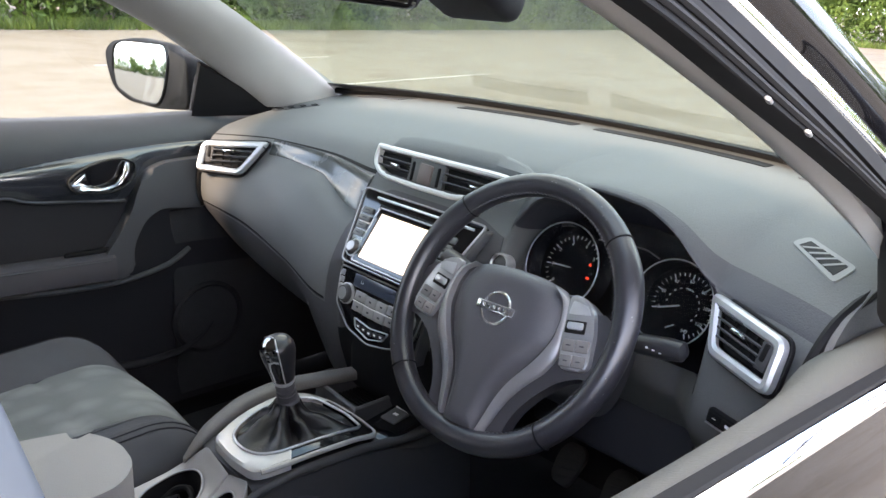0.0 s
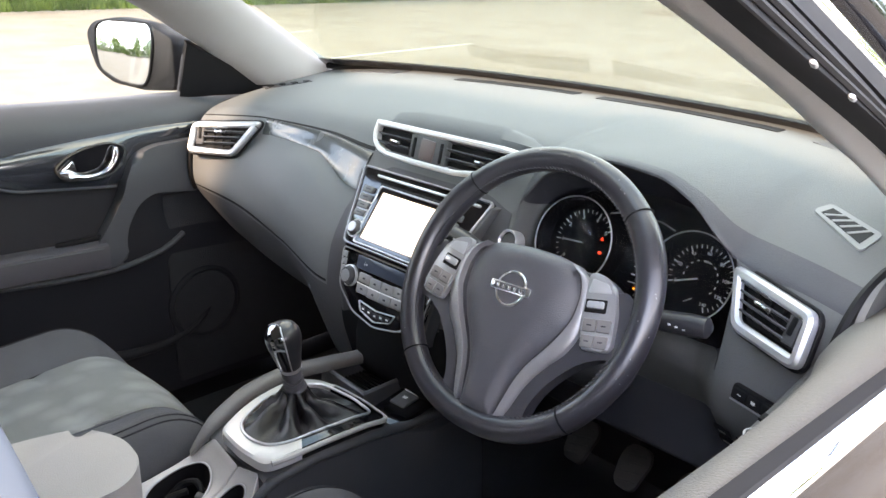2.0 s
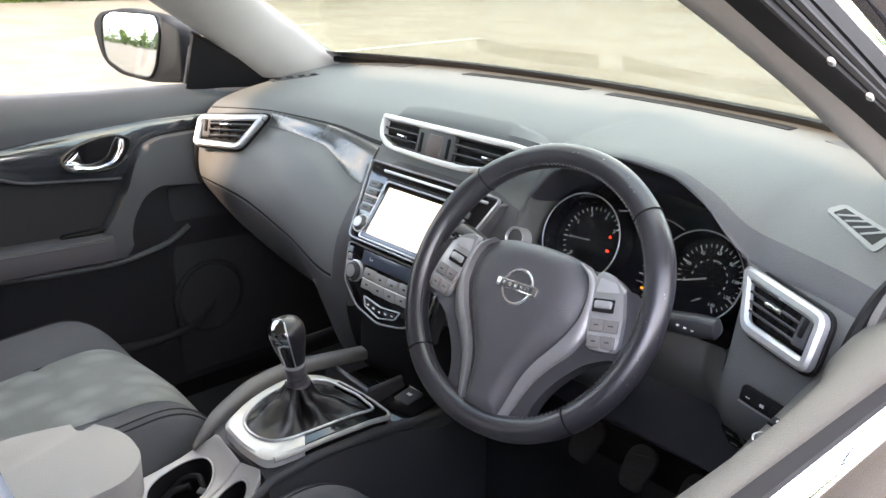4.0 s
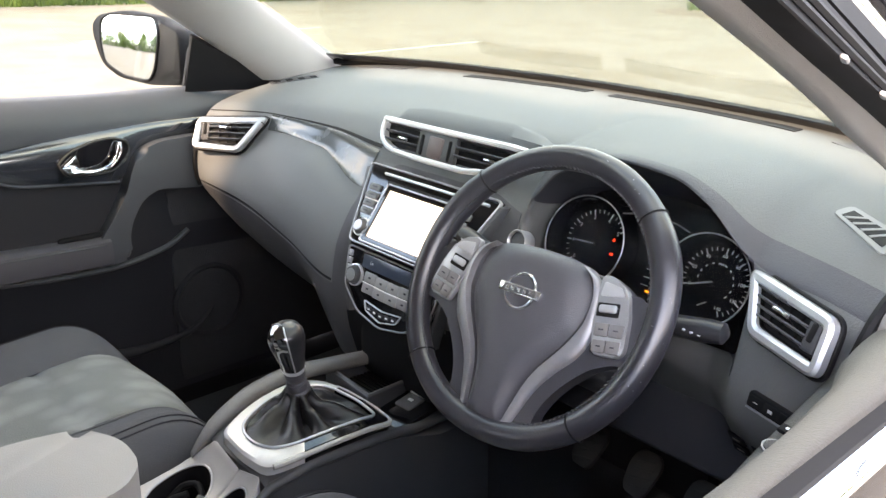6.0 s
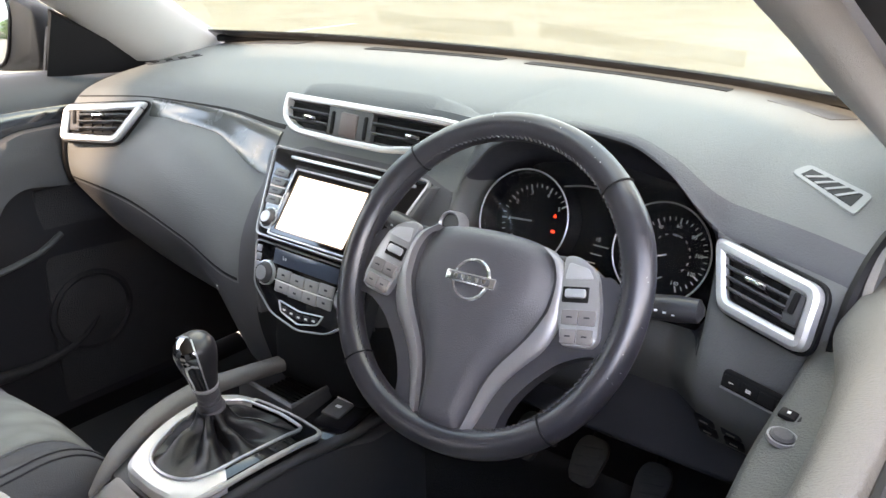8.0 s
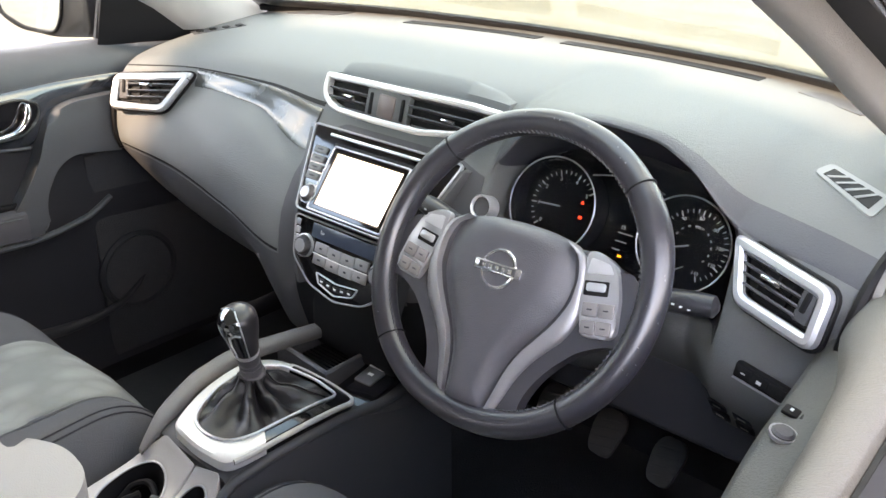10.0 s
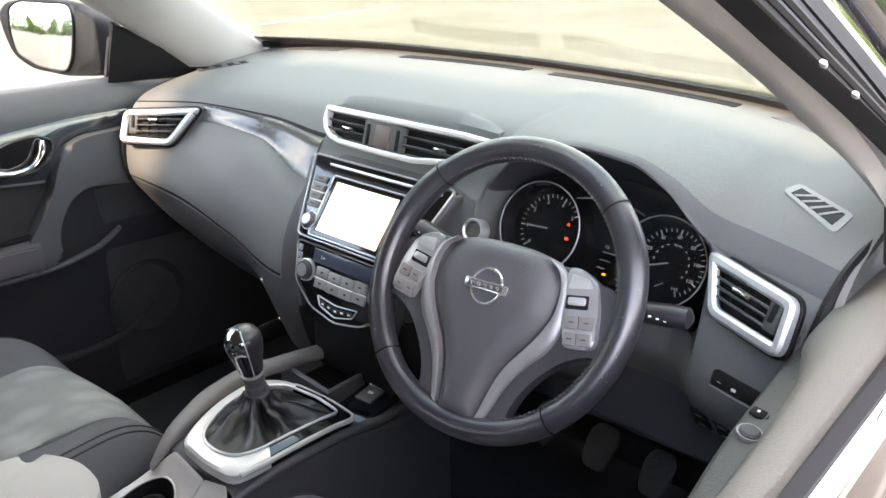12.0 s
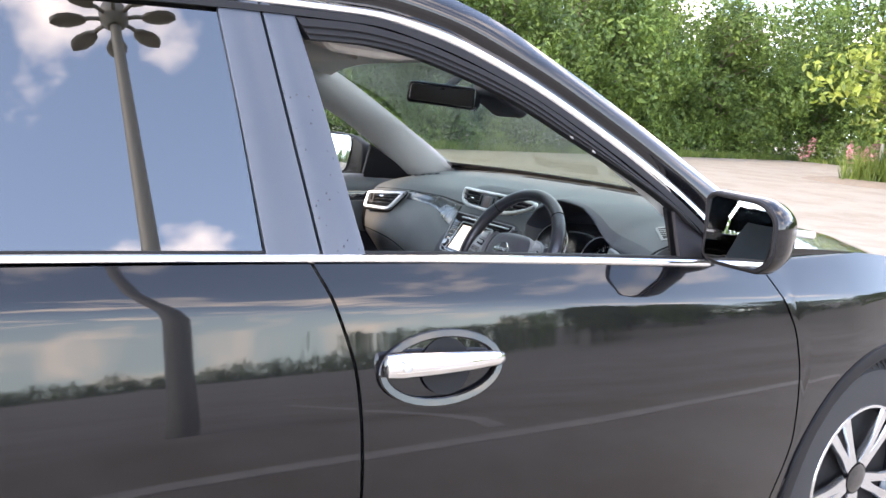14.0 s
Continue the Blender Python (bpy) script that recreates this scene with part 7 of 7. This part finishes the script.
# ---- door linings ----
def door_lining(s):
    d = empty("door_lining", "dark grey moulded door lining with chrome release", "door lining", (s * 0.76, 1.2, 0.5))
    # (x, z) from sill to foot, by y
    rows = []
    for k in range(40):
        y = 0.62 + 1.13 * k / 39
        b = belt_z(y)
        zf = b + float(hermite([(0.62, 0.004), (1.1, 0.006), (1.3, 0.009), (1.55, 0.018), (1.75, 0.016)], y))
        pr = [(0.838, zf), (0.815, zf + 0.004), (0.790, zf - 0.002), (0.770, zf - 0.030), (0.762, zf - 0.065), (0.770, zf - 0.10), (0.772, zf - 0.17), (0.765, zf - 0.25), (0.760, zf - 0.31), (0.758, zf - 0.36), (0.768, zf - 0.42), (0.770, 0.50), (0.76, 0.36), (0.82, 0.36)]
        rows.append([(s * x, y, z) for x, z in pr])
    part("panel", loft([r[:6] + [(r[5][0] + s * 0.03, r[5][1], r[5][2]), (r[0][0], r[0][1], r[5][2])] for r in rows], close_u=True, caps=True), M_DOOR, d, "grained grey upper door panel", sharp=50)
    part("lower_panel", loft([r[5:] + [(r[-1][0], r[-1][1], r[5][2])] for r in rows], close_u=True, caps=True), M_LOWER, d, "dark lower door panel", sharp=50)
    # pewter strip running back from the end vent and widening round the release
    strip = []
    for k in range(60):
        y = 0.75 + 0.80 * k / 59
        hi = float(hermite([(0.75, 0.985), (1.09, 1.006), (1.21, 1.018), (1.33, 1.028), (1.46, 1.034), (1.566, 1.034)], y))
        lo = float(hermite([(0.75, 0.950), (1.0, 0.953), (1.096, 0.950), (1.136, 0.936), (1.224, 0.926), (1.335, 0.914), (1.362, 0.928), (1.385, 0.962), (1.41, 0.982), (1.444, 0.992), (1.55, 0.999)], y))
        strip.append([(s * (0.764 - o), y, z) for z, o in ((hi, -0.004), (hi, 0.004), (hi - 0.004, 0.007), (hi * 0.5 + lo * 0.5, 0.009), (lo + 0.004, 0.007), (lo, 0.004), (lo, -0.004))])
    part("trim_strip", loft(strip, close_u=True, caps=True), M_STRIP, d, "dark glossy trim strip")
    part("strip_edge", tube([(s * 0.758, 0.76 + 0.585 * k / 24, float(hermite([(0.75, 0.950), (1.0, 0.953), (1.096, 0.950), (1.136, 0.936), (1.224, 0.926), (1.335, 0.914)], 0.76 + 0.585 * k / 24)) - 0.002) for k in range(25)], 0.003, 8), M_DOOR, d, "soft lower edge of the strip")
    fr = plane_frame((s * 0.7555, 1.292, 0.974), (0, -s, 0), (0, 0, 1))
    bowl = [(-0.078, -0.002), (-0.046, 0.023), (0.003, 0.038), (0.048, 0.041), (0.082, 0.026), (0.077, -0.006), (0.042, -0.036), (-0.008, -0.039), (-0.064, -0.030)]
    bowl = round_poly((bowl[::-1] if s < 0 else [(-x, y) for x, y in bowl]), 0.020, 5)
    part("release_bowl", prism(bowl, 0.004, fr), M_GLOSS, d, "black oval bowl")
    part("release_rim", ring(bowl, 0.004, 0.009, fr, 0.0015), M_PEWTER, d, "dark polished rim")
    lv = [(-0.068, -0.012, 0.010), (-0.045, -0.021, 0.014), (-0.010, -0.026, 0.016), (0.024, -0.020, 0.018), (0.046, 0.002, 0.018), (0.056, 0.028, 0.012)]
    part("release_lever", tube([fr @ Vector((x * (1 if s < 0 else -1), y, z)) for x, y, z in smooth_line(lv, 18)], [0.006, 0.014, 0.017, 0.015, 0.011, 0.008, 0.007, 0.006, 0.006, 0.006, 0.0065, 0.007, 0.008, 0.009, 0.010, 0.011, 0.010, 0.006], 12, squash=0.7), M_CHROME, d, "chrome door release")
    fan = round_poly([(-0.070, -0.012), (-0.038, 0.014), (-0.034, -0.006), (-0.030, -0.022), (-0.060, -0.022)][::-1], 0.006, 3)
    part("release_fan", prism(fan if s < 0 else [(-x, y) for x, y in fan[::-1]], 0.006, fr @ pose(0, 0, 0.006), 0.003), M_CHROME, d, "chrome thumb plate of the release")
    # padded block under the strip, narrowing into the grab handle that meets the armrest
    blk = [(1.362, 0.935), (1.384, 0.978), (1.430, 0.996), (1.540, 1.000), (1.553, 0.935), (1.540, 0.874), (1.420, 0.889), (1.381, 0.869), (1.353, 0.822), (1.344, 0.784), (1.350, 0.742), (1.272, 0.726), (1.267, 0.761), (1.281, 0.797), (1.316, 0.841), (1.349, 0.894)]
    fg_ = plane_frame((s * 0.768, 1.40, 0.87), (0, -s, 0), (0, 0, 1))
    bp_ = round_poly([(-s * (y - 1.40), z - 0.87) for y, z in (blk[::-1] if s < 0 else blk)], 0.020, 4)
    hb = prism(bp_, 0.038, fg_, 0.013, 4)
    part("grab_handle", hb, M_DOOR, d, "grey padded block and grab handle", sharp=60)
    arm = []
    for k in range(20):
        y = 0.70 + 0.60 * k / 19
        z = float(hermite([(0.7, 0.815), (1.1, 0.803), (1.3, 0.795)], y))
        arm.append([(s * x, y, z + dz) for x, dz in ((0.775, 0.002), (0.735, 0.004), (0.722, -0.004), (0.718, -0.030), (0.722, -0.056), (0.745, -0.070), (0.775, -0.072))])
    part("armrest", loft(arm, close_u=True, caps=True), M_LEATHER, d, "black padded armrest")
    part("armrest_seam", tube([(s * 0.7205, 0.71 + 0.58 * k / 16, float(hermite([(0.7, 0.815), (1.1, 0.803), (1.3, 0.795)], 0.71 + 0.58 * k / 16)) - 0.010) for k in range(17)], 0.0018, 6), M_DOOR, d, "stitched armrest seam")
    part("pull_cup", rbox(0.012, 0.10, 0.012, pose(s * 0.745, 1.245, 0.806), 0.004), M_DARK, d, "dark pull cup in the armrest")
    part("lower_ledge", tube(smooth_line([(s * 0.748, 0.75, 0.752), (s * 0.745, 1.065, 0.739), (s * 0.745, 1.175, 0.727), (s * 0.745, 1.298, 0.722), (s * 0.750, 1.435, 0.741), (s * 0.760, 1.495, 0.770)], 24), 0.007, 8), M_DOOR, d, "curved ledge under the armrest")
    spk = plane_frame((s * 0.766, 1.540, 0.575), (0, -s, 0), (0, 0, 1))
    part("speaker_ring", lathe([(0.098, 0.0), (0.097, 0.008), (0.088, 0.012), (0.082, 0.006), (0.080, 0.002)], 40, spk), M_LOWER, d, "round speaker grille")
    part("lower_pocket", tube(smooth_line([(s * 0.735, 0.80, 0.53), (s * 0.730, 1.2, 0.522), (s * 0.738, 1.38, 0.505), (s * 0.748, 1.46, 0.508), (s * 0.757, 1.52, 0.530), (s * 0.766, 1.56, 0.565)], 24), [0.014] * 14 + [0.0135, 0.013, 0.012, 0.011, 0.010, 0.009, 0.008, 0.007, 0.006, 0.004], 10), M_LOWER, d, "door pocket edge")
    part("window_seal", tube([(s * (0.846), y, belt_z(y) - 0.002) for y in (0.64 + 0.97 * k / 16 for k in range(17))], 0.008, 8), M_RUBBER, d, "black rubber window seal")
    part("corner_cover", loft([[(s * 0.790, 1.53, 1.085), (s * 0.785, 1.53, 1.10), (s * 0.735, 1.53, 1.215), (s * 0.745, 1.53, 1.225)], [(s * 0.785, 1.62, 1.085), (s * 0.775, 1.62, 1.10), (s * 0.745, 1.62, 1.17), (s * 0.755, 1.62, 1.18)], [(s * 0.775, 1.74, 1.08), (s * 0.765, 1.74, 1.09), (s * 0.757, 1.74, 1.112), (s * 0.768, 1.74, 1.118)], [(s * 0.772, 1.90, 1.09), (s * 0.760, 1.90, 1.10), (s * 0.748, 1.90, 1.130), (s * 0.762, 1.90, 1.136)]], close_u=True, caps=True), M_DARK, d, "black mirror corner cover")
    return d


door_lining(-1)
drv = empty("door_lining", "dark grey driver's door lining with rolled sill and switch pod", "door lining", (0.76, 1.2, 0.5))
rows = []
for k in range(46):
    y = 0.62 + 1.17 * k / 45
    zf = belt_z(y) - 0.008
    px = float(hermite([(0.62, 0.030), (1.10, 0.030), (1.36, 0.012), (1.50, -0.018), (1.62, -0.022), (1.79, -0.012)], y))
    pod = float(hermite([(0.62, 0.935), (1.15, 0.945), (1.38, 0.962), (1.55, 0.985), (1.70, 1.00), (1.79, 1.00)], y))
    pin = float(hermite([(0.62, 0.715), (1.15, 0.716), (1.38, 0.703), (1.55, 0.705), (1.66, 0.715), (1.79, 0.73)], y))
    pr = [(0.838, zf - 0.02), (0.820, zf - 0.013), (0.814, zf - 0.004), (0.798 + px * 0.4, zf - 0.003), (0.774 + px * 0.4, zf - 0.013), (0.752 + px * 0.8, zf - 0.034), (0.745 + px, zf - 0.055), (0.752 + px * 0.8, zf - 0.09), (0.752, pod + 0.012),
          (pin + 0.022, pod + 0.004), (pin + 0.008, pod - 0.002), (pin, pod - 0.014), (pin + 0.004, pod - 0.04), (pin + 0.03, pod - 0.09), (0.765, 0.78), (0.770, 0.50), (0.76, 0.36), (0.82, 0.36)]
    rows.append([(x, y, z) for x, z in pr])
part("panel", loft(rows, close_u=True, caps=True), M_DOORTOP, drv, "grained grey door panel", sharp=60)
part("window_seal", tube([(0.8235, y, belt_z(y) - 0.015) for y in (0.64 + 0.97 * k / 16 for k in range(17))], 0.0055, 8), M_RUBBER, drv, "black rubber window seal")
part("window_seal", tube([(0.8325, y, belt_z(y) - 0.010) for y in (0.64 + 0.97 * k / 16 for k in range(17))], 0.0042, 8), M_TRIM, drv, "black rubber window seal")
part("corner_cover", loft([[(0.815, 1.552, 1.075), (0.805, 1.552, 1.09), (0.770, 1.552, 1.185), (0.780, 1.552, 1.195)], [(0.808, 1.62, 1.075), (0.798, 1.62, 1.09), (0.775, 1.62, 1.145), (0.785, 1.62, 1.155)], [(0.800, 1.70, 1.07), (0.790, 1.70, 1.08), (0.785, 1.70, 1.09), (0.795, 1.70, 1.095)]], close_u=True, caps=True), M_DARK, drv, "black mirror corner cover")
fsw = plane_frame((0.727, 1.352, 0.9655), (0.06, 1.0, 0.06), (-1.0, 0.06, 0.12))
swd = empty("mirror_switch", "window and mirror switches on the driver's door", "switch panel", (0.72, 1.34, 0.96))
part("knob", lathe([(0.0105, -0.004), (0.0105, 0.003), (0.008, 0.005), (0.0005, 0.005)], 24, fsw @ pose(0.0, 0.0, 0.001)), M_PLASTIC, swd, "round mirror knob")
part("knob_ring", lathe([(0.0130, -0.002), (0.0130, 0.002), (0.0112, 0.002), (0.0112, -0.002)], 24, fsw @ pose(0.0, 0.0, 0.001), open_ends=True), M_SILVER_D, swd)
for k in range(2):
    part("key", rbox(0.014, 0.016, 0.005, fsw @ pose(0.038, 0.008 - 0.017 * k, -0.0005), 0.002), M_DARK, swd)
    part("key_print", rbox(0.004, 0.003, 0.0005, fsw @ pose(0.038, 0.008 - 0.017 * k, 0.0023), 0), M_WHITE, swd)

# ---- pillars, roof lining, mirror, visors ----
def pillar_trim(s):
    A = smooth_line([(0.745, 1.95, 1.125), (0.700, 1.72, 1.258 if s > 0 else 1.252), (0.632, 1.535, 1.362 if s > 0 else 1.346), (0.590, 1.278, 1.480), (0.575, 1.15, 1.525)], 24)
    if s > 0:
        B = smooth_line([(0.775, 1.66, 1.090), (0.738, 1.52, 1.205), (0.700, 1.38, 1.300), (0.650, 1.10, 1.428), (0.625, 0.95, 1.478)], 24)
    else:
        B = smooth_line([(0.762, 1.72, 1.105), (0.738, 1.53, 1.228), (0.700, 1.38, 1.314), (0.650, 1.10, 1.436), (0.625, 0.95, 1.486)], 24)
    rows = []
    for k, (a, c) in enumerate(zip(A, B)):
        a, c = Vector(a), Vector(c)
        m = (a + c) / 2
        inn = Vector((-0.058 if s > 0 else -0.030, -0.012, -0.006)) * (min(1.0, 0.25 + k / 9.0) if s > 0 else 1.0)
        rows.append([a + Vector((0.012, 0.01, 0.012)), a, a.lerp(c, 0.12) + inn * 0.45, a.lerp(c, 0.3) + inn * 0.9, m + inn, a.lerp(c, 0.75) + inn * 0.8, a.lerp(c, 0.92) + inn * 0.35, c, c + Vector((0.014, 0.004, 0.01))])
    rows = [[(s * p.x, p.y, p.z) for p in r] for r in rows]
    pt = thing("pillar_trim", loft(rows, close_u=True, caps=True), M_PILLAR, "light grey windscreen pillar trim", "pillar trim", "pillar trims", sharp=60)
    return pt


pillar_trim(-1)
pillar_trim(1)
head = []
for i in range(16):
    y = -1.7 + 2.97 * i / 15
    e = float(hermite([(-1.7, 1.48), (-0.5, 1.56), (0.6, 1.565), (0.9, 1.535), (1.27, 1.468)], y))
    c = float(hermite([(-1.7, 1.52), (-0.5, 1.61), (0.6, 1.62), (0.9, 1.585), (1.27, 1.508)], y))
    w = float(hermite([(-1.7, 0.56), (0.6, 0.655), (0.95, 0.64), (1.27, 0.570)], y))
    head.append([(u * w, y, e + (c - e) * (1 - u ** 4)) for u in (k / 10 for k in range(-10, 11))])
hl = thing("roof_lining", loft(head), M_HEAD, "beige-grey cloth roof lining", "ceiling", kind="structure")
solid(hl, 0.012, 1)
for s in (1, -1):
    vz = empty("sun_visor", "beige-grey sun visor folded up", "sun visor", (s * 0.33, 1.1, 1.53), "sun visors")
    part("flap", rbox(0.38, 0.16, 0.018, pose(s * 0.34, 1.09, 1.532, -14, 0, 0), 0.008, 3), M_HEAD, vz)
    part("visor_label", rbox(0.09, 0.03, 0.0006, pose(s * 0.36, 1.06, 1.5285, -14, 0, 0), 0), M_WHITE, vz, "pale label with no legible words")
    gh = empty("roof_grab_handle", "dark rail above the door opening", "grab handle", (s * 0.6, 0.8, 1.5), "roof handles")
    part("bar", tube(smooth_line([(s * 0.645, 0.70, 1.505), (s * 0.615, 0.74, 1.49), (s * 0.612, 0.88, 1.485), (s * 0.640, 0.92, 1.492)], 12), 0.011, 8), M_HEAD, gh)
rvm = empty("rear_view_mirror", "black-framed interior rear-view mirror", "mirror", (0.08, 1.33, 1.43))
a_, c_ = Vector((-0.030, 1.282, 1.425)), Vector((0.190, 1.378, 1.412))
fm = plane_frame((a_ + c_) / 2, (c_ - a_), (0, 0.1, 1))
mo = round_poly([(-0.122, -0.030), (0.122, -0.030), (0.118, 0.034), (-0.118, 0.034)], 0.014, 5)
part("housing", prism([(x * 0.96, y * 0.95) for x, y in mo][::-1], 0.028, fm @ pose(0, 0, -0.004) @ Matrix.Diagonal((1, 1, -1, 1)), 0.010, 3), M_LOWER, rvm, "black mirror housing")
part("bezel", ring(mo, 0.008, 0.010, fm @ pose(0, 0, -0.006), 0.002), M_GLOSS, rvm)
part("glass", prism(inset_poly(mo, 0.007), 0.006, fm @ pose(0, 0, -0.005)), M_MIRROR, rvm, "mirror glass")
part("stem", tube([(0.08, 1.335, 1.43), (0.06, 1.38, 1.46), (0.045, 1.42, 1.485)], 0.012, 10), M_LOWER, rvm)
part("sensor_box", rbox(0.15, 0.13, 0.05, pose(0.20, 1.455, 1.418, -30, 0, 0), 0.02, 3), M_LOWER, rvm, "black sensor housing behind the mirror")
# rain spots on the door pillar and panel
rd_rng = random.Random(5)
spots_b = bmesh.new()
for k in range(26):
    z = rd_rng.uniform(1.12, 1.40)
    f = (z - 1.113) / (1.531 - 1.113)
    y = 0.722 - 0.094 * f - rd_rng.uniform(0.008, 0.075)
    r = rd_rng.uniform(0.0007, 0.0018)
    lathe([(r, 0.0), (r * 0.7, r * 0.35), (r * 0.1, r * 0.5)], 8, Matrix.Translation((side_x(z) + 0.0042, y, z)) @ pose(0, 0, 0, 0, 90 - 20, 0) @ Matrix.Diagonal((1.4, 1, 1, 1)), bm=spots_b)
thing("rain_spots", spots_b, M_GLOSS, "small rain drops on the door pillar", "water drops", kind="stuff")

gap_line = smooth_line([(0.742, 1.70, 1.088), (0.738, 1.62, 1.075), (0.732, 1.575, 1.055), (0.728, 1.54, 1.02), (0.726, 1.515, 0.975), (0.726, 1.51, 0.93), (0.728, 1.52, 0.885)], 30)
part("dash_end_seal", tube([(-x + 0.002, y, z) for x, y, z in gap_line], 0.006, 8), M_DARK, dashboard, "black gap seal between dash and door")
part("dash_end_seal", tube(gap_line, 0.0075, 8), M_DARK, dashboard, "black gap seal between dash and door")

# dust specks on the leather rim
dust_rng = random.Random(9)
dust = bmesh.new()
for k in range(50):
    a, b_ = dust_rng.uniform(-0.7, 3.8), dust_rng.uniform(0.1, 1.6)
    rr_ = R0 + R1 * 1.02 * math.cos(b_)
    rbox(0.0007, 0.0006, 0.0003, SW_M @ pose(rr_ * math.cos(a), rr_ * math.sin(a), R1 * 1.08 * math.sin(b_), 0, 0, dust_rng.uniform(0, 360)), 0, bm=dust)
thing("dust_specks", dust, M_WHITE, "pale dust specks on the steering wheel rim", "dust", kind="stuff")
part("readout_figure", text_mesh("Lo", 0.0085, fl_ @ pose(-0.052, -0.018, 0.0072)), M_LCDTEXT, climate, "dim temperature readout")
